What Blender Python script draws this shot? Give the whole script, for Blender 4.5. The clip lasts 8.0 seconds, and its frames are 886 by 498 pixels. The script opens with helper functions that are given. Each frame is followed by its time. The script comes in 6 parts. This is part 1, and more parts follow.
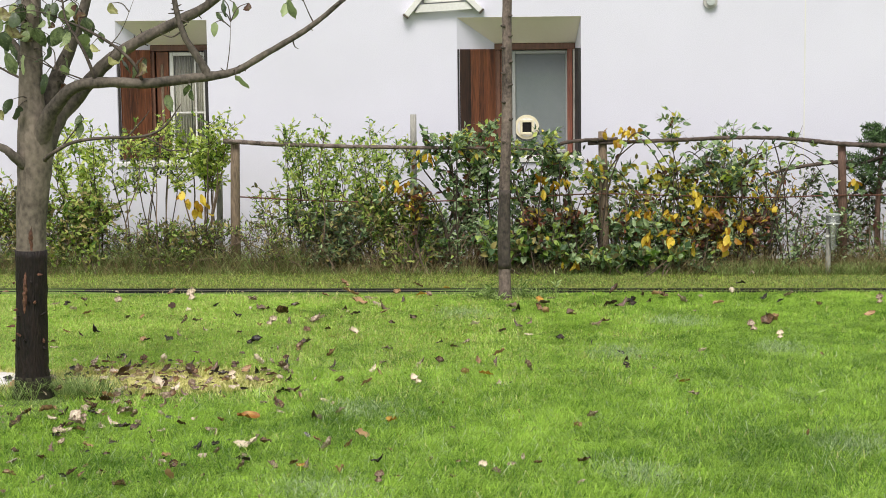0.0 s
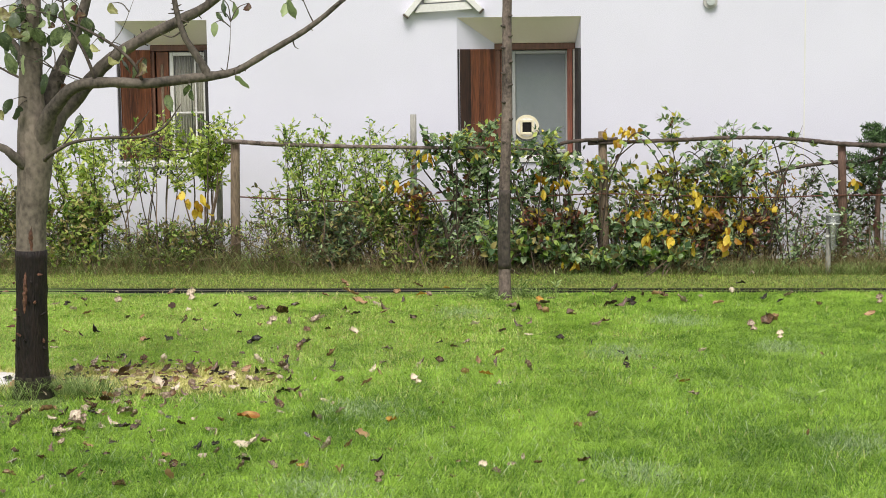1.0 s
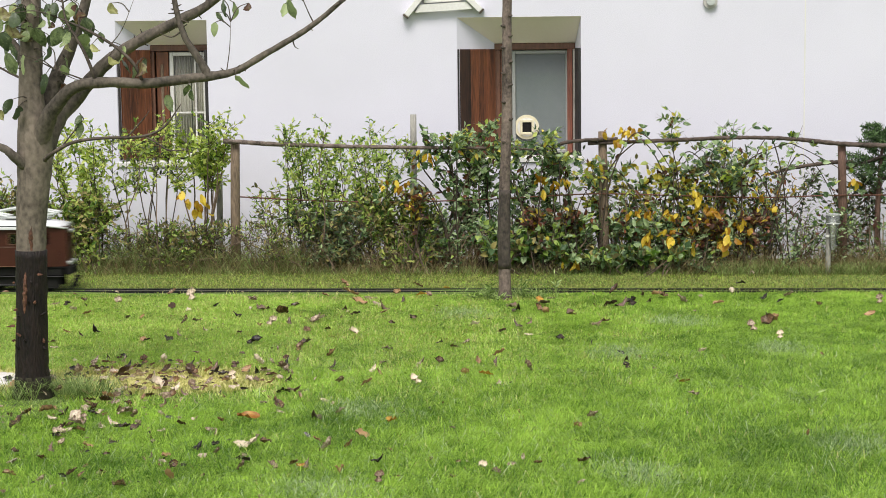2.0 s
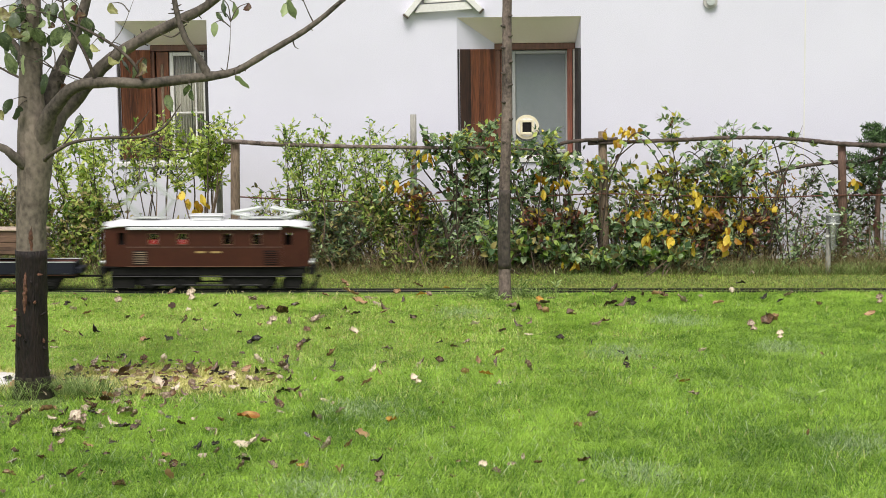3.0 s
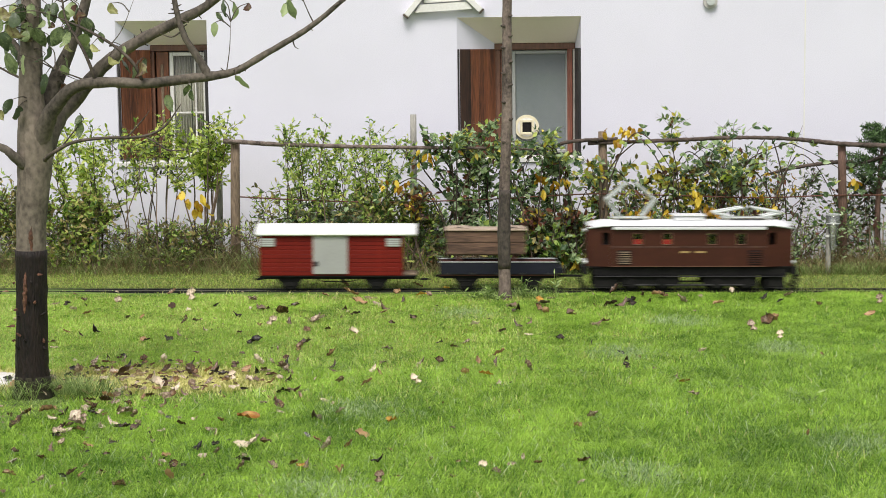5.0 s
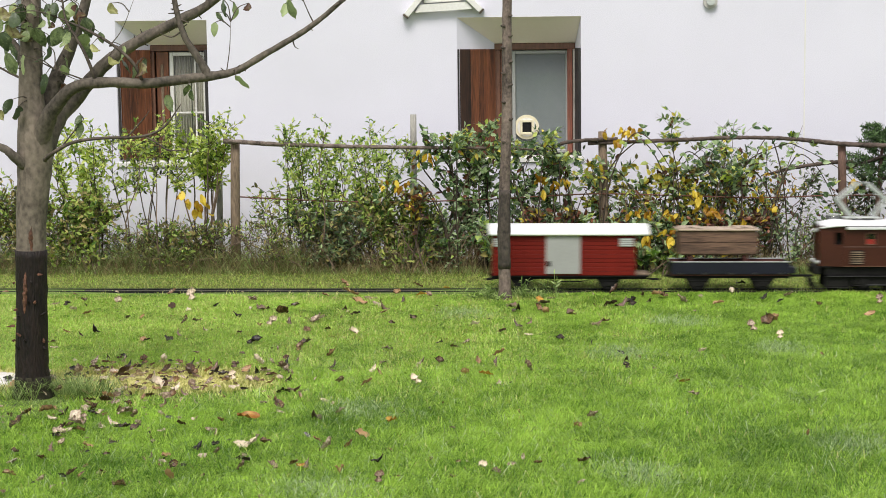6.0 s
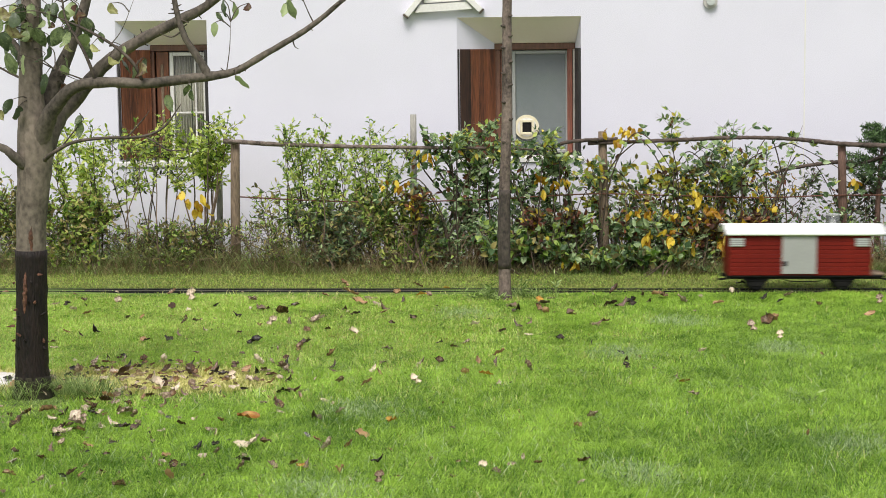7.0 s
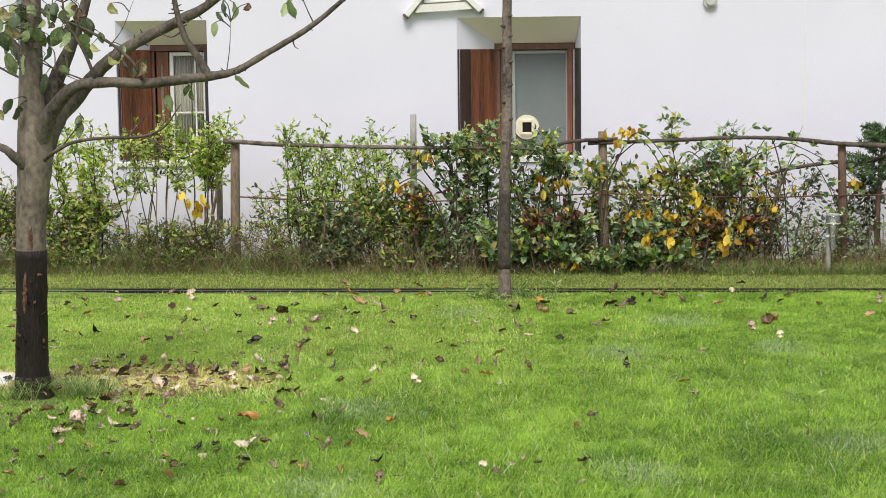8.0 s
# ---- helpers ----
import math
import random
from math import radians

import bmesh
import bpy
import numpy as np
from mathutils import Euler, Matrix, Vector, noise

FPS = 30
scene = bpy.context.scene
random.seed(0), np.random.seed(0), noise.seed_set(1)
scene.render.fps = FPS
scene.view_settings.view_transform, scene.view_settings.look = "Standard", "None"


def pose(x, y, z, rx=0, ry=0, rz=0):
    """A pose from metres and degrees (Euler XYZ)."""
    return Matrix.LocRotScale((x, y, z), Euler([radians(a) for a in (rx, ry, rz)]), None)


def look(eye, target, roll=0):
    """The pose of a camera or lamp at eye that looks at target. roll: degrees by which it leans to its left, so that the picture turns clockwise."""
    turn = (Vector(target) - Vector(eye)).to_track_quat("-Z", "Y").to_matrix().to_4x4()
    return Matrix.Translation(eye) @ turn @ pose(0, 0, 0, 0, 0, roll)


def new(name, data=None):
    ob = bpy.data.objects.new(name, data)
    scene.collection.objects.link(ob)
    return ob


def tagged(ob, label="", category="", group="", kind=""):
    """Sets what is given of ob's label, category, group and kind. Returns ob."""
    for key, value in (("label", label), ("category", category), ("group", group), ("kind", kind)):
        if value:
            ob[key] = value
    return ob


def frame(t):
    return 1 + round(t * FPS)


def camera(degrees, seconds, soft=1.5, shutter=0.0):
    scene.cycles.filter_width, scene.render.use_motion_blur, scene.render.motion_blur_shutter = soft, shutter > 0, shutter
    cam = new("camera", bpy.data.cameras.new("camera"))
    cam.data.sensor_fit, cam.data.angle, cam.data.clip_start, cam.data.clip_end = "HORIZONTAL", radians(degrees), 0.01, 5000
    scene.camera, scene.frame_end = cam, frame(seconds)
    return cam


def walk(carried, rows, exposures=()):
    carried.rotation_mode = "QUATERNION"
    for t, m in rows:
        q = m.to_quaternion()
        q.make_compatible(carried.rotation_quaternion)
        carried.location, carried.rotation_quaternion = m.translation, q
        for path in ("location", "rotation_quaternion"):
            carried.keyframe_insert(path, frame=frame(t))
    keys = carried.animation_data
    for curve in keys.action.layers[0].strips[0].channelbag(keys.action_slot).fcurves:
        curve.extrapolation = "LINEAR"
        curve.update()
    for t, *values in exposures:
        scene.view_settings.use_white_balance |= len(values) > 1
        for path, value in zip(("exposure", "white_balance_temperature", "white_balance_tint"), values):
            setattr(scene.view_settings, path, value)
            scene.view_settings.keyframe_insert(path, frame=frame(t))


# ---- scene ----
# ---- camera ----
cam = camera(30.45, 8.0, 0.9, 0.75)
VIEW = look((0.0, 0.0, 1.65), (0.0, 10.0, 0.532), -0.7)
walk(cam, [(0, VIEW), (8, VIEW)], exposures=[(0, 0.06), (8, 0.06)])

# ---- light: bright overcast sky, soft high sun ----
SUN_HEIGHT, SUN_TURN = 57.0, 190.0
world = bpy.data.worlds.new("sky")
scene.world = world
world.use_nodes = True
wn = world.node_tree
sky = wn.nodes.new("ShaderNodeTexSky")
sky.sky_type, sky.sun_disc = "NISHITA", False
sky.sun_elevation, sky.sun_rotation = radians(SUN_HEIGHT), radians(SUN_TURN)
sky.dust_density, sky.ozone_density = 3.0, 1.0
soft_sky = wn.nodes.new("ShaderNodeHueSaturation")
soft_sky.inputs["Saturation"].default_value = 0.35
wn.links.new(sky.outputs[0], soft_sky.inputs["Color"])
wn.links.new(soft_sky.outputs[0], wn.nodes["Background"].inputs[0])
wn.nodes["Background"].inputs[1].default_value = 0.15
lamp = bpy.data.lights.new("sun", "SUN")
lamp.energy, lamp.angle, lamp.color = 2.7, radians(24), (1.0, 0.96, 0.9)
sun = new("sun", lamp)
az, el = radians(SUN_TURN), radians(SUN_HEIGHT)
sun.matrix_world = look(Vector((math.sin(az) * math.cos(el), math.cos(az) * math.cos(el), math.sin(el))) * 30, (0, 0, 0))

# ---- materials ----


def surface(name, dark, light, scale=8.0, rough=0.8, bump=0.2, fine=60.0, metal=0.0, stretch=(1, 1, 1), island=0.0, thing=0.0, through_light=0.0, depth=0.01, spec=0.5):
    """Principled material: two scales of noise between two colours, fine relief; island or thing vary the value piece by piece."""
    m = bpy.data.materials.new(name)
    m.use_nodes = True
    n, l = m.node_tree.nodes, m.node_tree.links
    b = n["Principled BSDF"]
    tc, mp = n.new("ShaderNodeTexCoord"), n.new("ShaderNodeMapping")
    mp.inputs["Scale"].default_value = stretch
    l.new(tc.outputs["Object"], mp.inputs["Vector"])
    a, f = n.new("ShaderNodeTexNoise"), n.new("ShaderNodeTexNoise")
    for node, s in ((a, scale), (f, fine)):
        node.inputs["Scale"].default_value, node.inputs["Detail"].default_value = s, 4.0
        l.new(mp.outputs[0], node.inputs["Vector"])
    mix = n.new("ShaderNodeMath")
    mix.operation = "MULTIPLY_ADD"
    l.new(f.outputs[0], mix.inputs[0])
    mix.inputs[1].default_value = 0.5
    half = n.new("ShaderNodeMath")
    half.operation = "MULTIPLY"
    half.inputs[1].default_value = 0.5
    l.new(a.outputs[0], half.inputs[0])
    l.new(half.outputs[0], mix.inputs[2])
    ramp = n.new("ShaderNodeValToRGB")
    ramp.color_ramp.elements[0].position, ramp.color_ramp.elements[1].position = 0.33, 0.67
    ramp.color_ramp.elements[0].color, ramp.color_ramp.elements[1].color = (*dark, 1), (*light, 1)
    fac = mix.outputs[0]
    if island or thing:
        src = n.new("ShaderNodeNewGeometry").outputs["Random Per Island"] if island else n.new("ShaderNodeObjectInfo").outputs["Random"]
        shift = n.new("ShaderNodeMath")
        shift.operation = "MULTIPLY_ADD"
        l.new(src, shift.inputs[0])
        shift.inputs[1].default_value = island or thing
        less = n.new("ShaderNodeMath")
        less.operation = "SUBTRACT"
        l.new(fac, less.inputs[0])
        less.inputs[1].default_value = (island or thing) / 2
        l.new(less.outputs[0], shift.inputs[2])
        fac = shift.outputs[0]
    l.new(fac, ramp.inputs[0])
    l.new(ramp.outputs[0], b.inputs["Base Color"])
    b.inputs["Roughness"].default_value, b.inputs["Metallic"].default_value = rough, metal
    b.inputs["Specular IOR Level"].default_value = spec
    if bump:
        bp = n.new("ShaderNodeBump")
        bp.inputs["Strength"].default_value, bp.inputs["Distance"].default_value = bump, depth
        l.new(f.outputs[0], bp.inputs["Height"])
        l.new(bp.outputs[0], b.inputs["Normal"])
    if through_light:
        tr, ms = n.new("ShaderNodeBsdfTranslucent"), n.new("ShaderNodeMixShader")
        l.new(ramp.outputs[0], tr.inputs["Color"])
        ms.inputs[0].default_value = through_light
        l.new(b.outputs[0], ms.inputs[1])
        l.new(tr.outputs[0], ms.inputs[2])
        l.new(ms.outputs[0], n["Material Output"].inputs["Surface"])
    return m


def glass(name, haze=0.0):
    m = bpy.data.materials.new(name)
    m.use_nodes = True
    n, l = m.node_tree.nodes, m.node_tree.links
    cl, gl, fr, ms = n.new("ShaderNodeBsdfTransparent"), n.new("ShaderNodeBsdfGlossy"), n.new("ShaderNodeFresnel"), n.new("ShaderNodeMixShader")
    gl.inputs["Roughness"].default_value = 0.02
    fr.inputs["IOR"].default_value = 1.5
    l.new(fr.outputs[0], ms.inputs[0])
    l.new(cl.outputs[0], ms.inputs[1])
    l.new(gl.outputs[0], ms.inputs[2])
    out = ms
    if haze:
        df, out = n.new("ShaderNodeBsdfDiffuse"), n.new("ShaderNodeMixShader")
        df.inputs["Color"].default_value = (0.85, 0.87, 0.85, 1)
        out.inputs[0].default_value = haze
        l.new(ms.outputs[0], out.inputs[1])
        l.new(df.outputs[0], out.inputs[2])
    l.new(out.outputs[0], n["Material Output"].inputs["Surface"])
    return m


M_WALL = surface("white_stucco", (0.665, 0.65, 0.735), (0.72, 0.705, 0.795), 1.6, 0.95, 0.28, 120.0, depth=0.006)
# pale warm soffit colour that stands in for light bounced off the lawn
M_SOFFIT_LIFT = surface("bounce_lit_soffit", (0.9, 0.79, 0.7), (0.94, 0.84, 0.76), 3, 0.95, 0.1)
M_SHUTTER = surface("stained_wood", (0.03, 0.011, 0.007), (0.25, 0.085, 0.034), 2.6, 0.5, 0.3, 24, stretch=(5, 5, 0.4), depth=0.004)
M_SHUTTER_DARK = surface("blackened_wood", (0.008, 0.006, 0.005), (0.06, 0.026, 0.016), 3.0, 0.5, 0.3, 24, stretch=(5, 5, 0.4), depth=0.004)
M_SHUTTER_RED = surface("reddish_wood", (0.1, 0.03, 0.02), (0.32, 0.12, 0.08), 4.0, 0.5, 0.3, 24, stretch=(5, 5, 0.4), depth=0.004)
M_FRAME_BROWN = surface("brown_frame", (0.09, 0.04, 0.025), (0.2, 0.09, 0.055), 6, 0.5, 0.2, 40, stretch=(4, 4, 0.6))
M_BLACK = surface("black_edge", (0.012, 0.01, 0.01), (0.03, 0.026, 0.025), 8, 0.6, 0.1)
M_WHITE_PAINT = surface("white_paint", (0.66, 0.64, 0.6), (0.78, 0.77, 0.74), 7, 0.45, 0.1)
M_BLIND = surface("grey_blind", (0.2, 0.225, 0.245), (0.25, 0.27, 0.29), 2.0, 0.6, 0.05)
M_CURTAIN = surface("curtain", (0.6, 0.58, 0.5), (0.85, 0.83, 0.76), 4, 0.9, 0.2, stretch=(8, 8, 1), through_light=0.3)
M_ROOM = surface("room_dark", (0.1, 0.09, 0.08), (0.16, 0.14, 0.12), 2, 0.9, 0.1)
M_CREAM = surface("cream_plastic", (0.66, 0.6, 0.42), (0.76, 0.7, 0.52), 5, 0.4, 0.05)
M_STONE = surface("stone_sill", (0.38, 0.36, 0.34), (0.52, 0.5, 0.47), 9, 0.8, 0.3)
M_ROOF_TILE = surface("roof_slate", (0.09, 0.085, 0.085), (0.17, 0.16, 0.155), 4, 0.85, 0.4)
M_GLASS = glass("pane_glass")
M_HAZY = glass("hazy_plastic", 0.1)
M_SOIL = surface("lawn_soil", (0.08, 0.13, 0.02), (0.15, 0.22, 0.04), 3, 0.95, 0.6, 30)
M_TRUNK = surface("trunk_bark", (0.045, 0.036, 0.027), (0.26, 0.212, 0.165), 5.5, 0.85, 0.6, 34, stretch=(1.3, 1.3, 0.9), depth=0.006)
M_BARK_MID = surface("young_bark", (0.03, 0.021, 0.017), (0.27, 0.205, 0.17), 6, 0.75, 0.8, 60, stretch=(1, 1, 0.7), depth=0.007)
M_TAR = surface("dark_trunk_coat", (0.003, 0.0025, 0.0025), (0.026, 0.016, 0.013), 9, 0.6, 1.0, 45, stretch=(2.2, 2.2, 0.5), depth=0.012, spec=0.3)
M_RAW = surface("torn_bark", (0.04, 0.017, 0.01), (0.19, 0.085, 0.05), 14, 0.85, 0.6, 70)
M_LIMB = surface("limb_bark", (0.026, 0.021, 0.016), (0.185, 0.152, 0.12), 5.5, 0.85, 0.7, 40, stretch=(1.3, 1.3, 0.9), depth=0.006)
M_TWIG = surface("twig_bark", (0.025, 0.019, 0.015), (0.13, 0.1, 0.078), 14, 0.85, 0.4)
M_STEM = surface("shrub_stem", (0.035, 0.025, 0.016), (0.17, 0.12, 0.08), 9, 0.85, 0.3, island=0.6)
M_POST = surface("weathered_post", (0.075, 0.052, 0.036), (0.3, 0.22, 0.15), 8, 0.85, 0.7, 40, stretch=(3, 3, 0.5), depth=0.008)
M_POST_RED = surface("reddish_post", (0.05, 0.028, 0.02), (0.2, 0.115, 0.085), 8, 0.85, 0.7, 40, stretch=(3, 3, 0.5), depth=0.008)
M_POLE = surface("bark_pole", (0.03, 0.022, 0.018), (0.26, 0.2, 0.17), 14, 0.85, 0.9, 50, depth=0.009)
M_POLE_DARK = surface("dark_bark_pole", (0.022, 0.016, 0.013), (0.15, 0.108, 0.088), 14, 0.85, 0.9, 50, depth=0.009)
M_RUST = surface("rusty_rod", (0.06, 0.025, 0.015), (0.2, 0.08, 0.05), 20, 0.8, 0.3)
M_GREY_WOOD = surface("silver_wood", (0.2, 0.19, 0.17), (0.42, 0.4, 0.36), 7, 0.85, 0.4, 40, stretch=(3, 3, 0.5))
M_CLEAR = surface("cloudy_plastic", (0.62, 0.63, 0.62), (0.82, 0.83, 0.82), 20, 0.25, 0.1, through_light=0.25)
M_STEEL = surface("dark_steel_rail", (0.015, 0.015, 0.017), (0.06, 0.057, 0.06), 12, 0.4, 0.2, metal=0.6)
M_SLEEPER = surface("sleeper", (0.03, 0.025, 0.02), (0.08, 0.07, 0.055), 12, 0.9, 0.4)
M_GRASS = surface("lawn_grass", (0.11, 0.25, 0.018), (0.6, 0.84, 0.14), 1.1, 0.3, 0.0, 6, island=0.34, through_light=0.52)
# bright lime that makes up for light lost in the self-shaded sward
M_LIFT_GRASS = surface("lifted_lime_grass", (0.34, 0.56, 0.05), (0.76, 0.96, 0.26), 1.5, 0.3, 0.0, 9, island=0.5, through_light=0.5)
M_STRIP = surface("trodden_grass", (0.15, 0.165, 0.04), (0.52, 0.54, 0.17), 1.4, 0.5, 0.0, 9, island=0.6, through_light=0.4)
M_STRAW = surface("yellowed_grass", (0.45, 0.46, 0.11), (0.85, 0.8, 0.36), 1.5, 0.6, 0.0, 9, island=0.5, through_light=0.4)
M_SAND = surface("pale_sand", (0.6, 0.55, 0.52), (0.85, 0.8, 0.77), 14, 0.95, 0.6, 80)

# foliage: dark and light ends of each kind, spread leaf by leaf
M_PRIVET = surface("privet_leaf", (0.1, 0.2, 0.025), (0.54, 0.7, 0.17), 1.6, 0.33, 0.0, 12, island=0.8, through_light=0.5)
M_PRIVET_LIME = surface("lime_leaf", (0.32, 0.43, 0.05), (0.72, 0.78, 0.22), 1.6, 0.35, 0.0, 12, island=0.7, through_light=0.52)
M_BRAMBLE = surface("bramble_leaf", (0.07, 0.135, 0.05), (0.44, 0.57, 0.29), 3, 0.42, 0.3, 60, island=0.8, through_light=0.4)
M_DARK_LEAF = surface("dark_leaf", (0.022, 0.036, 0.015), (0.14, 0.18, 0.08), 2, 0.4, 0.0, 12, island=0.7, through_light=0.25)
M_OLIVE = surface("olive_leaf", (0.1, 0.095, 0.03), (0.46, 0.39, 0.14), 2, 0.5, 0.0, 12, island=0.8, through_light=0.4)
M_YELLOW = surface("yellow_leaf", (0.42, 0.34, 0.03), (0.8, 0.68, 0.12), 4, 0.5, 0.0, 20, island=0.6, through_light=0.4)
M_RED_LEAF = surface("russet_leaf", (0.05, 0.017, 0.012), (0.23, 0.085, 0.04), 4, 0.5, 0.0, 20, island=0.7, through_light=0.25)
M_GOLD_LEAF = surface("golden_leaf", (0.4, 0.2, 0.012), (0.85, 0.64, 0.07), 22, 0.45, 0.3, 60, thing=0.6, through_light=0.42)
M_GOLD_BITS = surface("gold_bits", (0.4, 0.28, 0.02), (0.8, 0.66, 0.1), 8, 0.45, 0.0, 30, island=0.6, through_light=0.4)
M_TREE_LEAF = surface("tree_leaf", (0.07, 0.1, 0.045), (0.36, 0.44, 0.2), 26, 0.38, 0.3, 70, thing=0.6, through_light=0.35)
M_TREE_BROWN = surface("browning_tree_leaf", (0.085, 0.04, 0.02), (0.4, 0.4, 0.15), 18, 0.45, 0.0, 50, thing=0.5, through_light=0.3)
# whitish sheen of the lawn, put into the blade colour
M_SHEEN_GRASS = surface("sheen_grass", (0.2, 0.32, 0.1), (0.62, 0.74, 0.42), 2, 0.3, 0.0, 12, island=0.6, through_light=0.4)
M_MOSS = surface("mossy_bark", (0.006, 0.005, 0.003), (0.045, 0.042, 0.018), 12, 0.95, 0.9, 60, depth=0.008)
M_DEAD = surface("dead_twig", (0.1, 0.07, 0.045), (0.34, 0.25, 0.17), 9, 0.85, 0.2, island=0.6)
M_NEEDLE = surface("conifer_needle", (0.025, 0.06, 0.018), (0.12, 0.21, 0.065), 6, 0.5, 0.0, 30, island=0.7, through_light=0.15)
M_DRY_GRASS = surface("dry_grass", (0.16, 0.13, 0.05), (0.4, 0.32, 0.16), 2, 0.7, 0.0, 12, island=0.6, through_light=0.3)
M_WEED = surface("weed_grass", (0.12, 0.2, 0.04), (0.44, 0.56, 0.2), 2, 0.5, 0.0, 12, island=0.6, through_light=0.4)
M_EARTH = surface("worn_turf", (0.5, 0.48, 0.17), (0.8, 0.72, 0.38), 7, 0.95, 0.8, 60)
M_FALLEN = {
    "brown": surface("brown_fallen_leaf", (0.05, 0.024, 0.011), (0.46, 0.275, 0.14), 45, 0.45, 0.2, 90, thing=0.5, through_light=0.15),
    "dark": surface("dark_fallen_leaf", (0.016, 0.011, 0.009), (0.19, 0.12, 0.085), 40, 0.4, 0.2, 90, thing=0.5),
    "pale": surface("pale_fallen_leaf", (0.17, 0.105, 0.065), (0.8, 0.66, 0.5), 45, 0.4, 0.2, 90, thing=0.4, through_light=0.15),
    "yellow": surface("yellow_fallen_leaf", (0.3, 0.12, 0.018), (0.68, 0.4, 0.07), 28, 0.5, 0.2, 90, thing=0.4, through_light=0.2),
}
# the train
M_BROWN = surface("brown_loco_paint", (0.04, 0.0108, 0.0058), (0.058, 0.0158, 0.008), 6, 0.5, 0.05, 50, spec=0.25)
M_SILVER = surface("silver_roof_paint", (0.62, 0.62, 0.64), (0.74, 0.74, 0.76), 6, 0.35, 0.05)
M_ROOF_WHITE = surface("white_roof_paint", (0.78, 0.78, 0.78), (0.85, 0.85, 0.85), 6, 0.4, 0.05)
M_RED = surface("red_wagon_paint", (0.11, 0.0058, 0.003), (0.175, 0.011, 0.0052), 5, 0.6, 0.1, 40, stretch=(1, 1, 4), spec=0.2)
M_DOOR = surface("pale_grey_paint", (0.3, 0.305, 0.29), (0.36, 0.365, 0.35), 5, 0.5, 0.05)
M_SLATE = surface("slate_paint", (0.0055, 0.0062, 0.012), (0.0115, 0.0128, 0.023), 6, 0.55, 0.1, spec=0.25)
M_IRON = surface("black_underframe", (0.006, 0.006, 0.006), (0.018, 0.017, 0.016), 14, 0.85, 0.2, spec=0.15)
M_LIGHT_METAL = surface("pale_metal", (0.45, 0.47, 0.46), (0.62, 0.64, 0.63), 14, 0.4, 0.1, metal=0.3)
M_GOLD = surface("gold_paint", (0.3, 0.2, 0.07), (0.4, 0.28, 0.11), 14, 0.5, 0.05)
M_SEAT_RED = surface("red_curtain", (0.3, 0.004, 0.008), (0.42, 0.008, 0.012), 14, 0.7, 0.1)
M_BOX_WOOD = surface("weathered_box_wood", (0.03, 0.015, 0.01), (0.19, 0.108, 0.07), 9, 0.8, 0.4, 40, stretch=(0.5, 4, 4), depth=0.004)
M_LID_WOOD = surface("pale_lid_wood", (0.26, 0.19, 0.14), (0.52, 0.41, 0.32), 7, 0.8, 0.3, 40, stretch=(0.5, 4, 4))
M_INNER = surface("red_brown_inside", (0.06, 0.018, 0.014), (0.12, 0.04, 0.03), 8, 0.8, 0.2)

# ---- mesh helpers ----


def gz(x):
    """Height of the lawn, which falls gently along x."""
    return -0.012 * max(-12.0, min(12.0, x))


def mesh_of(name, bm, material, smooth=False):
    me = bpy.data.meshes.new(name)
    bm.normal_update()
    bm.to_mesh(me)
    bm.free()
    me.materials.append(material)
    if smooth:
        me.polygons.foreach_set("use_smooth", [True] * len(me.polygons))
    return me


def part(name, bm, material, parent=None, label="", smooth=False):
    ob = new(name, mesh_of(name, bm, material, smooth))
    ob.parent = parent
    if label:
        ob["label"] = label
    return ob


def empty(name, m, label, category, group="", kind=""):
    ob = new(name)
    ob.empty_display_size = 0.05
    ob.matrix_basis = m
    return tagged(ob, label, category, group, kind)


def box(bm, x0, x1, y0, y1, z0, z1, bevel=0.0, m=None):
    """Adds a box with softened edges."""
    made = bmesh.ops.create_cube(bm, size=1.0)["verts"]
    for v in made:
        v.co = Vector((x0 + (v.co.x + 0.5) * (x1 - x0), y0 + (v.co.y + 0.5) * (y1 - y0), z0 + (v.co.z + 0.5) * (z1 - z0)))
    if m is not None:
        bmesh.ops.transform(bm, matrix=m, verts=made)
    if bevel:
        edges = list({e for v in made for e in v.link_edges})
        bmesh.ops.bevel(bm, geom=edges, offset=bevel, segments=1, affect="EDGES")
    return bm


def boxed(*a, **k):
    return box(bmesh.new(), *a, **k)


def disc(bm, r, thick, segs, m):
    """Adds a short cylinder along its own z at the pose m."""
    bmesh.ops.create_cone(bm, cap_ends=True, segments=segs, radius1=r, radius2=r, depth=thick, matrix=m)
    return bm


def smooth_path(points, radii, steps=4):
    """Catmull-Rom through points, with the radii carried along."""
    p = [Vector(q) for q in points]
    p = [2 * p[0] - p[1]] + p + [2 * p[-1] - p[-2]]
    out, rr = [], []
    for i in range(1, len(p) - 2):
        for s in range(steps):
            t = s / steps
            a, b, c, d = p[i - 1], p[i], p[i + 1], p[i + 2]
            out.append(0.5 * ((2 * b) + (c - a) * t + (2 * a - 5 * b + 4 * c - d) * t * t + (3 * b - a - 3 * c + d) * t ** 3))
            rr.append(radii[i - 1] * (1 - t) + radii[i] * t)
    return out + [p[-2]], rr + [radii[-1]]


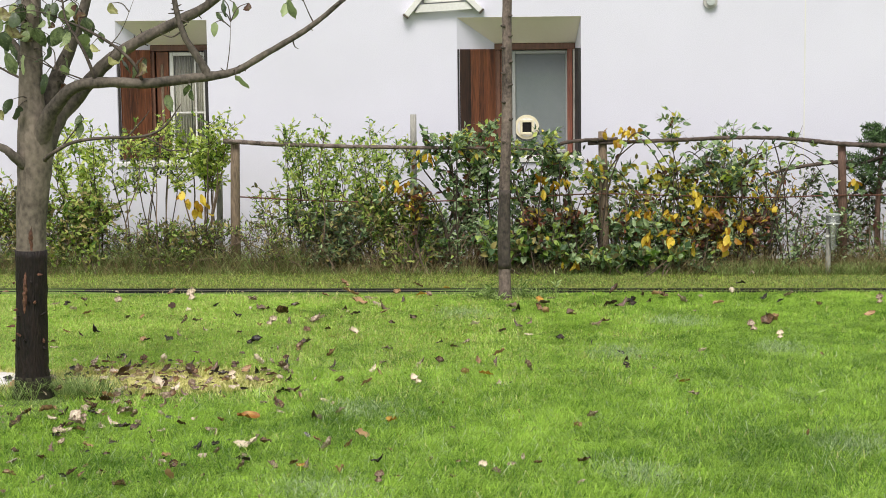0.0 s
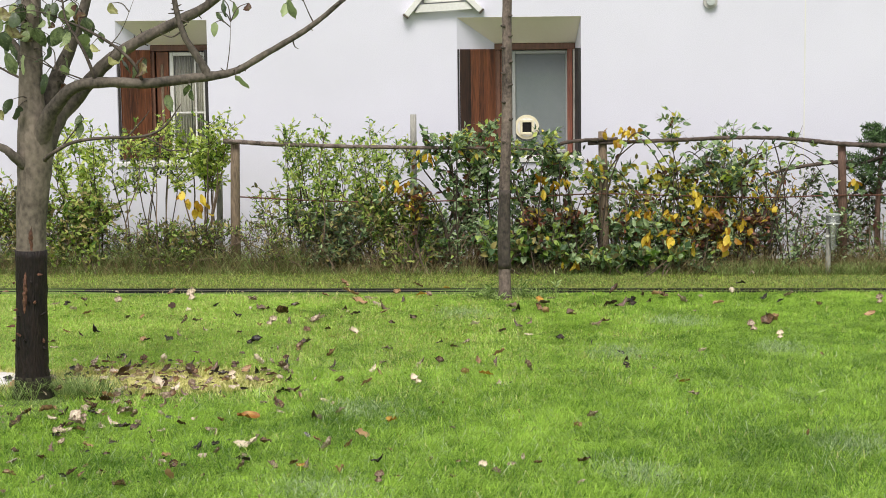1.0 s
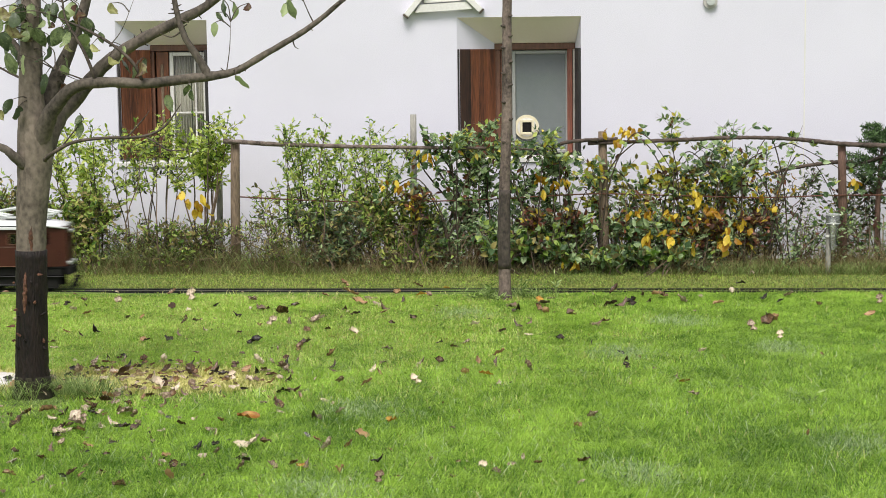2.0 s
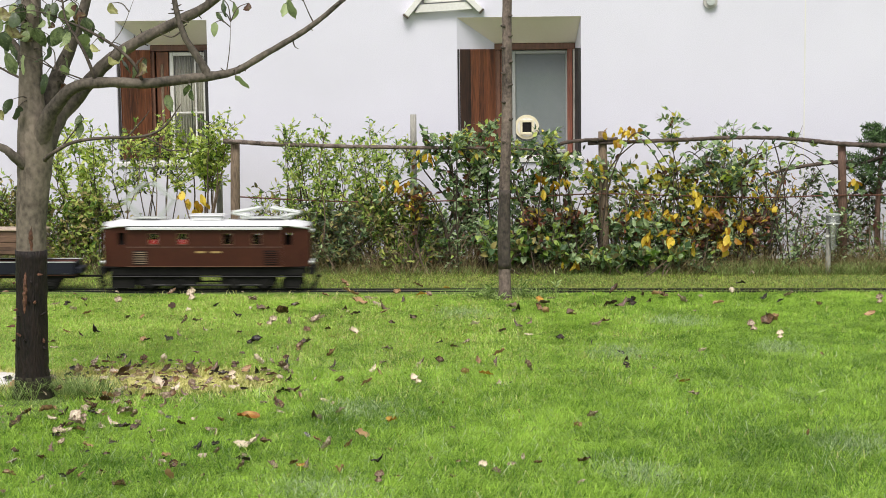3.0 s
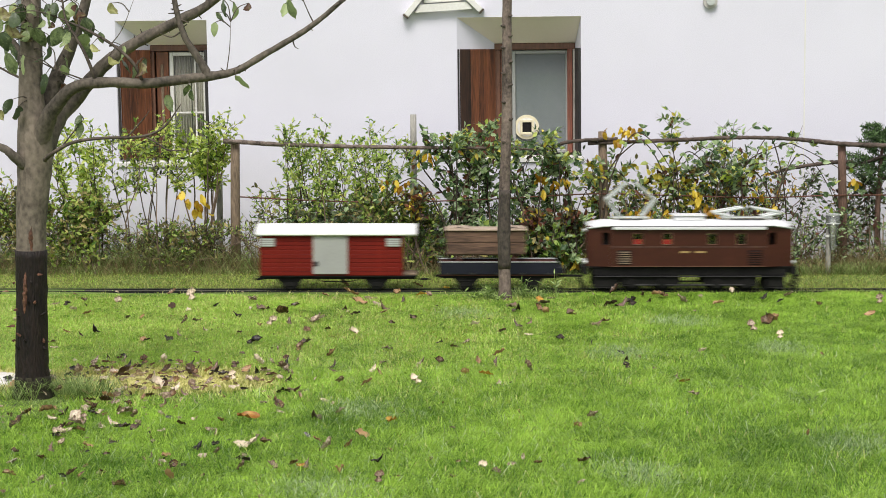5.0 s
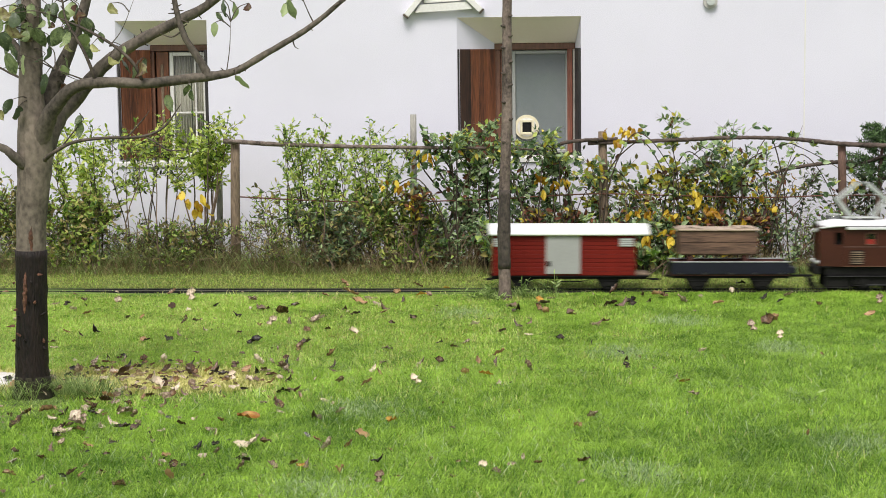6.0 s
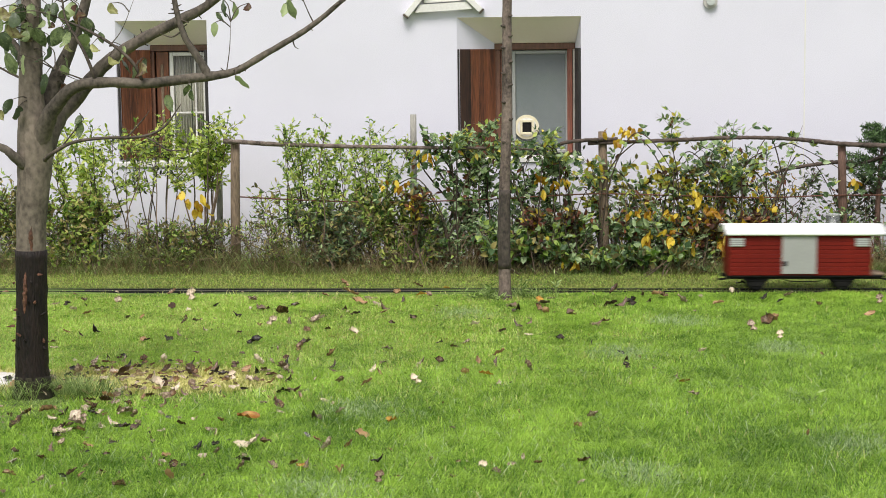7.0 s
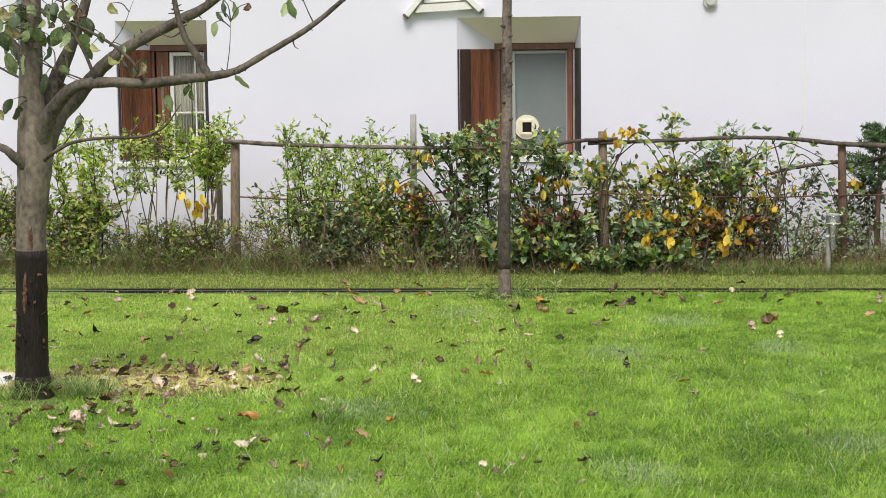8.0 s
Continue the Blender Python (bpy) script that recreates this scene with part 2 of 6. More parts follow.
def tube(bm, points, radii, segs=8, steps=4, rough=0.0, rng=None):
    """Adds a tapering limb along a smooth path; rough makes it knobbly."""
    pts, rr = smooth_path(points, radii, steps) if steps > 1 else ([Vector(q) for q in points], list(radii))
    rings = []
    for i, c in enumerate(pts):
        way = (pts[min(i + 1, len(pts) - 1)] - pts[max(i - 1, 0)]).normalized()
        side = way.cross(Vector((0.13, 0.95, 0.29))).normalized()
        up = side.cross(way)
        ring = []
        for k in range(segs):
            a = 2 * math.pi * k / segs
            r = rr[i] * (1 + (rng.uniform(-rough, rough) if rng else 0))
            ring.append(bm.verts.new(c + (side * math.cos(a) + up * math.sin(a)) * r))
        rings.append(ring)
    for a, b in zip(rings, rings[1:]):
        for k in range(segs):
            bm.faces.new((a[k], a[(k + 1) % segs], b[(k + 1) % segs], b[k]))
    bm.faces.new(rings[0][::-1])
    bm.faces.new(rings[-1])
    return bm


def raw_mesh(name, verts, faces, material, parent=None, label=""):
    """A mesh from arrays: verts (n, 3) and faces (m, k)."""
    me = bpy.data.meshes.new(name)
    k = faces.shape[1]
    me.vertices.add(len(verts))
    me.vertices.foreach_set("co", verts.astype(np.float32).ravel())
    me.loops.add(faces.size)
    me.loops.foreach_set("vertex_index", faces.astype(np.int32).ravel())
    me.polygons.add(len(faces))
    me.polygons.foreach_set("loop_start", np.arange(0, faces.size, k, dtype=np.int32))
    me.materials.append(material)
    me.update(calc_edges=True)
    ob = new(name, me)
    ob.parent = parent
    if label:
        ob["label"] = label
    return ob


def leaves(name, at, way, length, width, material, parent, rng, label="", curl=0.25):
    """Folded leaves: at and way are (n, 3), length (n,). Each has a midrib, two flanks and a drooping tip."""
    n = len(at)
    way = way / np.linalg.norm(way, axis=1)[:, None]
    face = rng.normal(size=(n, 3)) * 0.7 + np.array([0.0, -0.5, 0.7])
    side = np.cross(way, face)
    side /= np.linalg.norm(side, axis=1)[:, None] + 1e-9
    up = np.cross(side, way)
    L, W = length[:, None], (length * width)[:, None]
    fold = rng.uniform(0.05, 0.3, (n, 1)) * W
    bend = rng.uniform(-curl, curl * 0.3, (n, 1)) * L
    rows = [
        at,
        at + way * L * 0.3 + side * W * 0.42 + up * fold,
        at + way * L * 0.3 - side * W * 0.42 + up * fold,
        at + way * L * 0.66 + side * W * 0.36 + up * (fold + bend * 0.4),
        at + way * L * 0.66 - side * W * 0.36 + up * (fold + bend * 0.4),
        at + way * L * 0.5 + up * bend * 0.2,
        at + way * L + up * bend,
    ]
    v = np.stack(rows, 1).reshape(-1, 3)
    t = np.array([[0, 5, 1], [0, 2, 5], [1, 5, 3], [2, 4, 5], [3, 5, 6], [5, 4, 6]])
    f = (t[None] + (np.arange(n) * 7)[:, None, None]).reshape(-1, 3)
    return raw_mesh(name, v, f, material, parent, label)

# ---- ground: one sheet to the horizon ----


def make_ground():
    xs = sorted({*np.linspace(-5, 5, 81).round(3), *np.linspace(-12, 12, 25).round(3), -400, -200, -80, -30, 30, 80, 200, 400})
    ys = sorted({*np.linspace(4, 14, 81).round(3), *np.linspace(-8, 30, 39).round(3), -400, -150, -40, 60, 150, 400})
    v = np.array([(x, y, gz(x) + 0.012 * noise.noise((x * 1.3, y * 1.3, 0)) - 0.006) for y in ys for x in xs])
    nx = len(xs)
    f = np.array([(j * nx + i, j * nx + i + 1, (j + 1) * nx + i + 1, (j + 1) * nx + i) for j in range(len(ys) - 1) for i in range(nx - 1)])
    ob = raw_mesh("ground", v, f, M_SOIL)
    ob.data.polygons.foreach_set("use_smooth", [True] * len(f))
    tagged(ob, "short green garden lawn falling gently to one side", "lawn", kind="structure")


make_ground()

# ---- house ----
WALL_Y, WALL_T = 14.05, 0.3
# openings: x0, x1, z0, z1 at the face, then the frame's x0, x1, z1 behind the splayed reveal
OPEN_1 = (-2.783, -2.0, 0.857, 2.074, -2.54, -2.035, 1.872)
OPEN_2 = (0.14, 1.203, 0.857, 2.069, 0.471, 1.177, 1.85)
HOUSE_X0, HOUSE_X1, HOUSE_TOP, HOUSE_BACK = -9.0, 9.0, 5.2, 22.0


def holed_face(bm, xs, zs, y, holes, flip=False):
    """Cells of a grid in the plane y, but for those inside a hole."""
    for x0, x1 in zip(xs, xs[1:]):
        for z0, z1 in zip(zs, zs[1:]):
            if any(h[0] <= (x0 + x1) / 2 <= h[1] and h[2] <= (z0 + z1) / 2 <= h[3] for h in holes):
                continue
            q = [bm.verts.new(p) for p in ((x0, y, z0), (x1, y, z0), (x1, y, z1), (x0, y, z1))]
            bm.faces.new(q[::-1] if flip else q)


def make_house():
    bm = bmesh.new()
    opens = (OPEN_1, OPEN_2)
    xs = sorted({HOUSE_X0, HOUSE_X1, *(o[0] for o in opens), *(o[1] for o in opens)})
    zs = [-0.4, OPEN_1[2], OPEN_2[3], OPEN_1[3], HOUSE_TOP]
    holed_face(bm, xs, zs, WALL_Y, [o[:4] for o in opens])
    backs = [(o[4], o[5], o[2], o[6]) for o in opens]
    xs = sorted({HOUSE_X0, HOUSE_X1, *(o[4] for o in opens), *(o[5] for o in opens)})
    zs = sorted({-0.4, OPEN_1[2], OPEN_1[6], OPEN_2[6], HOUSE_TOP})
    holed_face(bm, xs, zs, WALL_Y + WALL_T + 0.1, backs, True)
    for x, s in ((HOUSE_X0, 1), (HOUSE_X1, -1)):
        q = [bm.verts.new(p) for p in ((x, WALL_Y, -0.4), (x, WALL_Y, HOUSE_TOP), (x, WALL_Y + WALL_T + 0.1, HOUSE_TOP), (x, WALL_Y + WALL_T + 0.1, -0.4))]
        bm.faces.new(q[::s])
    wall = part("wall_front", bm, M_WALL)
    tagged(wall, "rough white stucco house wall with splayed window recesses", "wall", kind="structure")
    # splayed reveals, rendered smooth; the soffit colour is lifted for bounced light
    for i, o in enumerate(opens):
        bm = bmesh.new()
        y0, y1, y2 = WALL_Y - 0.001, WALL_Y + 0.28, WALL_Y + WALL_T + 0.1
        f = [(o[0], y0, o[2]), (o[1], y0, o[2]), (o[1], y0, o[3]), (o[0], y0, o[3])]
        b = [(o[4], y1, o[2]), (o[5], y1, o[2]), (o[5], y1, o[6]), (o[4], y1, o[6])]
        c = [(p[0], y2, p[2]) for p in b]
        jambs, soffit = bmesh.new(), bm
        for r0, r1 in ((f, b), (b, c)):
            for k in range(4):
                m = soffit if k == 2 else jambs
                m.faces.new([m.verts.new(p) for p in (r0[k], r0[(k + 1) % 4], r1[(k + 1) % 4], r1[k])])
        part("window_soffit", soffit, M_SOFFIT_LIFT, wall, "smooth window soffit, cream lifted for bounced light")
        part("window_jamb", jambs, M_WALL, wall)
    # rest of the shell
    for name, dims in (("wall_side", (HOUSE_X0, HOUSE_X0 + 0.3, WALL_Y + 0.4, HOUSE_BACK)), ("wall_side", (HOUSE_X1 - 0.3, HOUSE_X1, WALL_Y + 0.4, HOUSE_BACK)),
                       ("wall_back", (HOUSE_X0 + 0.3, HOUSE_X1 - 0.3, HOUSE_BACK - 0.3, HOUSE_BACK))):
        tagged(part(name, boxed(dims[0], dims[1], dims[2], dims[3], -0.4, HOUSE_TOP), M_WALL), "plain white stucco house wall", "wall", kind="structure")
    tagged(part("ceiling", boxed(HOUSE_X0 + 0.3, HOUSE_X1 - 0.3, WALL_Y + 0.4, HOUSE_BACK - 0.3, 2.45, 2.6), M_ROOM), "plain room ceiling", "ceiling", kind="structure")
    tagged(part("floor", boxed(HOUSE_X0 + 0.3, HOUSE_X1 - 0.3, WALL_Y + 0.4, HOUSE_BACK - 0.3, -0.1, 0.15), M_ROOM), "plain room floor", "floor", kind="structure")
    bm = bmesh.new()
    ridge = (WALL_Y + HOUSE_BACK) / 2
    prof = [(WALL_Y - 0.35, HOUSE_TOP - 0.08), (ridge, HOUSE_TOP + 2.0), (HOUSE_BACK + 0.35, HOUSE_TOP - 0.08)]
    ring = []
    for x in (HOUSE_X0 - 0.4, HOUSE_X1 + 0.4):
        ring.append([bm.verts.new((x, y, z + dz)) for dz in (0, 0.18) for y, z in prof])
    a, b = ring
    for k, kk in ((0, 1), (1, 2), (3, 4), (4, 5), (0, 3), (2, 5)):
        bm.faces.new((a[k], a[kk], b[kk], b[k]))
    for r in ring:
        bm.faces.new((r[0], r[1], r[4], r[3]))
        bm.faces.new((r[1], r[2], r[5], r[4]))
    bmesh.ops.recalc_face_normals(bm, faces=bm.faces)
    tagged(part("roof", bm, M_ROOF_TILE), "plain dark pitched house roof", "roof", kind="structure")


make_house()


def window_frame(bm, x0, x1, z0, z1, y, bar, thick):
    box(bm, x0, x0 + bar, y, y + thick, z0, z1, 0.004)
    box(bm, x1 - bar, x1, y, y + thick, z0, z1, 0.004)
    box(bm, x0 + bar, x1 - bar, y, y + thick, z1 - bar, z1, 0.004)
    box(bm, x0 + bar, x1 - bar, y, y + thick, z0, z0 + bar, 0.004)
    return bm


def shutter_leaf(x0, y0, x1, y1, z0, z1, boards=4, thick=0.028):
    """A board shutter that stands from (x0, y0) to (x1, y1), boards side by side."""
    bm = bmesh.new()
    run = Vector((x1 - x0, y1 - y0, 0))
    m = Matrix.Translation((x0, y0, 0)) @ Matrix.Rotation(math.atan2(run.y, run.x), 4, "Z")
    w = run.length / boards
    for k in range(boards):
        box(bm, k * w + 0.001, (k + 1) * w - 0.001, -thick / 2, thick / 2, z0, z1, 0.004, m)
    return bm


def make_windows():
    # window with lace curtains
    o, y = OPEN_1, WALL_Y + 0.28
    w = empty("window_1", pose(0, 0, 0), "white-framed casement window with open brown board shutters", "window", kind="structure")
    z0, zt = o[2] + 0.03, o[6]
    bm = bmesh.new()
    box(bm, o[4], o[5], y + 0.004, y + 0.06, zt - 0.055, zt - 0.002, 0.004)
    box(bm, o[4] + 0.002, o[4] + 0.035, y + 0.004, y + 0.05, z0, zt - 0.057, 0.004)
    part("window_frame", bm, M_FRAME_BROWN, w, "brown wooden outer frame")
    part("jamb_board", boxed(-2.492, -2.385, y + 0.02, y + 0.05, z0, zt - 0.06, 0.004), M_SHUTTER, w, "dark red-brown jamb board")
    part("jamb_strip", boxed(-2.452, -2.428, y + 0.005, y + 0.019, z0, zt - 0.17, 0.004), M_POST, w, "pale wooden strip")
    sash = part("sash", window_frame(bmesh.new(), -2.378, -2.052, z0, 1.808, y + 0.03, 0.034, 0.045), M_WHITE_PAINT, w, "white painted sash")
    part("muntin", boxed(-2.163, -2.147, y + 0.035, y + 0.06, z0 + 0.034, 1.774, 0.003), M_WHITE_PAINT, sash)
    part("muntin", boxed(-2.344, -2.086, y + 0.037, y + 0.058, 1.27, 1.286, 0.003), M_WHITE_PAINT, sash)
    pane = part("pane", boxed(-2.345, -2.085, y + 0.045, y + 0.049, z0 + 0.03, 1.776), M_GLASS, sash)
    pane.visible_shadow = False
    sh = part("shutter", shutter_leaf(o[0] + 0.035, WALL_Y + 0.02, o[4] + 0.0, y - 0.02, z0, 1.828), M_SHUTTER, w, "brown board shutter folded back")
    part("edge_strip", boxed(o[0] + 0.008, o[0] + 0.026, WALL_Y - 0.004, WALL_Y + 0.02, z0, 1.828, 0.003), M_BLACK, sh)
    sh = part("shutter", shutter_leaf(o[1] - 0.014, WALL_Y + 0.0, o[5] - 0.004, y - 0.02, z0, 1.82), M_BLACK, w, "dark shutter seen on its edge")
    part("window_sill", boxed(o[0] - 0.02, o[1] + 0.02, WALL_Y - 0.018, y, o[2] - 0.035, o[2] + 0.012, 0.006), M_WHITE_PAINT, w, "pale painted sill")
    # curtains: pleated sheets
    for x0, x1 in ((-2.34, -2.2), (-2.19, -2.09)):
        n = 40
        xs = np.linspace(x0, x1, n)
        ys = y + 0.085 + 0.014 * np.sin(np.arange(n) * 0.95)
        v = np.concatenate([np.stack([xs, ys, np.full(n, 0.9)], 1), np.stack([xs, ys, np.full(n, 1.8)], 1)])
        f = np.array([(i, i + 1, n + i + 1, n + i) for i in range(n - 1)])
        c = raw_mesh("curtain", v, f, M_CURTAIN)
        so = c.modifiers.new("thick", "SOLIDIFY")
        so.thickness = 0.003
        tagged(c, "pleated pale net curtain hanging behind the window", "curtain", "window curtains")
    # window with the grey blind and the cat flap
    o = OPEN_2
    w = empty("window_2", pose(0, 0, 0), "window with a grey blind and open brown board shutters", "window", kind="structure")
    zt = o[6]
    bm = bmesh.new()
    box(bm, o[4], o[5] - 0.002, y + 0.004, y + 0.06, zt - 0.058, zt - 0.002, 0.004)
    box(bm, o[4] + 0.002, o[4] + 0.05, y + 0.004, y + 0.05, z0, zt - 0.06, 0.004)
    part("window_frame", bm, M_FRAME_BROWN, w, "brown wooden outer frame")
    part("jamb_board", boxed(0.523, 0.622, y + 0.03, y + 0.06, z0, zt - 0.06, 0.004), M_FRAME_BROWN, w, "dark brown jamb board")
    sash = part("sash", window_frame(bmesh.new(), 0.624, 1.125, z0, zt - 0.064, y + 0.03, 0.03, 0.04), M_DOOR, w, "pale grey sash")
    part("blind", boxed(0.655, 1.095, y + 0.062, y + 0.068, z0 + 0.03, 1.755), M_BLIND, w, "flat grey blind behind the glass")
    pane = part("pane", boxed(0.653, 1.096, y + 0.05, y + 0.054, z0 + 0.028, 1.757), M_GLASS, sash)
    pane.visible_shadow = False
    xa, ya, xb, yb = o[0] + 0.02, WALL_Y + 0.02, o[4], y - 0.02
    xm, ym = xa + 0.3 * (xb - xa), ya + 0.3 * (yb - ya)
    sh = part("shutter", shutter_leaf(xm, ym, xb, yb, z0, 1.8, 3), M_SHUTTER, w, "brown board shutter folded back")
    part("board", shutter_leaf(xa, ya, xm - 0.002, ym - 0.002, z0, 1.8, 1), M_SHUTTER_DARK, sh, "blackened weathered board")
    part("edge_strip", boxed(o[0] + 0.004, o[0] + 0.018, WALL_Y - 0.004, WALL_Y + 0.02, z0, 1.8, 0.003), M_BLACK, sh)
    part("shutter_post", boxed(1.105, 1.15, y - 0.03, y + 0.003, z0, 1.795, 0.006), M_SHUTTER_RED, w, "red-brown shutter edge")
    part("shutter_strip", boxed(1.153, 1.172, y - 0.06, y - 0.02, z0, 1.79, 0.004), M_GREY_WOOD, w, "grey weathered strip")
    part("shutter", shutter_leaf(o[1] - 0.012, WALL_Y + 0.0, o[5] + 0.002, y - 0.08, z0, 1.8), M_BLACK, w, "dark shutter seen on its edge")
    part("window_sill", boxed(o[0] - 0.02, o[1] + 0.02, WALL_Y - 0.018, y, o[2] - 0.035, o[2] + 0.012, 0.006), M_WHITE_PAINT, w, "pale painted sill")
    # cat flap: round plate, square tunnel frame and dark flap
    m = pose(0.752, y + 0.05, 1.115, 90, 0, 0)
    flap = empty("cat_flap", pose(0, 0, 0), "cream round plastic cat flap set in the window", "cat flap")
    part("plate", disc(bmesh.new(), 0.108, 0.016, 40, m), M_CREAM, flap)
    bm = bmesh.new()
    disc(bm, 0.083, 0.012, 36, pose(0.752, y + 0.037, 1.115, 90, 0, 0))
    part("ring", bm, M_WHITE_PAINT, flap)
    part("flap_frame", window_frame(bmesh.new(), 0.69, 0.814, 1.05, 1.18, y + 0.005, 0.022, 0.03), M_CREAM, flap)
    part("flap_door", boxed(0.712, 0.792, y + 0.018, y + 0.03, 1.072, 1.158, 0.004), M_IRON, flap, "dark see-through flap")


make_windows()


def make_wall_fittings():
    # gabled bird house with two roof boards
    hood = empty("bird_house", pose(0.03, WALL_Y - 0.001, 2.09, 0, -3.2, 0), "small weathered white gabled bird house on the wall", "bird house")
    for s in (-1, 1):
        m = Matrix.Translation((s * 0.3, 0, 0.0)) @ Matrix.Rotation(radians(s * 47), 4, "Y")
        part("roof_board", box(bmesh.new(), -0.42 if s > 0 else -0.0, 0.0 if s > 0 else 0.42, -0.075, 0.0, 0.0, 0.05, 0.004, m), M_WHITE_PAINT, hood)
        part("board_end", box(bmesh.new(), 0.0005 if s > 0 else -0.016, 0.016 if s > 0 else -0.0005, -0.076, 0.0, -0.001, 0.051, 0.002, m), M_TWIG, hood, "dark weathered board end")
    bm = bmesh.new()
    q = [(-0.24, 0.035), (0.25, 0.035), (0.2, 0.1), (0.0, 0.1), (-0.2, 0.1)]
    a = [bm.verts.new((x, -0.055, z)) for x, z in q]
    b = [bm.verts.new((x, -0.04, z)) for x, z in q]
    bm.faces.new(a)
    bm.faces.new(b[::-1])
    for k in range(5):
        bm.faces.new((a[k], b[k], b[(k + 1) % 5], a[(k + 1) % 5]))
    part("gable_board", bm, M_WHITE_PAINT, hood)
    part("back_board", boxed(-0.16, 0.16, -0.03, 0.0, 0.11, 0.2, 0.003), M_WHITE_PAINT, hood)
    vent = empty("wall_vent", pose(2.306, WALL_Y, 2.178), "small round grey vent cap on the wall", "vent")
    bm = bmesh.new()
    disc(bm, 0.06, 0.03, 32, pose(0, -0.015, 0, 90, 0, 0))
    part("cap", bm, M_STONE, vent)
    part("inner_cap", disc(bmesh.new(), 0.035, 0.02, 28, pose(0, -0.04, 0, 90, 0, 0)), M_LIGHT_METAL, vent)
    pipe = empty("downpipe", pose(-3.56, WALL_Y - 0.06, 0), "grey-blue metal rain downpipe on the house wall", "downpipe")
    part("pipe", tube(bmesh.new(), [(0, 0, -0.05), (0, 0, HOUSE_TOP - 0.2)], [0.04, 0.04], 14, 1), M_BLIND, pipe, "", True)
    for z in (0.5, 2.4, 4.3):
        part("bracket", boxed(-0.046, 0.046, -0.046, 0.061, z, z + 0.03, 0.003), M_BLIND, pipe)
    joint = part("wall_joint", boxed(3.117, 3.127, WALL_Y - 0.004, WALL_Y - 0.0005, -0.3, HOUSE_TOP - 0.02), M_WHITE_PAINT)
    tagged(joint, "thin smooth vertical joint in the stucco", "wall joint", kind="structure")


make_wall_fittings()

# ---- garden railway ----
TRACK_Y, GAUGE, RAIL_TOP = 11.99, 0.127, 0.006


def make_track():
    t = empty("railway_track", pose(0, 0, 0), "narrow garden railway track sunk in the grass", "track", kind="structure")
    for s in (-1, 1):
        bm = bmesh.new()
        n = 60
        prof = ((-0.008, -0.012), (0.008, -0.012), (0.003, 0.012), (0.003, 0.021), (0.006, 0.024), (0.006, 0.03), (-0.006, 0.03), (-0.006, 0.024), (-0.003, 0.021), (-0.003, 0.012))
        rings = []
        for i in range(n + 1):
            x = -9 + 18 * i / n
            rings.append([bm.verts.new((x, TRACK_Y + s * GAUGE / 2 + py, gz(x) + pz - 0.024)) for py, pz in prof])
        for a, b in zip(rings, rings[1:]):
            for k in range(len(prof)):
                bm.faces.new((a[k], b[k], b[(k + 1) % len(prof)], a[(k + 1) % len(prof)]))
        part("rail", bm, M_STEEL, t)
    bed = bmesh.new()
    for i in range(48):
        x = -9 + 0.2 * i
        box(bed, x, x + 0.2, TRACK_Y - 0.055, TRACK_Y + 0.055, gz(x) - 0.05, gz(x) - 0.004)
    part("track_bed", bed, M_SLEEPER, t, "dark trodden earth between the rails")
    me = mesh_of("sleeper", boxed(-0.02, 0.02, -0.13, 0.13, -0.06, -0.0305, 0.003), M_SLEEPER)
    for i in range(90):
        x = -9 + 0.2 * i + 0.1
        ob = new("sleeper", me)
        ob.parent = t
        ob.location = (x, TRACK_Y, gz(x) + 0.0)


make_track()

# ---- the train: each vehicle's own space has x forward, z = 0 on the rail top ----
WHEELS = []
LIFT = 0.012


def wheelset(parent, x, r, name="wheelset"):
    """Axle with two spoked wheels, turning about its own y."""
    ax = part(name, disc(bmesh.new(), 0.008, GAUGE + 0.05, 10, pose(0, 0, 0, 90, 0, 0)), M_IRON, parent)
    for s in (-1, 1):
        bm = bmesh.new()
        y = s * (GAUGE / 2 + 0.003)
        disc(bm, r, 0.014, 28, pose(0, y, 0, 90, 0, 0))
        disc(bm, r + 0.006, 0.004, 28, pose(0, y - s * 0.009, 0, 90, 0, 0))
        disc(bm, r * 0.32, 0.026, 16, pose(0, y + s * 0.004, 0, 90, 0, 0))
        for k in range(6):
            box(bm, -0.004, 0.004, y + s * 0.007 - 0.002, y + s * 0.007 + 0.002, r * 0.2, r * 0.86, 0, Matrix.Rotation(k * math.pi / 3, 4, "Y"))
        part("wheel", bm, M_IRON, ax)
    ax.matrix_basis = pose(x, 0, r - LIFT)
    WHEELS.append((ax, x, r))
    return ax


def arched_roof(length, half, z, rise, thick, drop=0.0, segs=14, nose=0.0):
    """A roof shell curved across; nose draws the ends in, in plan."""
    bm = bmesh.new()
    rings = []
    for x, k in ((-length / 2, nose), (-length / 2 + 0.12, 0.0), (length / 2 - 0.12, 0.0), (length / 2, nose)):
        ring = []
        for top in (1, 0):
            for i in range(segs + 1):
                a = -1 + 2 * i / segs
                a = a if top else -a
                y = a * (half - k * half)
                ring.append(bm.verts.new((x, y, z + rise * (1 - abs(a) ** 2.2) - (0 if top else thick) - drop * (k > 0))))
        rings.append(ring)
    n = len(rings[0])
    for a, b in zip(rings, rings[1:]):
        for k in range(n):
            bm.faces.new((a[k], b[k], b[(k + 1) % n], a[(k + 1) % n]))
    bm.faces.new(rings[0])
    bm.faces.new(rings[-1][::-1])
    bmesh.ops.recalc_face_normals(bm, faces=bm.faces)
    return bm


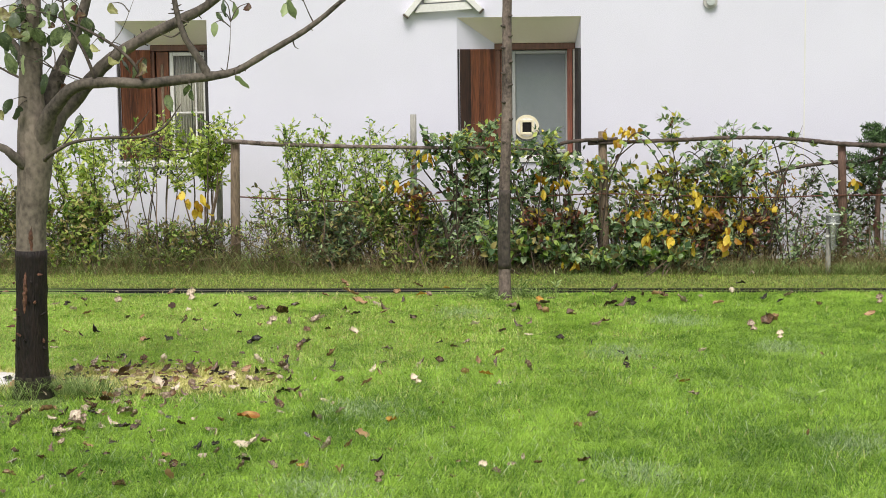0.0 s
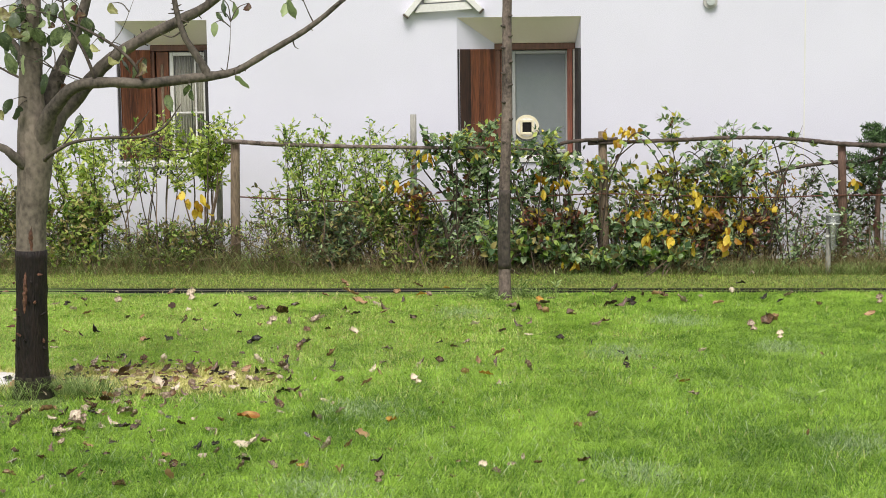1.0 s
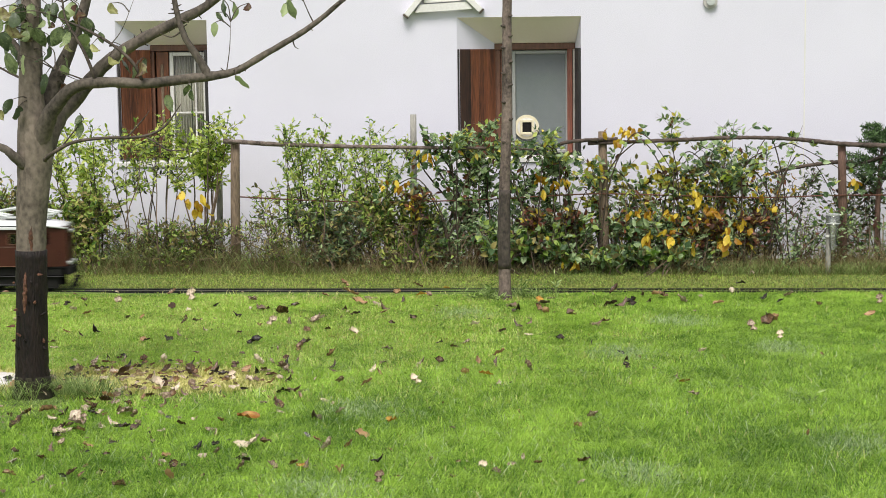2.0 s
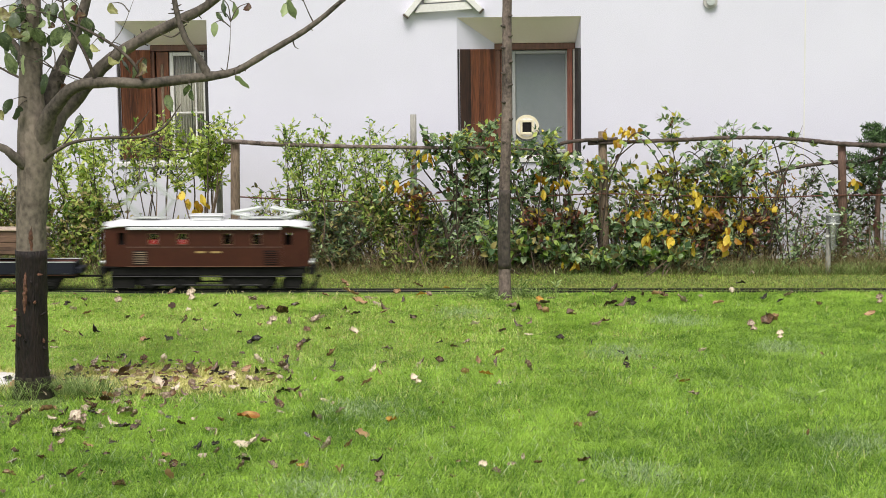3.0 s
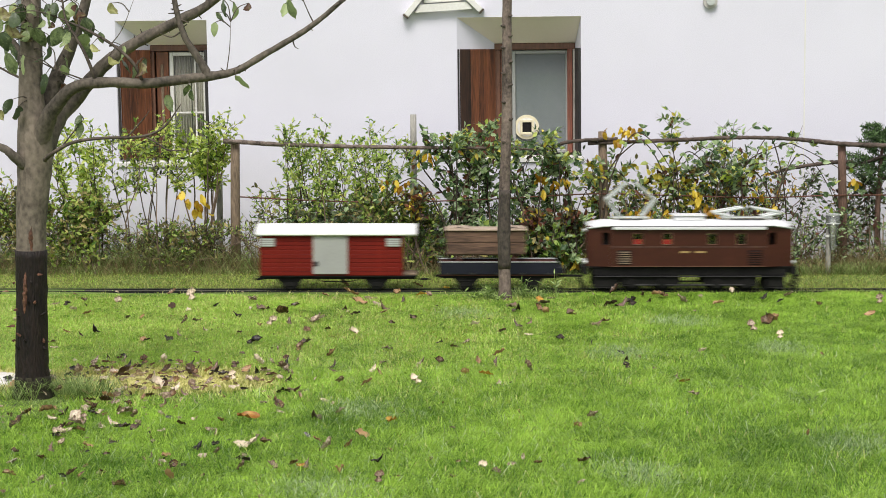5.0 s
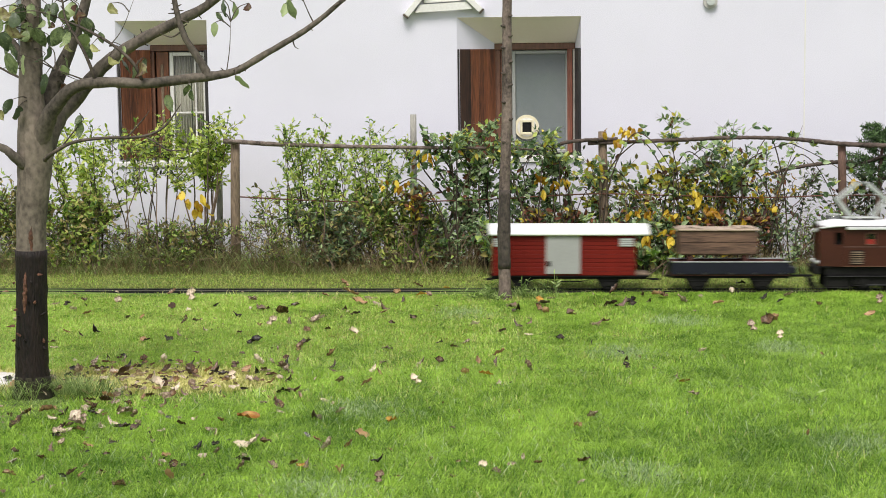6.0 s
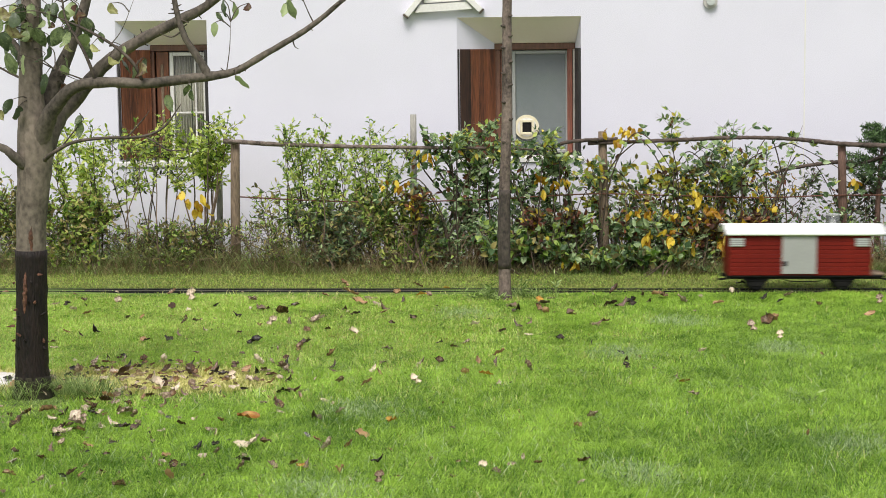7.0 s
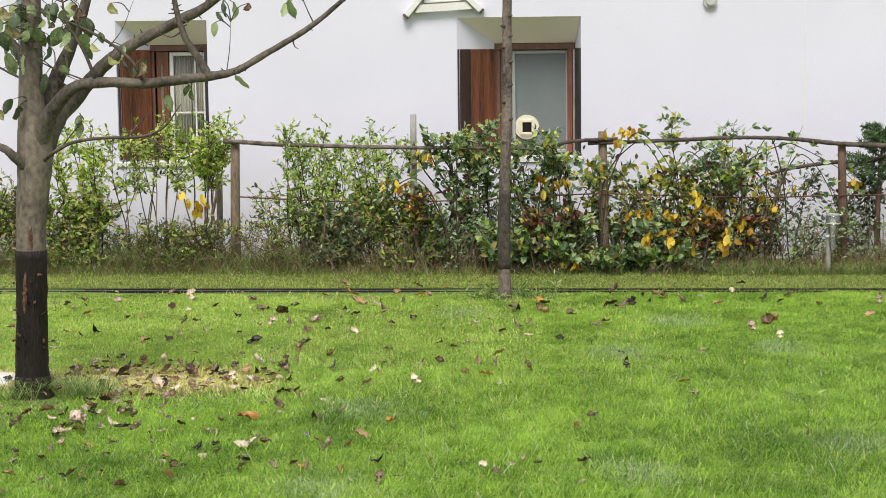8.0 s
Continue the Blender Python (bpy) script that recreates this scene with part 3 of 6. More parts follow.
def side_wall(x0, x1, z0, z1, y0, y1, holes):
    """A thin wall with openings right through it."""
    bm = bmesh.new()
    xs = sorted({x0, x1, *(h[0] for h in holes), *(h[1] for h in holes)})
    zs = sorted({z0, z1, *(h[2] for h in holes), *(h[3] for h in holes)})
    for a, b in zip(xs, xs[1:]):
        for c, d in zip(zs, zs[1:]):
            if not any(h[0] <= (a + b) / 2 <= h[1] and h[2] <= (c + d) / 2 <= h[3] for h in holes):
                box(bm, a, b, y0, y1, c, d)
    bmesh.ops.remove_doubles(bm, verts=bm.verts, dist=1e-5)
    return bm


def pantograph(parent, x, z, half, height, name="pantograph"):
    """Diamond current collector: base frame, arms out to the elbows and back to the bow."""
    g = part(name, boxed(x - half * 0.75, x + half * 0.75, -0.06, 0.06, z, z + 0.008, 0.002), M_LIGHT_METAL, parent, "pale metal pantograph")
    zb, zt, zm = z + 0.012, z + height, z + height * 0.52
    for y in (-0.055, 0.055):
        bm = bmesh.new()
        for s in (-1, 1):
            tube(bm, [(x + s * half * 0.45, y, zb), (x + s * half, y, zm)], [0.0095, 0.0095], 6, 1)
            tube(bm, [(x + s * half, y, zm), (x + s * 0.035, y, zt)], [0.009, 0.009], 6, 1)
        part("arm", bm, M_LIGHT_METAL, g)
    bm = bmesh.new()
    for s in (-1, 1):
        tube(bm, [(x + s * half, -0.06, zm), (x + s * half, 0.06, zm)], [0.004, 0.004], 6, 1)
        tube(bm, [(x + s * 0.035, -0.12, zt - 0.012), (x + s * 0.035, -0.09, zt), (x + s * 0.035, 0.09, zt), (x + s * 0.035, 0.12, zt - 0.012)], [0.005] * 4, 6, 1)
    for f in (-0.55, 0.0, 0.55):
        tube(bm, [(x + f * half, -0.055, zm + 0.3 * (zt - zm)), (x + f * half, 0.055, zm + 0.3 * (zt - zm))], [0.004, 0.004], 6, 1)
    part("bow", bm, M_LIGHT_METAL, g)
    for dx in (-half * 0.6, half * 0.6):
        for y in (-0.05, 0.05):
            part("insulator", disc(bmesh.new(), 0.009, 0.022, 10, pose(x + dx, y, z - 0.008)), M_WHITE_PAINT, g)
    return g


def make_locomotive():
    t = empty("locomotive", pose(0, 0, 0), "brown model electric locomotive with silver roof and pantographs", "locomotive")
    half, z0, z1 = 0.13, 0.175, 0.474
    windows = [-0.61, -0.386, -0.171, 0.159, 0.371, 0.597]
    for s in (-1, 1):
        holes = [(x - 0.036, x + 0.036, 0.338, 0.424) for x in windows[1:5]]
        y0, y1 = sorted((s * half, s * (half - 0.012)))
        wall = part("side_panel", side_wall(-0.585, 0.56, z0, z1, y0, y1, holes), M_BROWN, t)
        ys = sorted((s * half, s * (half + 0.0025)))
        part("belt_line", boxed(-0.585, 0.56, ys[0], ys[1], 0.318, 0.323), M_POST_RED, wall)
        part("lower_trim", boxed(-0.585, 0.56, ys[0], ys[1], z0, z0 + 0.005), M_FRAME_BROWN, wall)
        for x in windows[1:5]:
            bm = window_frame(bmesh.new(), x - 0.038, x + 0.038, 0.336, 0.426, ys[0], 0.006, ys[1] - ys[0])
            part("window_frame", bm, M_FRAME_BROWN, wall)
            p = part("pane", boxed(x - 0.036, x + 0.036, s * (half - 0.007) - 0.001, s * (half - 0.007) + 0.001, 0.338, 0.424), M_GLASS, wall)
            p.visible_shadow = False
        # slanted end panels with a door window each
        for e in (-1, 1):
            xa, xb = (0.56, 0.75) if e > 0 else (-0.585, -0.75)
            L = math.hypot(xb - xa, 0.03)
            bm = side_wall(0, L, z0, z1, -0.006, 0.006, [(0.006 if e < 0 else 0.012, 0.062 if e < 0 else 0.068, 0.336, 0.426)])
            m = Matrix.Translation((xa, s * (half - 0.006), 0)) @ Matrix.Rotation(math.atan2(-s * 0.03, xb - xa), 4, "Z")
            bmesh.ops.transform(bm, matrix=m, verts=bm.verts)
            d = part("end_side_panel", bm, M_BROWN, t)
            hm = m @ Matrix.Translation((0.145, 0, 0))
            bm = bmesh.new()
            tube(bm, [hm @ Vector((0, -s * e * 0 + (s * 0.012) * (1 if e > 0 else -1) * (1 if e > 0 else 1), z)) for z in (0.2, 0.3)], [0.003, 0.003], 6, 1)
            part("handrail", bm, M_BROWN, d)
        for xl in (-0.535, 0.425):
            lou = part("louvre", boxed(xl - 0.0, xl + 0.1, ys[0], ys[1], 0.19, 0.295), M_IRON, wall, "dark ventilation louvre")
            for k in range(6):
                part("slat", boxed(xl + 0.005, xl + 0.095, s * (half + 0.004) - 0.0025, s * (half + 0.004) + 0.0025, 0.196 + k * 0.0165, 0.204 + k * 0.0165), M_POST if xl < 0 else M_BROWN, lou)
        for xa, xb in ((-0.075, -0.005), (0.035, 0.11)):
            part("lettering_bar", boxed(xa, xb, s * (half + 0.001) - 0.001, s * (half + 0.001) + 0.001, 0.276, 0.29), M_GOLD, wall, "gold lettering as a plain bar")
    for e in (-1, 1):
        end = part("end_panel", side_wall(-0.1, 0.1, z0, z1, -0.006, 0.006, [(-0.075, -0.02, 0.336, 0.426), (0.02, 0.075, 0.336, 0.426)]), M_BROWN, t)
        end.matrix_basis = pose(e * 0.75, 0, 0, 0, 0, 90)
        for y, z in ((-0.07, 0.2), (0.07, 0.2), (0, 0.43)):
            part("headlight", disc(bmesh.new(), 0.015, 0.024, 18, pose(y, -e * 0.016, z, 90, 0, 0)), M_LIGHT_METAL, end, "round pale headlight")
        bm = bmesh.new()
        box(bm, -0.012, 0.03, -0.11, 0.11, 0.115, 0.172, 0.004)
        b = part("buffer_beam", bm, M_IRON, t)
        b.matrix_basis = pose(e * 0.76, 0, 0, 0, 0, 0 if e > 0 else 180)
        part("coupling", boxed(0.03, 0.075, -0.012, 0.012, 0.085, 0.1, 0.002), M_IRON, b)
        for y in (-0.07, 0.07):
            bm = bmesh.new()
            for k in range(3):
                box(bm, 0.01 + k * 0.012, 0.03 + k * 0.012, y - 0.025, y + 0.025, 0.005 + 0.028 * k, 0.03 + 0.028 * k, 0.003)
            part("step", bm, M_IRON, b)
    part("floor_pan", boxed(-0.735, 0.735, -0.11, 0.11, 0.166, 0.174), M_IRON, t)
    for x in (-0.386, -0.171):
        for s in (-1, 1):
            part("red_curtain", boxed(x - 0.035, x + 0.032, s * 0.112 - 0.004, s * 0.112 + 0.004, 0.176, 0.374, 0.003), M_SEAT_RED, t, "red curtain inside the window")
    # added black blocks that darken the view through the windows
    part("dark_infill", boxed(-0.68, 0.02, -0.07, 0.07, 0.176, 0.445, 0.01), M_IRON, t)
    part("dark_infill", boxed(0.1, 0.62, -0.05, 0.05, 0.176, 0.392, 0.01), M_IRON, t)
    for s in (-1, 1):
        for xa, xb, zb in ((-0.71, -0.52, 0.014), (-0.51, -0.07, 0.03), (0.1, 0.5, 0.03), (0.57, 0.7, 0.014)):
            part("bogie_frame", boxed(xa, xb, s * 0.1 - 0.004, s * 0.1 + 0.004, zb, 0.112, 0.01), M_IRON, t)
    roof = part("roof", arched_roof(1.515, 0.145, 0.479, 0.035, 0.01, 0.02, nose=0.3), M_SILVER, t, "silver arched roof", True)
    for s in (-1, 1):
        ys = sorted((s * 0.132, s * 0.15))
        part("gutter_shadow_strip", boxed(-0.59, 0.63, ys[0], ys[1], 0.4722, 0.4785, 0.001), M_IRON, roof)
        part("rain_gutter", boxed(-0.57, 0.55, s * 0.15 - 0.006, s * 0.15 + 0.006, 0.449, 0.4715, 0.003), M_SILVER, roof)
    bx = part("roof_box", boxed(-0.115, 0.11, -0.07, 0.07, 0.5, 0.54, 0.012), M_SILVER, roof)
    part("box_lid", boxed(-0.125, 0.12, -0.078, 0.078, 0.541, 0.552, 0.004), M_SILVER, bx)
    pantograph(t, 0.43, 0.524, 0.25, 0.078)
    pantograph(t, -0.43, 0.524, 0.18, 0.26)
    # frame, springs and wheels
    for s in (-1, 1):
        fr = part("side_frame", boxed(-0.71, 0.72, s * 0.095 - 0.006, s * 0.095 + 0.006, 0.105, 0.165, 0.003), M_IRON, t)
        part("foot_board", boxed(-0.7, 0.72, s * 0.115 - 0.012, s * 0.115 + 0.012, 0.098, 0.104, 0.002), M_STEEL, fr)
        for x in (-0.42, -0.2, 0.2, 0.42):
            bm = bmesh.new()
            for k in range(4):
                box(bm, x - 0.07 + k * 0.014, x + 0.07 - k * 0.014, s * 0.105 - 0.005, s * 0.105 + 0.005, 0.1 - 0.008 * k, 0.107 - 0.008 * k)
            box(bm, x - 0.025, x + 0.025, s * 0.108 - 0.008, s * 0.108 + 0.008, 0.015, 0.085, 0.003)
            part("spring", bm, M_IRON, fr)
        part("side_rod", boxed(-0.44, 0.44, s * 0.109 - 0.003, s * 0.109 + 0.003, 0.03, 0.042, 0.002), M_STEEL, t)
    for x, r in ((-0.64, 0.052), (-0.42, 0.07), (-0.2, 0.07), (0.2, 0.07), (0.42, 0.07), (0.6, 0.052)):
        wheelset(t, x, r)
    return t


def underframe(t, half_len, wheels, z=0.085):
    for s in (-1, 1):
        part("sole_bar", boxed(-half_len, half_len, s * 0.08 - 0.008, s * 0.08 + 0.008, z - 0.022, z, 0.002), M_IRON, t)
        for x in wheels:
            bm = bmesh.new()
            # guard plate narrowing down to the axle, with the leaf spring over it
            ring = [[bm.verts.new((x + dx, s * 0.086 + dy, zz)) for dx, zz in ((-0.095, z - 0.022), (0.095, z - 0.022), (0.045, 0.02), (0.02, 0.006), (-0.02, 0.006), (-0.045, 0.02))] for dy in (-0.006, 0.006)]
            bm.faces.new(ring[0])
            bm.faces.new(ring[1][::-1])
            for k in range(6):
                bm.faces.new((ring[0][k], ring[1][k], ring[1][(k + 1) % 6], ring[0][(k + 1) % 6]))
            box(bm, x - 0.08, x + 0.08, s * 0.096 - 0.003, s * 0.096 + 0.003, 0.06, 0.068, 0.002)
            box(bm, x - 0.026, x + 0.026, s * 0.096 - 0.005, s * 0.096 + 0.005, 0.024, 0.059, 0.004)
            part("axle_box", bm, M_IRON, t)
    for x in wheels:
        wheelset(t, x, 0.056)


def make_box_wagon():
    t = empty("box_wagon", pose(0, 0, 0), "red planked model goods van with white roof and pale door", "goods wagon")
    half, z0, z1, x0, x1 = 0.125, 0.108, 0.425, -0.565, 0.482
    for s in (-1, 1):
        wall = part("planked_side", boxed(x0 + 0.01, x1 - 0.01, s * (half - 0.014) - 0.003, s * (half - 0.014) + 0.003, z0, z1), M_RED, t)
        h = (z1 - z0) / 10
        for xa, xb in ((x0, -0.172), (0.078, x1)):
            me = mesh_of("plank", boxed(xa, xb, -0.005, 0.005, 0.001, h - 0.001, 0.002), M_RED)
            for k in range(10):
                ob = new("plank", me)
                ob.parent = wall
                ob.location = (0, s * (half - 0.005), z0 + k * h)
        door = part("sliding_door", boxed(-0.176, 0.077, s * (half + 0.002) - 0.006, s * (half + 0.002) + 0.006, z0 + 0.012, z1 - 0.012, 0.003), M_DOOR, t, "pale grey sliding door")
        for k in range(1, 5):
            part("door_batten", boxed(-0.176 + k * 0.0506 - 0.001, -0.176 + k * 0.0506 + 0.001, s * (half + 0.0085) - 0.0008, s * (half + 0.0085) + 0.0008, z0 + 0.016, z1 - 0.016), M_DOOR, door)
        part("door_latch", boxed(-0.17, -0.14, s * (half + 0.011) - 0.003, s * (half + 0.011) + 0.003, 0.18, 0.215, 0.002), M_IRON, door)
        part("door_rail", boxed(-0.46, 0.1, s * (half + 0.006) - 0.004, s * (half + 0.006) + 0.004, z1 - 0.01, z1 - 0.002), M_RED, t)
        for xa in (x0 + 0.004, 0.362):
            v = part("vent", boxed(xa, xa + 0.105, s * (half + 0.004) - 0.005, s * (half + 0.004) + 0.005, 0.322, 0.387, 0.002), M_DOOR, t, "pale ventilation louvre")
            for k in range(4):
                part("slat", boxed(xa + 0.004, xa + 0.101, s * (half + 0.011) - 0.002, s * (half + 0.011) + 0.002, 0.328 + k * 0.015, 0.336 + k * 0.015), M_LIGHT_METAL, v)
        for xa in (x0, -0.43, -0.305, -0.19, 0.081, 0.345, x1 - 0.016):
            part("stanchion", boxed(xa, xa + 0.014, s * (half + 0.002) - 0.0035, s * (half + 0.002) + 0.0035, z0 + 0.001, z1 - 0.013), M_RED, t)
    for x in (x0, x1 - 0.01):
        bm = boxed(x, x + 0.01, -0.115, 0.115, z0, z1, 0.003)
        part("planked_end", bm, M_RED, t)
    part("floor_board", boxed(x0, 0.59, -0.12, 0.12, 0.098, 0.1075), M_IRON, t)
    roof = part("roof", arched_roof(1.18, 0.15, 0.42, 0.062, 0.016, 0.0), M_ROOF_WHITE, t, "white arched roof", True)
    roof.location = (-0.005, 0, 0)
    pl = part("brake_platform", boxed(0.485, 0.59, -0.11, 0.11, 0.108, 0.122, 0.002), M_POST, t, "wooden brake platform")
    for y in (-0.1, 0.1):
        bm = bmesh.new()
        tube(bm, [(0.583, y, 0.122), (0.583, y, 0.22)], [0.003, 0.003], 6, 1)
        part("rail_post", bm, M_IRON, pl)
    bm = bmesh.new()
    tube(bm, [(0.583, -0.1, 0.22), (0.583, 0.1, 0.22)], [0.003, 0.003], 6, 1)
    part("hand_rail", bm, M_IRON, pl)
    for a, b in ((-0.62, -0.56), (0.6, 0.68)):
        part("coupling", boxed(a, b, -0.012, 0.012, 0.06, 0.074, 0.002), M_IRON, t)
    underframe(t, 0.585, (-0.35, 0.29), 0.1)
    for s in (-1, 1):
        bm = tube(bmesh.new(), [(-0.16, s * 0.085, 0.078), (-0.1, s * 0.085, 0.06), (0.1, s * 0.085, 0.06), (0.16, s * 0.085, 0.078)], [0.004] * 4, 6, 1)
        part("truss_rod", bm, M_IRON, t)
    return t


def make_flat_wagon():
    t = empty("low_wagon", pose(0, 0, 0), "slate grey low-sided model wagon, red-brown inside", "goods wagon")
    a, b = -0.44, 0.43
    for s in (-1, 1):
        w = part("side_board", boxed(a, b, s * 0.118 - 0.006, s * 0.118 + 0.006, 0.116, 0.204, 0.003), M_SLATE, t)
        part("rim", boxed(a, b, s * 0.118 - 0.008, s * 0.118 + 0.008, 0.205, 0.211, 0.002), M_LIGHT_METAL, w, "pale worn rim")
        part("lining", boxed(a + 0.01, b - 0.01, s * 0.109 - 0.002, s * 0.109 + 0.002, 0.12, 0.2), M_INNER, w)
        for k in range(5):
            x = a + 0.06 + k * 0.185
            part("hinge", boxed(x - 0.02, x + 0.02, s * 0.126 - 0.002, s * 0.126 + 0.002, 0.116, 0.128), M_STEEL, w)
    for x in (a, b - 0.012):
        part("end_board", boxed(x, x + 0.012, -0.111, 0.111, 0.116, 0.204, 0.003), M_SLATE, t)
    part("floor_board", boxed(a, b, -0.11, 0.11, 0.105, 0.116), M_INNER, t)
    part("end_locker", boxed(b + 0.002, b + 0.05, -0.1, 0.1, 0.12, 0.165, 0.006), M_SLATE, t)
    for x0, x1 in ((a - 0.04, a + 0.05), (b - 0.05, b + 0.2)):
        part("coupling", boxed(x0, x1, -0.012, 0.012, 0.085, 0.1, 0.002), M_IRON, t)
    underframe(t, 0.44, (-0.24, 0.235), 0.106)
    return t


def make_seat_box():
    t = empty("wooden_seat_box", pose(0, 0, 0), "weathered brown wooden seat box with pale lid on the low wagon", "wooden box")
    for y in (-0.09, 0.09):
        for k in range(2):
            part("side_plank", boxed(-0.29, 0.29, y - 0.007, y + 0.007, 0.264 + k * 0.086, 0.348 + k * 0.086, 0.003), M_BOX_WOOD, t)
    for x in (-0.283, 0.283):
        part("end_plank", boxed(x - 0.006, x + 0.006, -0.083, 0.083, 0.264, 0.435, 0.003), M_BOX_WOOD, t)
    lid = part("lid", boxed(-0.3, 0.302, -0.11, 0.11, 0.4355, 0.449, 0.004), M_LID_WOOD, t, "pale worn wooden lid")
    for x in (-0.2, 0.2):
        part("batten", boxed(x - 0.075, x + 0.075, -0.1, 0.1, 0.4495, 0.458, 0.003), M_LID_WOOD, lid)
        part("grip_hole", disc(bmesh.new(), 0.022, 0.003, 16, pose(x, -0.06, 0.4598)), M_IRON, lid, "dark grip hole")
    part("bottom_plank", boxed(-0.276, 0.276, -0.083, 0.083, 0.254, 0.266), M_BOX_WOOD, t)
    for x in (-0.2, 0.21):
        for y in (-0.07, 0.07):
            part("foot", boxed(x - 0.012, x + 0.012, y - 0.01, y + 0.01, 0.117, 0.2535, 0.002), M_INNER, t)
    return t


LOCO, VAN, LOW, SEAT = make_locomotive(), make_box_wagon(), make_flat_wagon(), make_seat_box()

# ---- fence of posts, bark poles and a rusty rod ----


def post(points, radii, material, parent, name="post", segs=10, rng=None):
    return part(name, tube(bmesh.new(), points, radii, segs, 2, 0.05, rng), material, parent, "", True)


def make_fence():
    rng = random.Random(4)
    f = empty("garden_fence", pose(0, 0, 0), "rustic fence of round posts and thin bark-covered poles", "fence")
    post([(-1.692, 13.2, gz(-1.69)), (-1.685, 13.2, 0.55), (-1.672, 13.2, 1.085)], [0.042, 0.04, 0.038], M_POST, f, rng=rng)
    post([(1.322, 13.2, gz(1.32)), (1.31, 13.2, 0.5), (1.302, 13.2, 1.116)], [0.042, 0.04, 0.034], M_POST, f, rng=rng)
    post([(3.268, 13.2, gz(3.27)), (3.255, 13.2, 0.5), (3.243, 13.2, 0.985)], [0.038, 0.036, 0.032], M_POST_RED, f, rng=rng)
    post([(-4.6, 13.2, gz(-4.6)), (-4.6, 13.2, 1.05)], [0.042, 0.038], M_POST, f, rng=rng)
    rails = [
        ([(-1.76, 13.14, 1.078), (-1.284, 13.135, 1.045), (-0.646, 13.14, 1.019), (-0.099, 13.14, 1.003), (0.56, 13.15, 0.992)], [0.024, 0.022, 0.02, 0.018, 0.014]),
        ([(0.4, 13.17, 1.0), (0.835, 13.15, 0.98), (0.995, 13.14, 1.033), (1.223, 13.14, 1.052), (1.42, 13.15, 1.055)], [0.012, 0.016, 0.018, 0.02, 0.02]),
        ([(1.18, 13.16, 1.022), (1.678, 13.14, 1.036), (2.043, 13.14, 1.047), (2.407, 13.14, 1.056), (2.818, 13.14, 1.04), (3.229, 13.145, 0.995), (3.62, 13.14, 0.976), (4.4, 13.14, 0.96)], [0.018, 0.02, 0.021, 0.02, 0.021, 0.024, 0.026, 0.026]),
        ([(2.7, 13.45, 0.735), (2.85, 13.44, 0.775), (3.04, 13.43, 0.808), (3.2, 13.32, 0.835), (3.36, 13.3, 0.838)], [0.014, 0.018, 0.02, 0.022, 0.024]),
        ([(3.3, 13.3, 0.79), (3.45, 13.3, 0.83), (3.62, 13.32, 0.88), (3.9, 13.35, 0.93)], [0.02, 0.02, 0.018, 0.016]),
    ]
    for i, (p, r) in enumerate(rails):
        part("rail_pole", tube(bmesh.new(), p, [0.78 * k for k in r], 10, 14, 0.2, rng), M_POLE_DARK if i else M_POLE, f, "thin bark-covered pole", True)
    rod = [(-1.66, 13.2, 0.622), (-1.024, 13.16, 0.586), (-0.381, 13.15, 0.567), (0.446, 13.16, 0.582), (0.814, 13.16, 0.6), (1.3, 13.15, 0.614), (1.917, 13.15, 0.592), (2.606, 13.16, 0.566), (3.26, 13.16, 0.578), (4.4, 13.16, 0.56)]
    part("rod", tube(bmesh.new(), rod, [0.0055] * len(rod), 7, 5), M_RUST, f, "thin rusty rod", True)
    for x, z0, z1, m in ((-0.245, 0.0, 1.262, M_GREY_WOOD), (-1.868, 0.0, 0.79, M_GREY_WOOD)):
        s = part("garden_stake", tube(bmesh.new(), [(x, 13.55, gz(x)), (x + 0.008, 13.55, 0.6 * z1), (x + 0.012, 13.55, z1)], [0.028, 0.027, 0.026], 10, 2), m, None, "", True)
        tagged(s, "grey weathered round wooden stake among the shrubs", "stake", "wooden stakes")
    # rain gauge
    g = empty("rain_gauge", pose(3.079, 12.93, gz(3.08)), "clear plastic rain gauge on a short wooden stake", "rain gauge")
    part("stake", tube(bmesh.new(), [(0, 0, -0.02), (0.002, 0, 0.2), (0, 0, 0.36)], [0.021, 0.02, 0.019], 10, 2), M_GREY_WOOD, g, "", True)
    bm = bmesh.new()
    prof = [(0.018, 0.2), (0.024, 0.23), (0.034, 0.38), (0.05, 0.41), (0.054, 0.415), (0.056, 0.485)]
    segs = 20
    rings = []
    for r, z in prof + [(r - 0.003, z) for r, z in prof[::-1]]:
        rings.append([bm.verts.new((0.028 + r * math.cos(2 * math.pi * k / segs), -0.035 + r * math.sin(2 * math.pi * k / segs), z)) for k in range(segs)])
    for a, b in zip(rings, rings[1:]):
        for k in range(segs):
            bm.faces.new((a[k], a[(k + 1) % segs], b[(k + 1) % segs], b[k]))
    part("funnel", bm, M_HAZY, g, "clear funnel tube", True)
    for z, r in ((0.483, 0.058), (0.413, 0.054)):
        bm = bmesh.new()
        ring = [(0.028 + r * math.cos(k * math.pi / 12), -0.035 + r * math.sin(k * math.pi / 12), z) for k in range(25)]
        part("rim", tube(bm, ring, [0.0035] * 25, 5, 1), M_CLEAR, g, "clouded plastic rim")
    part("bracket", boxed(-0.022, 0.05, -0.03, -0.018, 0.3, 0.32, 0.002), M_WHITE_PAINT, g)


make_fence()

# ---- shrubs along the fence ----


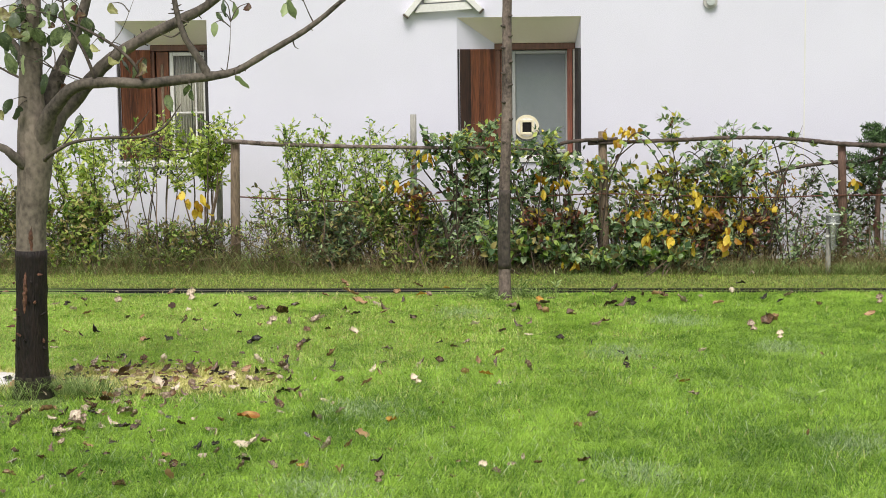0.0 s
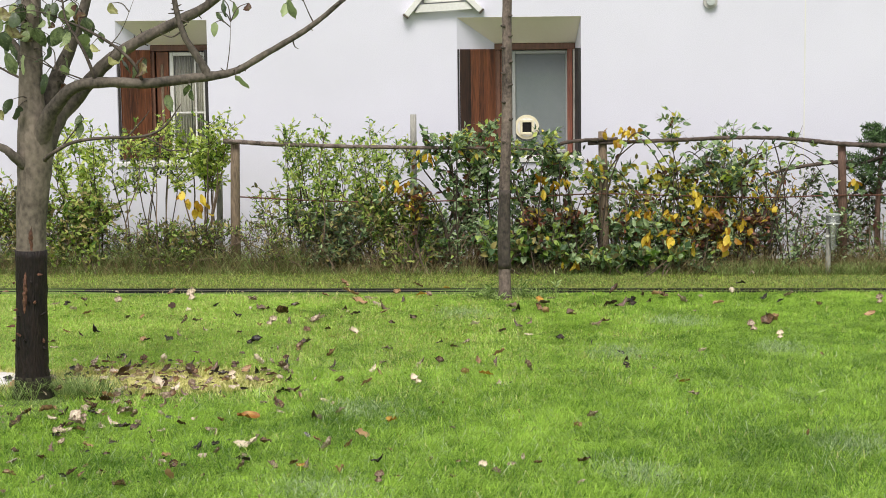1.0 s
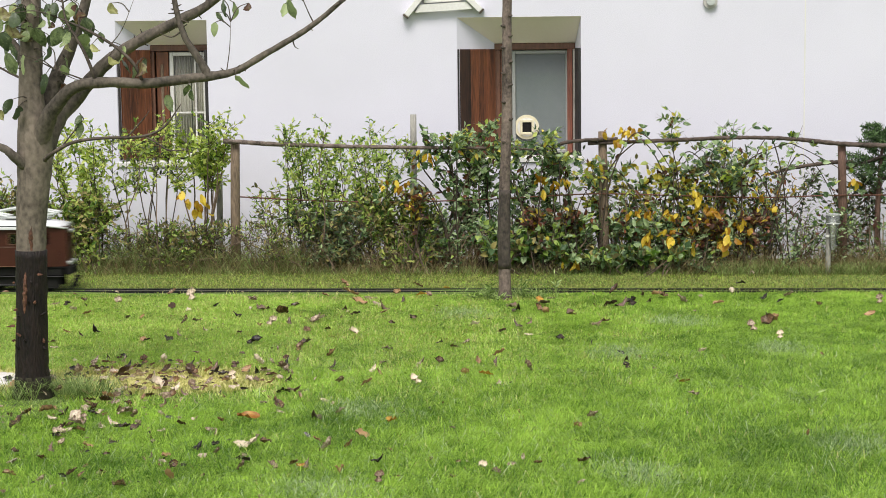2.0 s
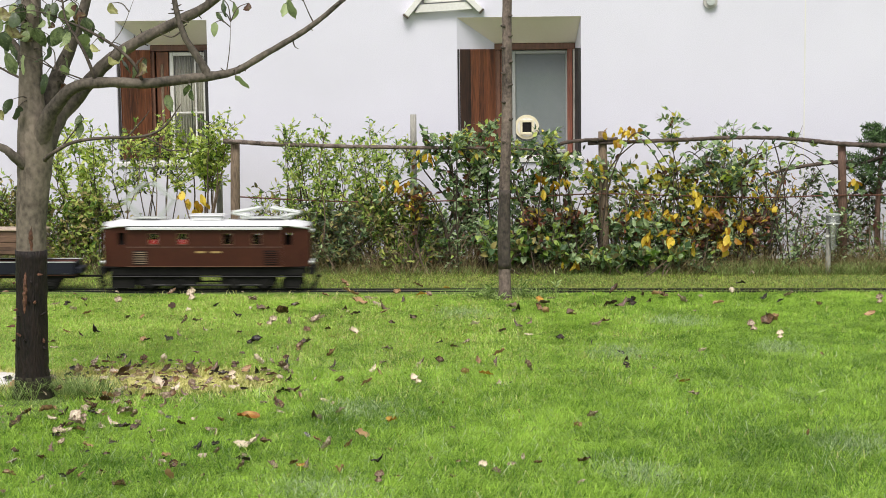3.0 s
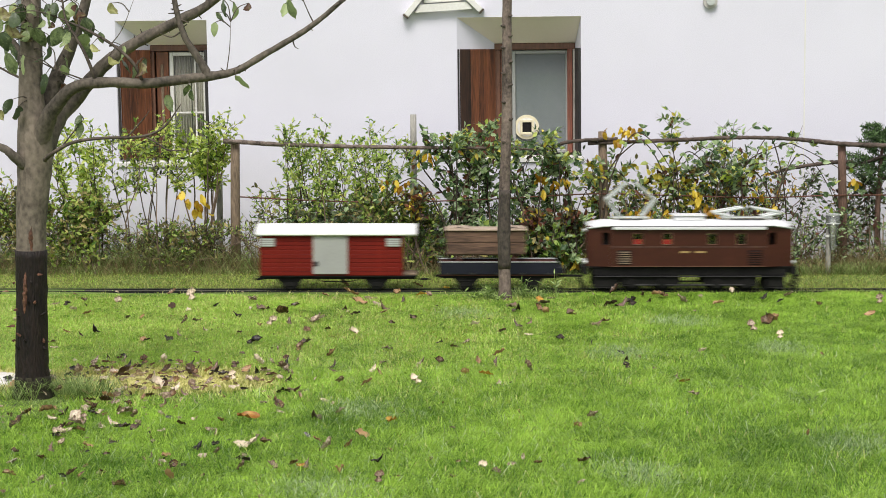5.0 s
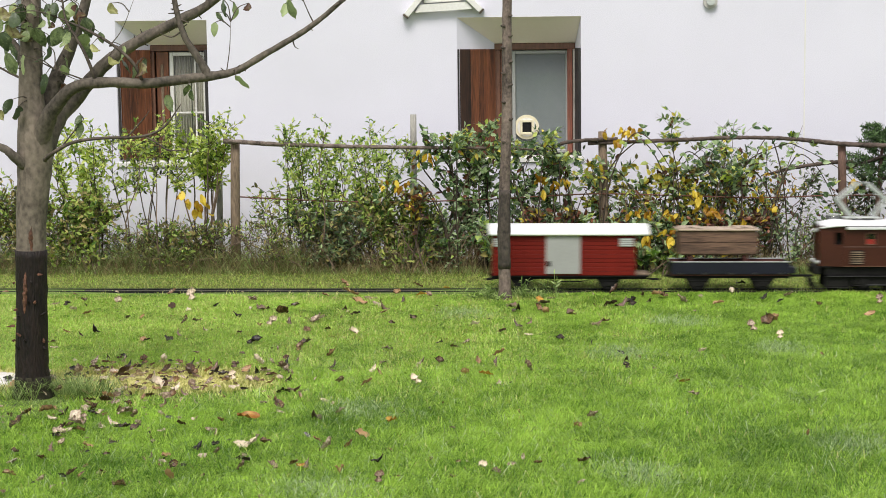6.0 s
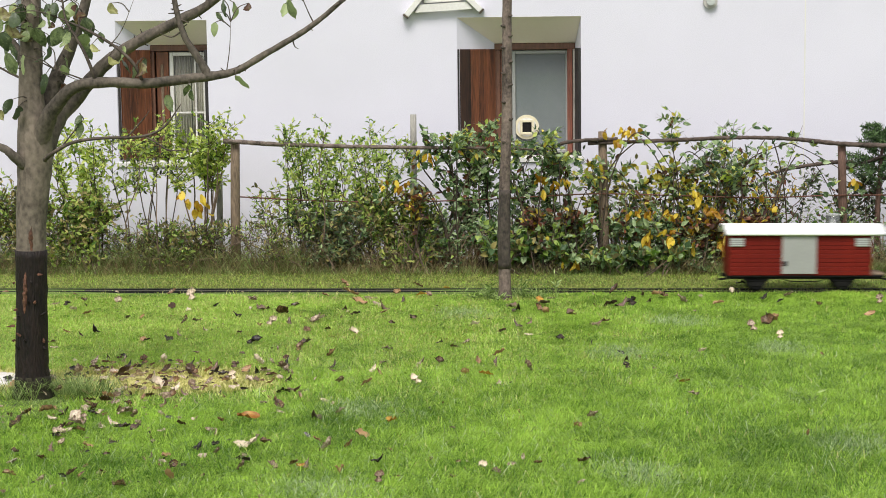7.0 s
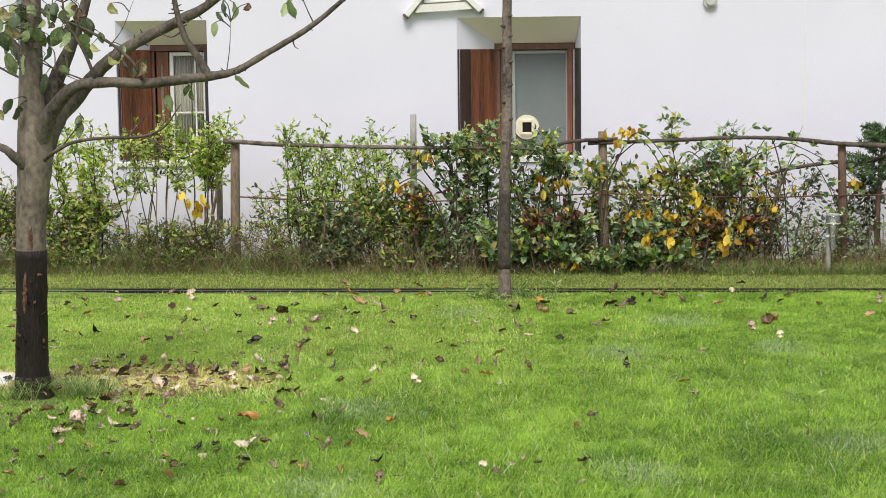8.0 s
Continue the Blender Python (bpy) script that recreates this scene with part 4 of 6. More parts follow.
def stem_paths(rng, x, y, w, d, h, n, base=0.25, droop=0.0):
    out = []
    for _ in range(n):
        bx, by = x + rng.uniform(-w, w) * base * 0.5, y + rng.uniform(-d, d) * base
        tx, ty, tz = x + rng.uniform(-0.5, 0.5) * w, y + rng.uniform(-0.5, 0.5) * d, h * rng.uniform(0.72, 1.0)
        g = gz(bx)
        p = [(bx, by, g - 0.01)]
        for k in (0.35, 0.7):
            p.append((bx + (tx - bx) * k + rng.uniform(-0.06, 0.06), by + (ty - by) * k + rng.uniform(-0.05, 0.05), g + (tz - g) * (k + droop * k * (1 - k) * 2)))
        p.append((tx, ty, tz))
        out.append(p)
    return out


def shrub(name, label, x, w, h, mixes, y=13.3, d=0.4, n=12, twigs=16, per_twig=9, leaf=0.05, width=0.48, low=0.08, seed=1, stem=0.0042, rise=0.7, reach=0.16, droop=0.0, bark=None, compound=False, base=0.7):
    """Stems, side twigs and leaves along them; mixes: (material, share, part label)."""
    rng = np.random.default_rng(seed)
    t = empty(name, pose(0, 0, 0), label, "shrub", "shrubs along the fence")
    wood = bmesh.new()
    at, way = [], []
    for path in stem_paths(rng, x, y, w, d, h, n, base, droop):
        pts, _ = smooth_path(path, [0] * 4, 6)
        tube(wood, path, [stem * 1.6, stem * 1.2, stem * 0.9, stem * 0.4], 5, 3)
        for _ in range(twigs):
            f = low + (1 - low) * rng.uniform() ** 0.85
            i = min(int(f * (len(pts) - 1)), len(pts) - 2)
            p = pts[i].lerp(pts[i + 1], f * (len(pts) - 1) - i)
            a = rng.uniform(0, 2 * math.pi)
            dirn = Vector((math.cos(a), 0.8 * math.sin(a), rise * rng.uniform(0.3, 1.4))).normalized()
            ln = reach * rng.uniform(0.4, 1.3)
            e = p + dirn * ln
            tube(wood, [p, p + dirn * ln * 0.5 + Vector((0, 0, 0.01)), e], [stem * 0.45, stem * 0.35, stem * 0.2], 3, 1)
            for k in range(per_twig):
                q = p + dirn * ln * (k + 0.6) / per_twig
                if compound and k % 3:
                    q = p + dirn * ln * (k - k % 3 + 0.6) / per_twig
                s = Vector(rng.normal(size=3)) * 0.8
                at.append(q)
                way.append(dirn * 0.7 + s)
    part("branchwork", wood, bark or M_STEM, t)["kind"] = "stuff"
    at, way = np.array(at), np.array(way)
    pick = rng.uniform(size=len(at))
    lo = 0.0
    for m, share, lab in mixes:
        sel = (pick >= lo) & (pick < lo + share)
        lo += share
        if sel.any():
            ob = leaves("foliage", at[sel], way[sel], leaf * rng.uniform(0.55, 1.25, sel.sum()), width, m, t, rng, lab)
            ob["kind"] = "stuff"
    return t


PRIVET = [(M_PRIVET, 0.72, "fresh green leaves"), (M_PRIVET_LIME, 0.28, "lime green leaves")]
LIME = [(M_PRIVET_LIME, 0.6, "lime green leaves"), (M_PRIVET, 0.4, "fresh green leaves")]
MIXED = [(M_PRIVET, 0.5, "green leaves"), (M_OLIVE, 0.28, "olive fading leaves"), (M_PRIVET_LIME, 0.12, "lime leaves"), (M_DARK_LEAF, 0.1, "dark leaves")]
DULL = [(M_OLIVE, 0.45, "olive fading leaves"), (M_DARK_LEAF, 0.15, "dark leaves"), (M_PRIVET, 0.4, "green leaves")]
BRAMBLE = [(M_BRAMBLE, 0.74, "dull green bramble leaves"), (M_PRIVET, 0.12, "fresh green leaves"), (M_DARK_LEAF, 0.08, "dark leaves"), (M_RED_LEAF, 0.06, "russet leaves")]
AUTUMN = [(M_BRAMBLE, 0.36, "dull green bramble leaves"), (M_RED_LEAF, 0.1, "russet leaves"), (M_OLIVE, 0.1, "olive fading leaves"), (M_PRIVET_LIME, 0.2, "lime leaves"), (M_YELLOW, 0.24, "yellow leaves")]
BARE = [(M_DARK_LEAF, 0.55, "dark withered leaves"), (M_BRAMBLE, 0.25, "dull green leaves"), (M_RED_LEAF, 0.12, "russet leaves"), (M_OLIVE, 0.08, "olive leaves")]

SHRUBS = []


def make_shrubs():
    add = SHRUBS.append
    add(shrub("garden_shrub", "low yellowing shrub by the fence", -3.5, 0.6, 0.78, DULL, n=12, seed=11, twigs=20))
    add(shrub("garden_shrub", "low yellowing shrub by the fence", -4.3, 0.8, 0.8, DULL, n=12, seed=12, twigs=20))
    add(shrub("privet_bush", "green privet bush with upright shoots", -2.98, 0.55, 1.24, LIME, n=12, seed=13, twigs=17, rise=1.1, low=0.3))
    add(shrub("garden_shrub", "low dense olive shrub under the privet", -3.0, 0.7, 0.62, MIXED, n=14, seed=14, twigs=22, low=0.1, y=13.2))
    add(shrub("garden_shrub", "thin open shrub with sparse small leaves", -2.42, 0.55, 1.26, [(M_PRIVET_LIME, 0.5, "lime leaves"), (M_PRIVET, 0.3, "green leaves"), (M_DARK_LEAF, 0.2, "dark leaves")], n=11, seed=15, twigs=17, per_twig=7, leaf=0.045, low=0.5))
    add(shrub("garden_shrub", "low withered shrub at the fence foot", -2.25, 0.9, 0.42, DULL, n=16, seed=16, twigs=14, per_twig=5, low=0.05, y=13.15))
    add(shrub("privet_bush", "bushy bright green crown on bare thin stems", -1.92, 0.5, 1.22, LIME, n=10, seed=17, twigs=20, low=0.66, rise=0.8, stem=0.006, base=0.3))
    add(shrub("garden_shrub", "dark sparse shrub behind the fence", -1.35, 0.4, 0.66, MIXED, n=8, seed=18, twigs=13, per_twig=5, y=13.4))
    add(shrub("privet_bush", "dense green privet bush with upright shoots", -1.02, 0.58, 1.22, PRIVET, n=17, seed=19, twigs=18, rise=1.1, low=0.2, leaf=0.041, per_twig=10))
    add(shrub("privet_bush", "green privet bush with thin upright shoots", -0.52, 0.5, 1.18, PRIVET, n=12, seed=20, twigs=16, rise=1.1, low=0.2, leaf=0.041, per_twig=10))
    add(shrub("garden_shrub", "low dark shrub at the foot of the hedge", -0.95, 0.9, 0.55, [(M_DARK_LEAF, 0.5, "dark leaves"), (M_BRAMBLE, 0.35, "dull green leaves"), (M_OLIVE, 0.15, "olive leaves")], n=16, seed=21, twigs=20, low=0.05, y=13.2))
    add(shrub("garden_shrub", "low mixed shrub at the foot of the hedge", -0.3, 0.8, 0.62, MIXED, n=15, seed=22, twigs=20, low=0.05, y=13.22))
    add(shrub("bramble_bush", "dark green bramble bush leaning on the fence", 0.18, 0.85, 1.2, BRAMBLE, n=12, seed=23, twigs=12, per_twig=10, leaf=0.058, width=0.66, low=0.1, reach=0.2, compound=True, stem=0.007, droop=0.15))
    add(shrub("bramble_bush", "green bramble bush with russet leaves", 0.78, 0.7, 1.08, BRAMBLE, n=10, seed=24, twigs=11, per_twig=10, leaf=0.058, width=0.66, low=0.1, reach=0.2, compound=True, droop=0.2))
    add(shrub("bramble_bush", "low fresh green bramble at the fence foot", 0.75, 0.9, 0.4, [(M_PRIVET, 0.5, "fresh green leaves"), (M_BRAMBLE, 0.5, "dull green leaves")], n=10, seed=25, twigs=10, per_twig=7, leaf=0.066, width=0.6, low=0.05, y=13.12))
    add(shrub("bramble_bush", "autumn bramble bush with yellow and russet leaves", 1.5, 0.9, 0.8, AUTUMN, n=10, seed=26, twigs=10, per_twig=10, leaf=0.058, width=0.66, low=0.1, reach=0.22, compound=True, droop=0.25))
    add(shrub("bramble_bush", "autumn bramble bush with yellow and russet leaves", 2.15, 0.8, 0.84, AUTUMN, n=12, seed=27, twigs=10, per_twig=10, leaf=0.058, width=0.66, low=0.08, reach=0.22, compound=True, droop=0.3))
    add(shrub("bramble_bush", "arching bramble canes with dull leaves", 1.75, 1.5, 1.06, [(M_BRAMBLE, 0.9, "dull green leaves"), (M_OLIVE, 0.1, "olive leaves")], n=9, seed=28, twigs=9, per_twig=6, leaf=0.07, width=0.5, low=0.45, reach=0.18, compound=True, droop=0.5))
    add(shrub("garden_shrub", "open shrub with dark withered leaves", 2.75, 0.75, 0.86, BARE, n=11, seed=29, twigs=13, per_twig=5, leaf=0.055, width=0.5, low=0.1, y=13.45))
    add(shrub("garden_shrub", "thin upright shoots above the fence", 2.6, 0.7, 1.2, [(M_BRAMBLE, 1.0, "dull green leaves")], n=7, seed=30, twigs=9, per_twig=4, leaf=0.045, width=0.4, low=0.55, reach=0.08, y=13.4))
    add(shrub("garden_shrub", "open shrub with dark withered leaves", 3.4, 0.7, 0.75, BARE, n=12, seed=31, twigs=11, per_twig=5, leaf=0.055, width=0.5, low=0.15, y=13.5))
    add(shrub("bramble_bush", "dark bramble at the foot of the fence", 1.9, 1.4, 0.42, BRAMBLE, n=10, seed=32, twigs=11, per_twig=8, leaf=0.07, width=0.55, low=0.05, y=13.2))
    add(shrub("bramble_bush", "trailing bramble with mixed leaves", 4.2, 0.9, 0.9, BRAMBLE, n=13, seed=33, twigs=13, per_twig=7, leaf=0.07, width=0.5))

    for x, w, h, n, sd in ((0.2, 0.5, 1.22, 5, 71), (0.62, 0.5, 1.16, 4, 72), (1.0, 0.4, 1.14, 4, 73), (1.8, 0.25, 1.25, 2, 74), (2.2, 0.6, 1.0, 3, 75)):
        add(shrub("bramble_bush", "arching bramble sprays above the fence rail", x, w, h, [(M_BRAMBLE, 0.6, "dull green leaves"), (M_PRIVET_LIME, 0.25, "lime leaves"), (M_YELLOW, 0.1, "yellow leaves"), (M_RED_LEAF, 0.05, "russet leaves")], y=13.12, d=0.3, n=n, seed=sd, twigs=10, per_twig=6, leaf=0.06, width=0.52, low=0.6, reach=0.16, compound=True, droop=0.4, stem=0.0035))
    for k in range(9):
        x = -0.35 + 0.36 * k
        add(shrub("undergrowth", "dense tangled undergrowth along the fence", x, 0.6, (0.52, 0.46, 0.6)[k % 3], BRAMBLE if k < 5 else AUTUMN, y=13.38, d=0.3, n=8 if k < 4 else 6, twigs=12, per_twig=7, leaf=0.046, low=0.05, seed=110 + k, stem=0.004))
    for k in range(13):
        x = -3.7 + 0.6 * k
        mix = DULL if k < 6 else BRAMBLE
        add(shrub("undergrowth", "low tangled undergrowth at the fence foot", x, 0.75, (0.4, 0.5, 0.34, 0.46)[k % 4], mix, y=13.16, d=0.3, n=10, twigs=13, per_twig=6, leaf=0.042, width=0.3 if k < 6 else 0.48, low=0.02, seed=50 + k, stem=0.004))

    russet = [(M_RED_LEAF, 0.5, "russet withered leaves"), (M_DARK_LEAF, 0.15, "dark leaves"), (M_GOLD_BITS, 0.15, "yellow leaves"), (M_OLIVE, 0.2, "olive leaves")]
    for x, w, h, n, sd in ((0.72, 0.24, 0.5, 4, 140), (1.06, 0.2, 0.5, 3, 141), (2.05, 0.5, 0.42, 7, 142), (2.45, 0.35, 0.42, 5, 143), (-0.2, 0.3, 0.8, 2, 144)):
        add(shrub("bramble_bush", "withered russet bramble in the hedge", x, w, h, russet, y=13.1, d=0.2, n=n, seed=sd, twigs=10, per_twig=7, leaf=0.06, width=0.62, low=0.25, reach=0.13, compound=True, droop=0.3))
    for x, w, h, sd in ((0.95, 0.45, 0.2, 150), (1.75, 0.5, 0.2, 151), (1.35, 0.4, 0.16, 152), (0.5, 0.4, 0.26, 153)):
        add(shrub("bramble_bush", "low spread of broad pale green leaves", x, w, h, [(M_PRIVET, 0.25, "fresh green leaves"), (M_BRAMBLE, 0.55, "dull green leaves"), (M_OLIVE, 0.2, "olive leaves")], y=12.97, d=0.2, n=9, seed=sd, twigs=6, per_twig=5, leaf=0.068, width=0.75, low=0.4, reach=0.1, compound=True))

    rng = np.random.default_rng(90)
    tangle = bmesh.new()
    for _ in range(620):
        x, y = rng.uniform(-3.9, 3.9) if rng.uniform() < 0.55 else rng.uniform(-3.9, 0.4), rng.uniform(13.05, 13.4)
        h, w = rng.uniform(0.12, 0.5), rng.normal() * 0.22
        tube(tangle, [(x, y, gz(x) - 0.01), (x + w * 0.4, y - 0.03, h * 0.75), (x + w, y - rng.uniform(0, 0.08), h * rng.uniform(0.6, 1.0))], [0.003, 0.0025, 0.001], 3, 3)
    tagged(part("dead_stalks", tangle, M_DEAD), "tangle of dry brown stalks at the fence foot", "dry stalks", kind="stuff")


make_shrubs()


def make_canes():
    """Long bramble canes that arch over the fence, with leaves in threes along them."""
    rng = np.random.default_rng(61)
    arcs = [((2.42, 0.5), (2.45, 0.84), (2.75, 0.99), (2.9, 0.97), (3.28, 0.75), (3.4, 0.55)), ((1.3, 0.7), (1.55, 1.02), (1.68, 0.98), (1.82, 0.72), (1.92, 0.5), (1.96, 0.3))]
    for _ in range(11):
        x, up = rng.uniform(0.0, 2.9), rng.uniform(0.7, 1.08)
        run = rng.choice((-1, 1)) * rng.uniform(0.25, 0.6)
        arcs.append(((x, 0.1), (x + 0.12 * run, 0.62 * up), (x + 0.42 * run, up), (x + 0.7 * run, 0.97 * up), (x + run, 0.72 * up), (x + 1.15 * run, 0.5 * up)))
    for arc in arcs:
        y = rng.uniform(12.98, 13.2)
        t = empty("bramble_cane", pose(0, 0, 0), "long arching bramble cane with leaves in threes", "bramble", "bramble canes")
        path = [(x, y + 0.02 * k, z) for k, (x, z) in enumerate(arc)]
        if path[0][2] > 0.11:
            path = [(path[0][0] - 0.04, y, gz(path[0][0]) - 0.01)] + path
        n = len(path)
        part("cane", tube(bmesh.new(), path, [0.0065 * (1 - 0.75 * k / n) for k in range(n)], 6, 5), M_STEM, t, "", True)
        pts, _ = smooth_path(path, [0] * n, 8)
        at, way = [], []
        for q in pts[12::3]:
            a = rng.uniform(0, 2 * math.pi)
            e = q + Vector((0.05 * math.cos(a), -0.02, 0.035 * math.sin(a) + 0.02))
            for k in (-1, 0, 1):
                at.append(e)
                way.append((e - q).normalized() + Vector((0.8 * k, -0.2, -0.3 * abs(k) + rng.normal() * 0.2)))
        pick = rng.uniform(size=len(at)) < 0.75
        at, way = np.array(at), np.array(way)
        for sel, m in ((pick, M_BRAMBLE), (~pick, M_PRIVET_LIME)):
            leaves("foliage", at[sel], way[sel], rng.uniform(0.04, 0.075, sel.sum()), 0.66, m, t, rng)["kind"] = "stuff"


make_canes()


def leaf_mesh(name, length, width, curl, roll, material, seed, wavy=0.1):
    """One large leaf: pointed oval outline, rolled across and bent along, with an uneven rim."""
    rng = np.random.default_rng(seed)
    bm = bmesh.new()
    n = 6
    rows = []
    twist = rng.uniform(-0.6, 0.6)
    for i in range(n + 1):
        t = i / n
        w = width * 0.5 * (math.sin(math.pi * (0.05 + 0.95 * t)) ** 0.75 if t < 1 else 0.03) * (1.15 - 0.35 * t)
        th = roll * (0.6 + 0.8 * t) * (1 + rng.uniform(-wavy, wavy))
        bend = curl * t * 1.4
        row = []
        for q in (-1, -0.5, 0, 0.5, 1):
            a = th * q
            x = w * (math.sin(a) / th if abs(th) > 0.05 else q)
            z = w * ((1 - math.cos(a)) / th if abs(th) > 0.05 else 0) + rng.uniform(-wavy, wavy) * width * 0.13
            c, d = math.cos(twist * t), math.sin(twist * t)
            x, z = x * c - z * d, x * d + z * c
            y = length * (math.sin(bend) / (curl * 1.4) if abs(curl) > 0.05 else t)
            row.append(bm.verts.new((x, y - z * math.sin(bend) * 0.5, z + length * ((1 - math.cos(bend)) / (curl * 1.4) if abs(curl) > 0.05 else 0))))
        rows.append(row)
    for a, b in zip(rows, rows[1:]):
        for k in range(4):
            bm.faces.new((a[k], a[k + 1], b[k + 1], b[k]))
    return mesh_of(name, bm, material, True)


def make_yellow_leaves():
    """Clear yellow leaves that hang in bunches in the shrubs."""
    rng = np.random.default_rng(8)
    kinds = [leaf_mesh("yellow_leaf", 0.095, 0.054, (-0.5, 0.4, -0.9, 0.7)[k], (0.5, 0.9, 0.3, 1.2)[k], M_GOLD_LEAF, 40 + k, 0.8) for k in range(4)]
    bunches = [(6, -1.99, 0.59, 13.08, 6, 0.06, 0.06, 1.25), (6, -1.93, 0.50, 13.05, 5, 0.05, 0.05, 1.3), (9, -0.12, 0.90, 13.05, 9, 0.06, 0.04, 1.0), (11, -0.32, 0.69, 13.05, 8, 0.06, 0.03, 1.0), (11, -0.46, 0.70, 13.1, 4, 0.05, 0.03, 0.8), (13, 0.81, 0.71, 13.02, 7, 0.05, 0.04, 1.4), (13, 0.99, 0.69, 13.04, 4, 0.05, 0.04, 1.0), (15, 1.47, 1.10, 13.08, 13, 0.12, 0.03, 1.05),
               (15, 1.44, 1.02, 13.05, 3, 0.04, 0.02, 1.3), (15, 1.26, 0.82, 13.06, 5, 0.07, 0.06, 0.8), (15, 1.62, 0.46, 13.0, 10, 0.13, 0.03, 0.85), (15, 1.80, 0.41, 13.0, 7, 0.07, 0.05, 0.9), (15, 1.65, 0.27, 12.98, 5, 0.03, 0.03, 1.2), (15, 1.82, 0.26, 12.98, 4, 0.05, 0.04, 1.4), (16, 2.05, 0.59, 13.0, 6, 0.04, 0.05, 1.4), (16, 2.14, 0.46, 13.0, 8, 0.05, 0.05, 1.0),
               (16, 2.38, 0.34, 12.98, 6, 0.06, 0.03, 1.15), (16, 2.27, 0.24, 12.98, 9, 0.05, 0.07, 1.1), (16, 1.98, 0.16, 12.97, 4, 0.04, 0.03, 1.1), (18, 2.66, 0.47, 13.1, 4, 0.05, 0.02, 0.9), (18, 2.52, 0.57, 13.1, 7, 0.12, 0.06, 0.8), (18, 2.68, 0.73, 13.1, 5, 0.07, 0.03, 0.8), (20, 3.29, 0.67, 13.05, 3, 0.03, 0.03, 1.3), (18, 2.81, 0.62, 13.1, 4, 0.06, 0.04, 0.7), (16, 1.93, 0.34, 13.0, 6, 0.06, 0.09, 0.8), (14, 0.97, 0.06, 12.9, 4, 0.08, 0.03, 0.9)]
    for owner, x, z, y, n, sx, sz, big in bunches:
        for _ in range(round(n * 1.4)):
            ob = new("yellow_leaf", kinds[int(rng.integers(4))])
            ob.parent = SHRUBS[owner]
            ob.matrix_basis = pose(x + rng.normal() * sx * 0.75, y + rng.uniform(-0.06, 0.06), z + 0.03 + rng.normal() * sz * 0.75, rng.uniform(-120, -45), rng.uniform(-40, 40), rng.uniform(-70, 70)) @ Matrix.Scale(big * rng.uniform(0.5, 1.0), 4)


make_yellow_leaves()


def make_conifer():
    rng = np.random.default_rng(5)
    t = empty("young_conifer", pose(3.6, 13.35, gz(3.6)), "small dark green conifer with a bare reddish stem", "conifer")
    part("trunk", tube(bmesh.new(), [(0, 0, -0.02), (-0.02, 0, 0.4), (0.0, 0, 0.8), (0.02, 0, 1.15)], [0.026, 0.024, 0.018, 0.006], 8, 3), M_POST_RED, t, "reddish bare stem", True)
    wood, at, way = bmesh.new(), [], []
    for _ in range(60):
        z = rng.uniform(0.62, 1.16)
        a = rng.uniform(0, 2 * math.pi)
        ln = 0.06 + (1.3 - z) * rng.uniform(0.3, 0.62)
        p, e = Vector((0.0, 0, z)), Vector((math.cos(a) * ln, math.sin(a) * ln, z + ln * rng.uniform(0.1, 0.5)))
        tube(wood, [p, e], [0.004, 0.002], 4, 1)
        for k in range(130):
            f = 0.15 + 0.85 * k / 130
            at.append(p.lerp(e, f))
            way.append((e - p).normalized() * 0.8 + Vector(rng.normal(size=3)))
    part("branches", wood, M_TWIG, t)
    ob = leaves("needles", np.array(at), np.array(way), rng.uniform(0.025, 0.05, len(at)), 0.2, M_NEEDLE, t, rng)
    ob["kind"] = "stuff"


make_conifer()

# ---- trees ----
TREE = (-2.07, 8.1)


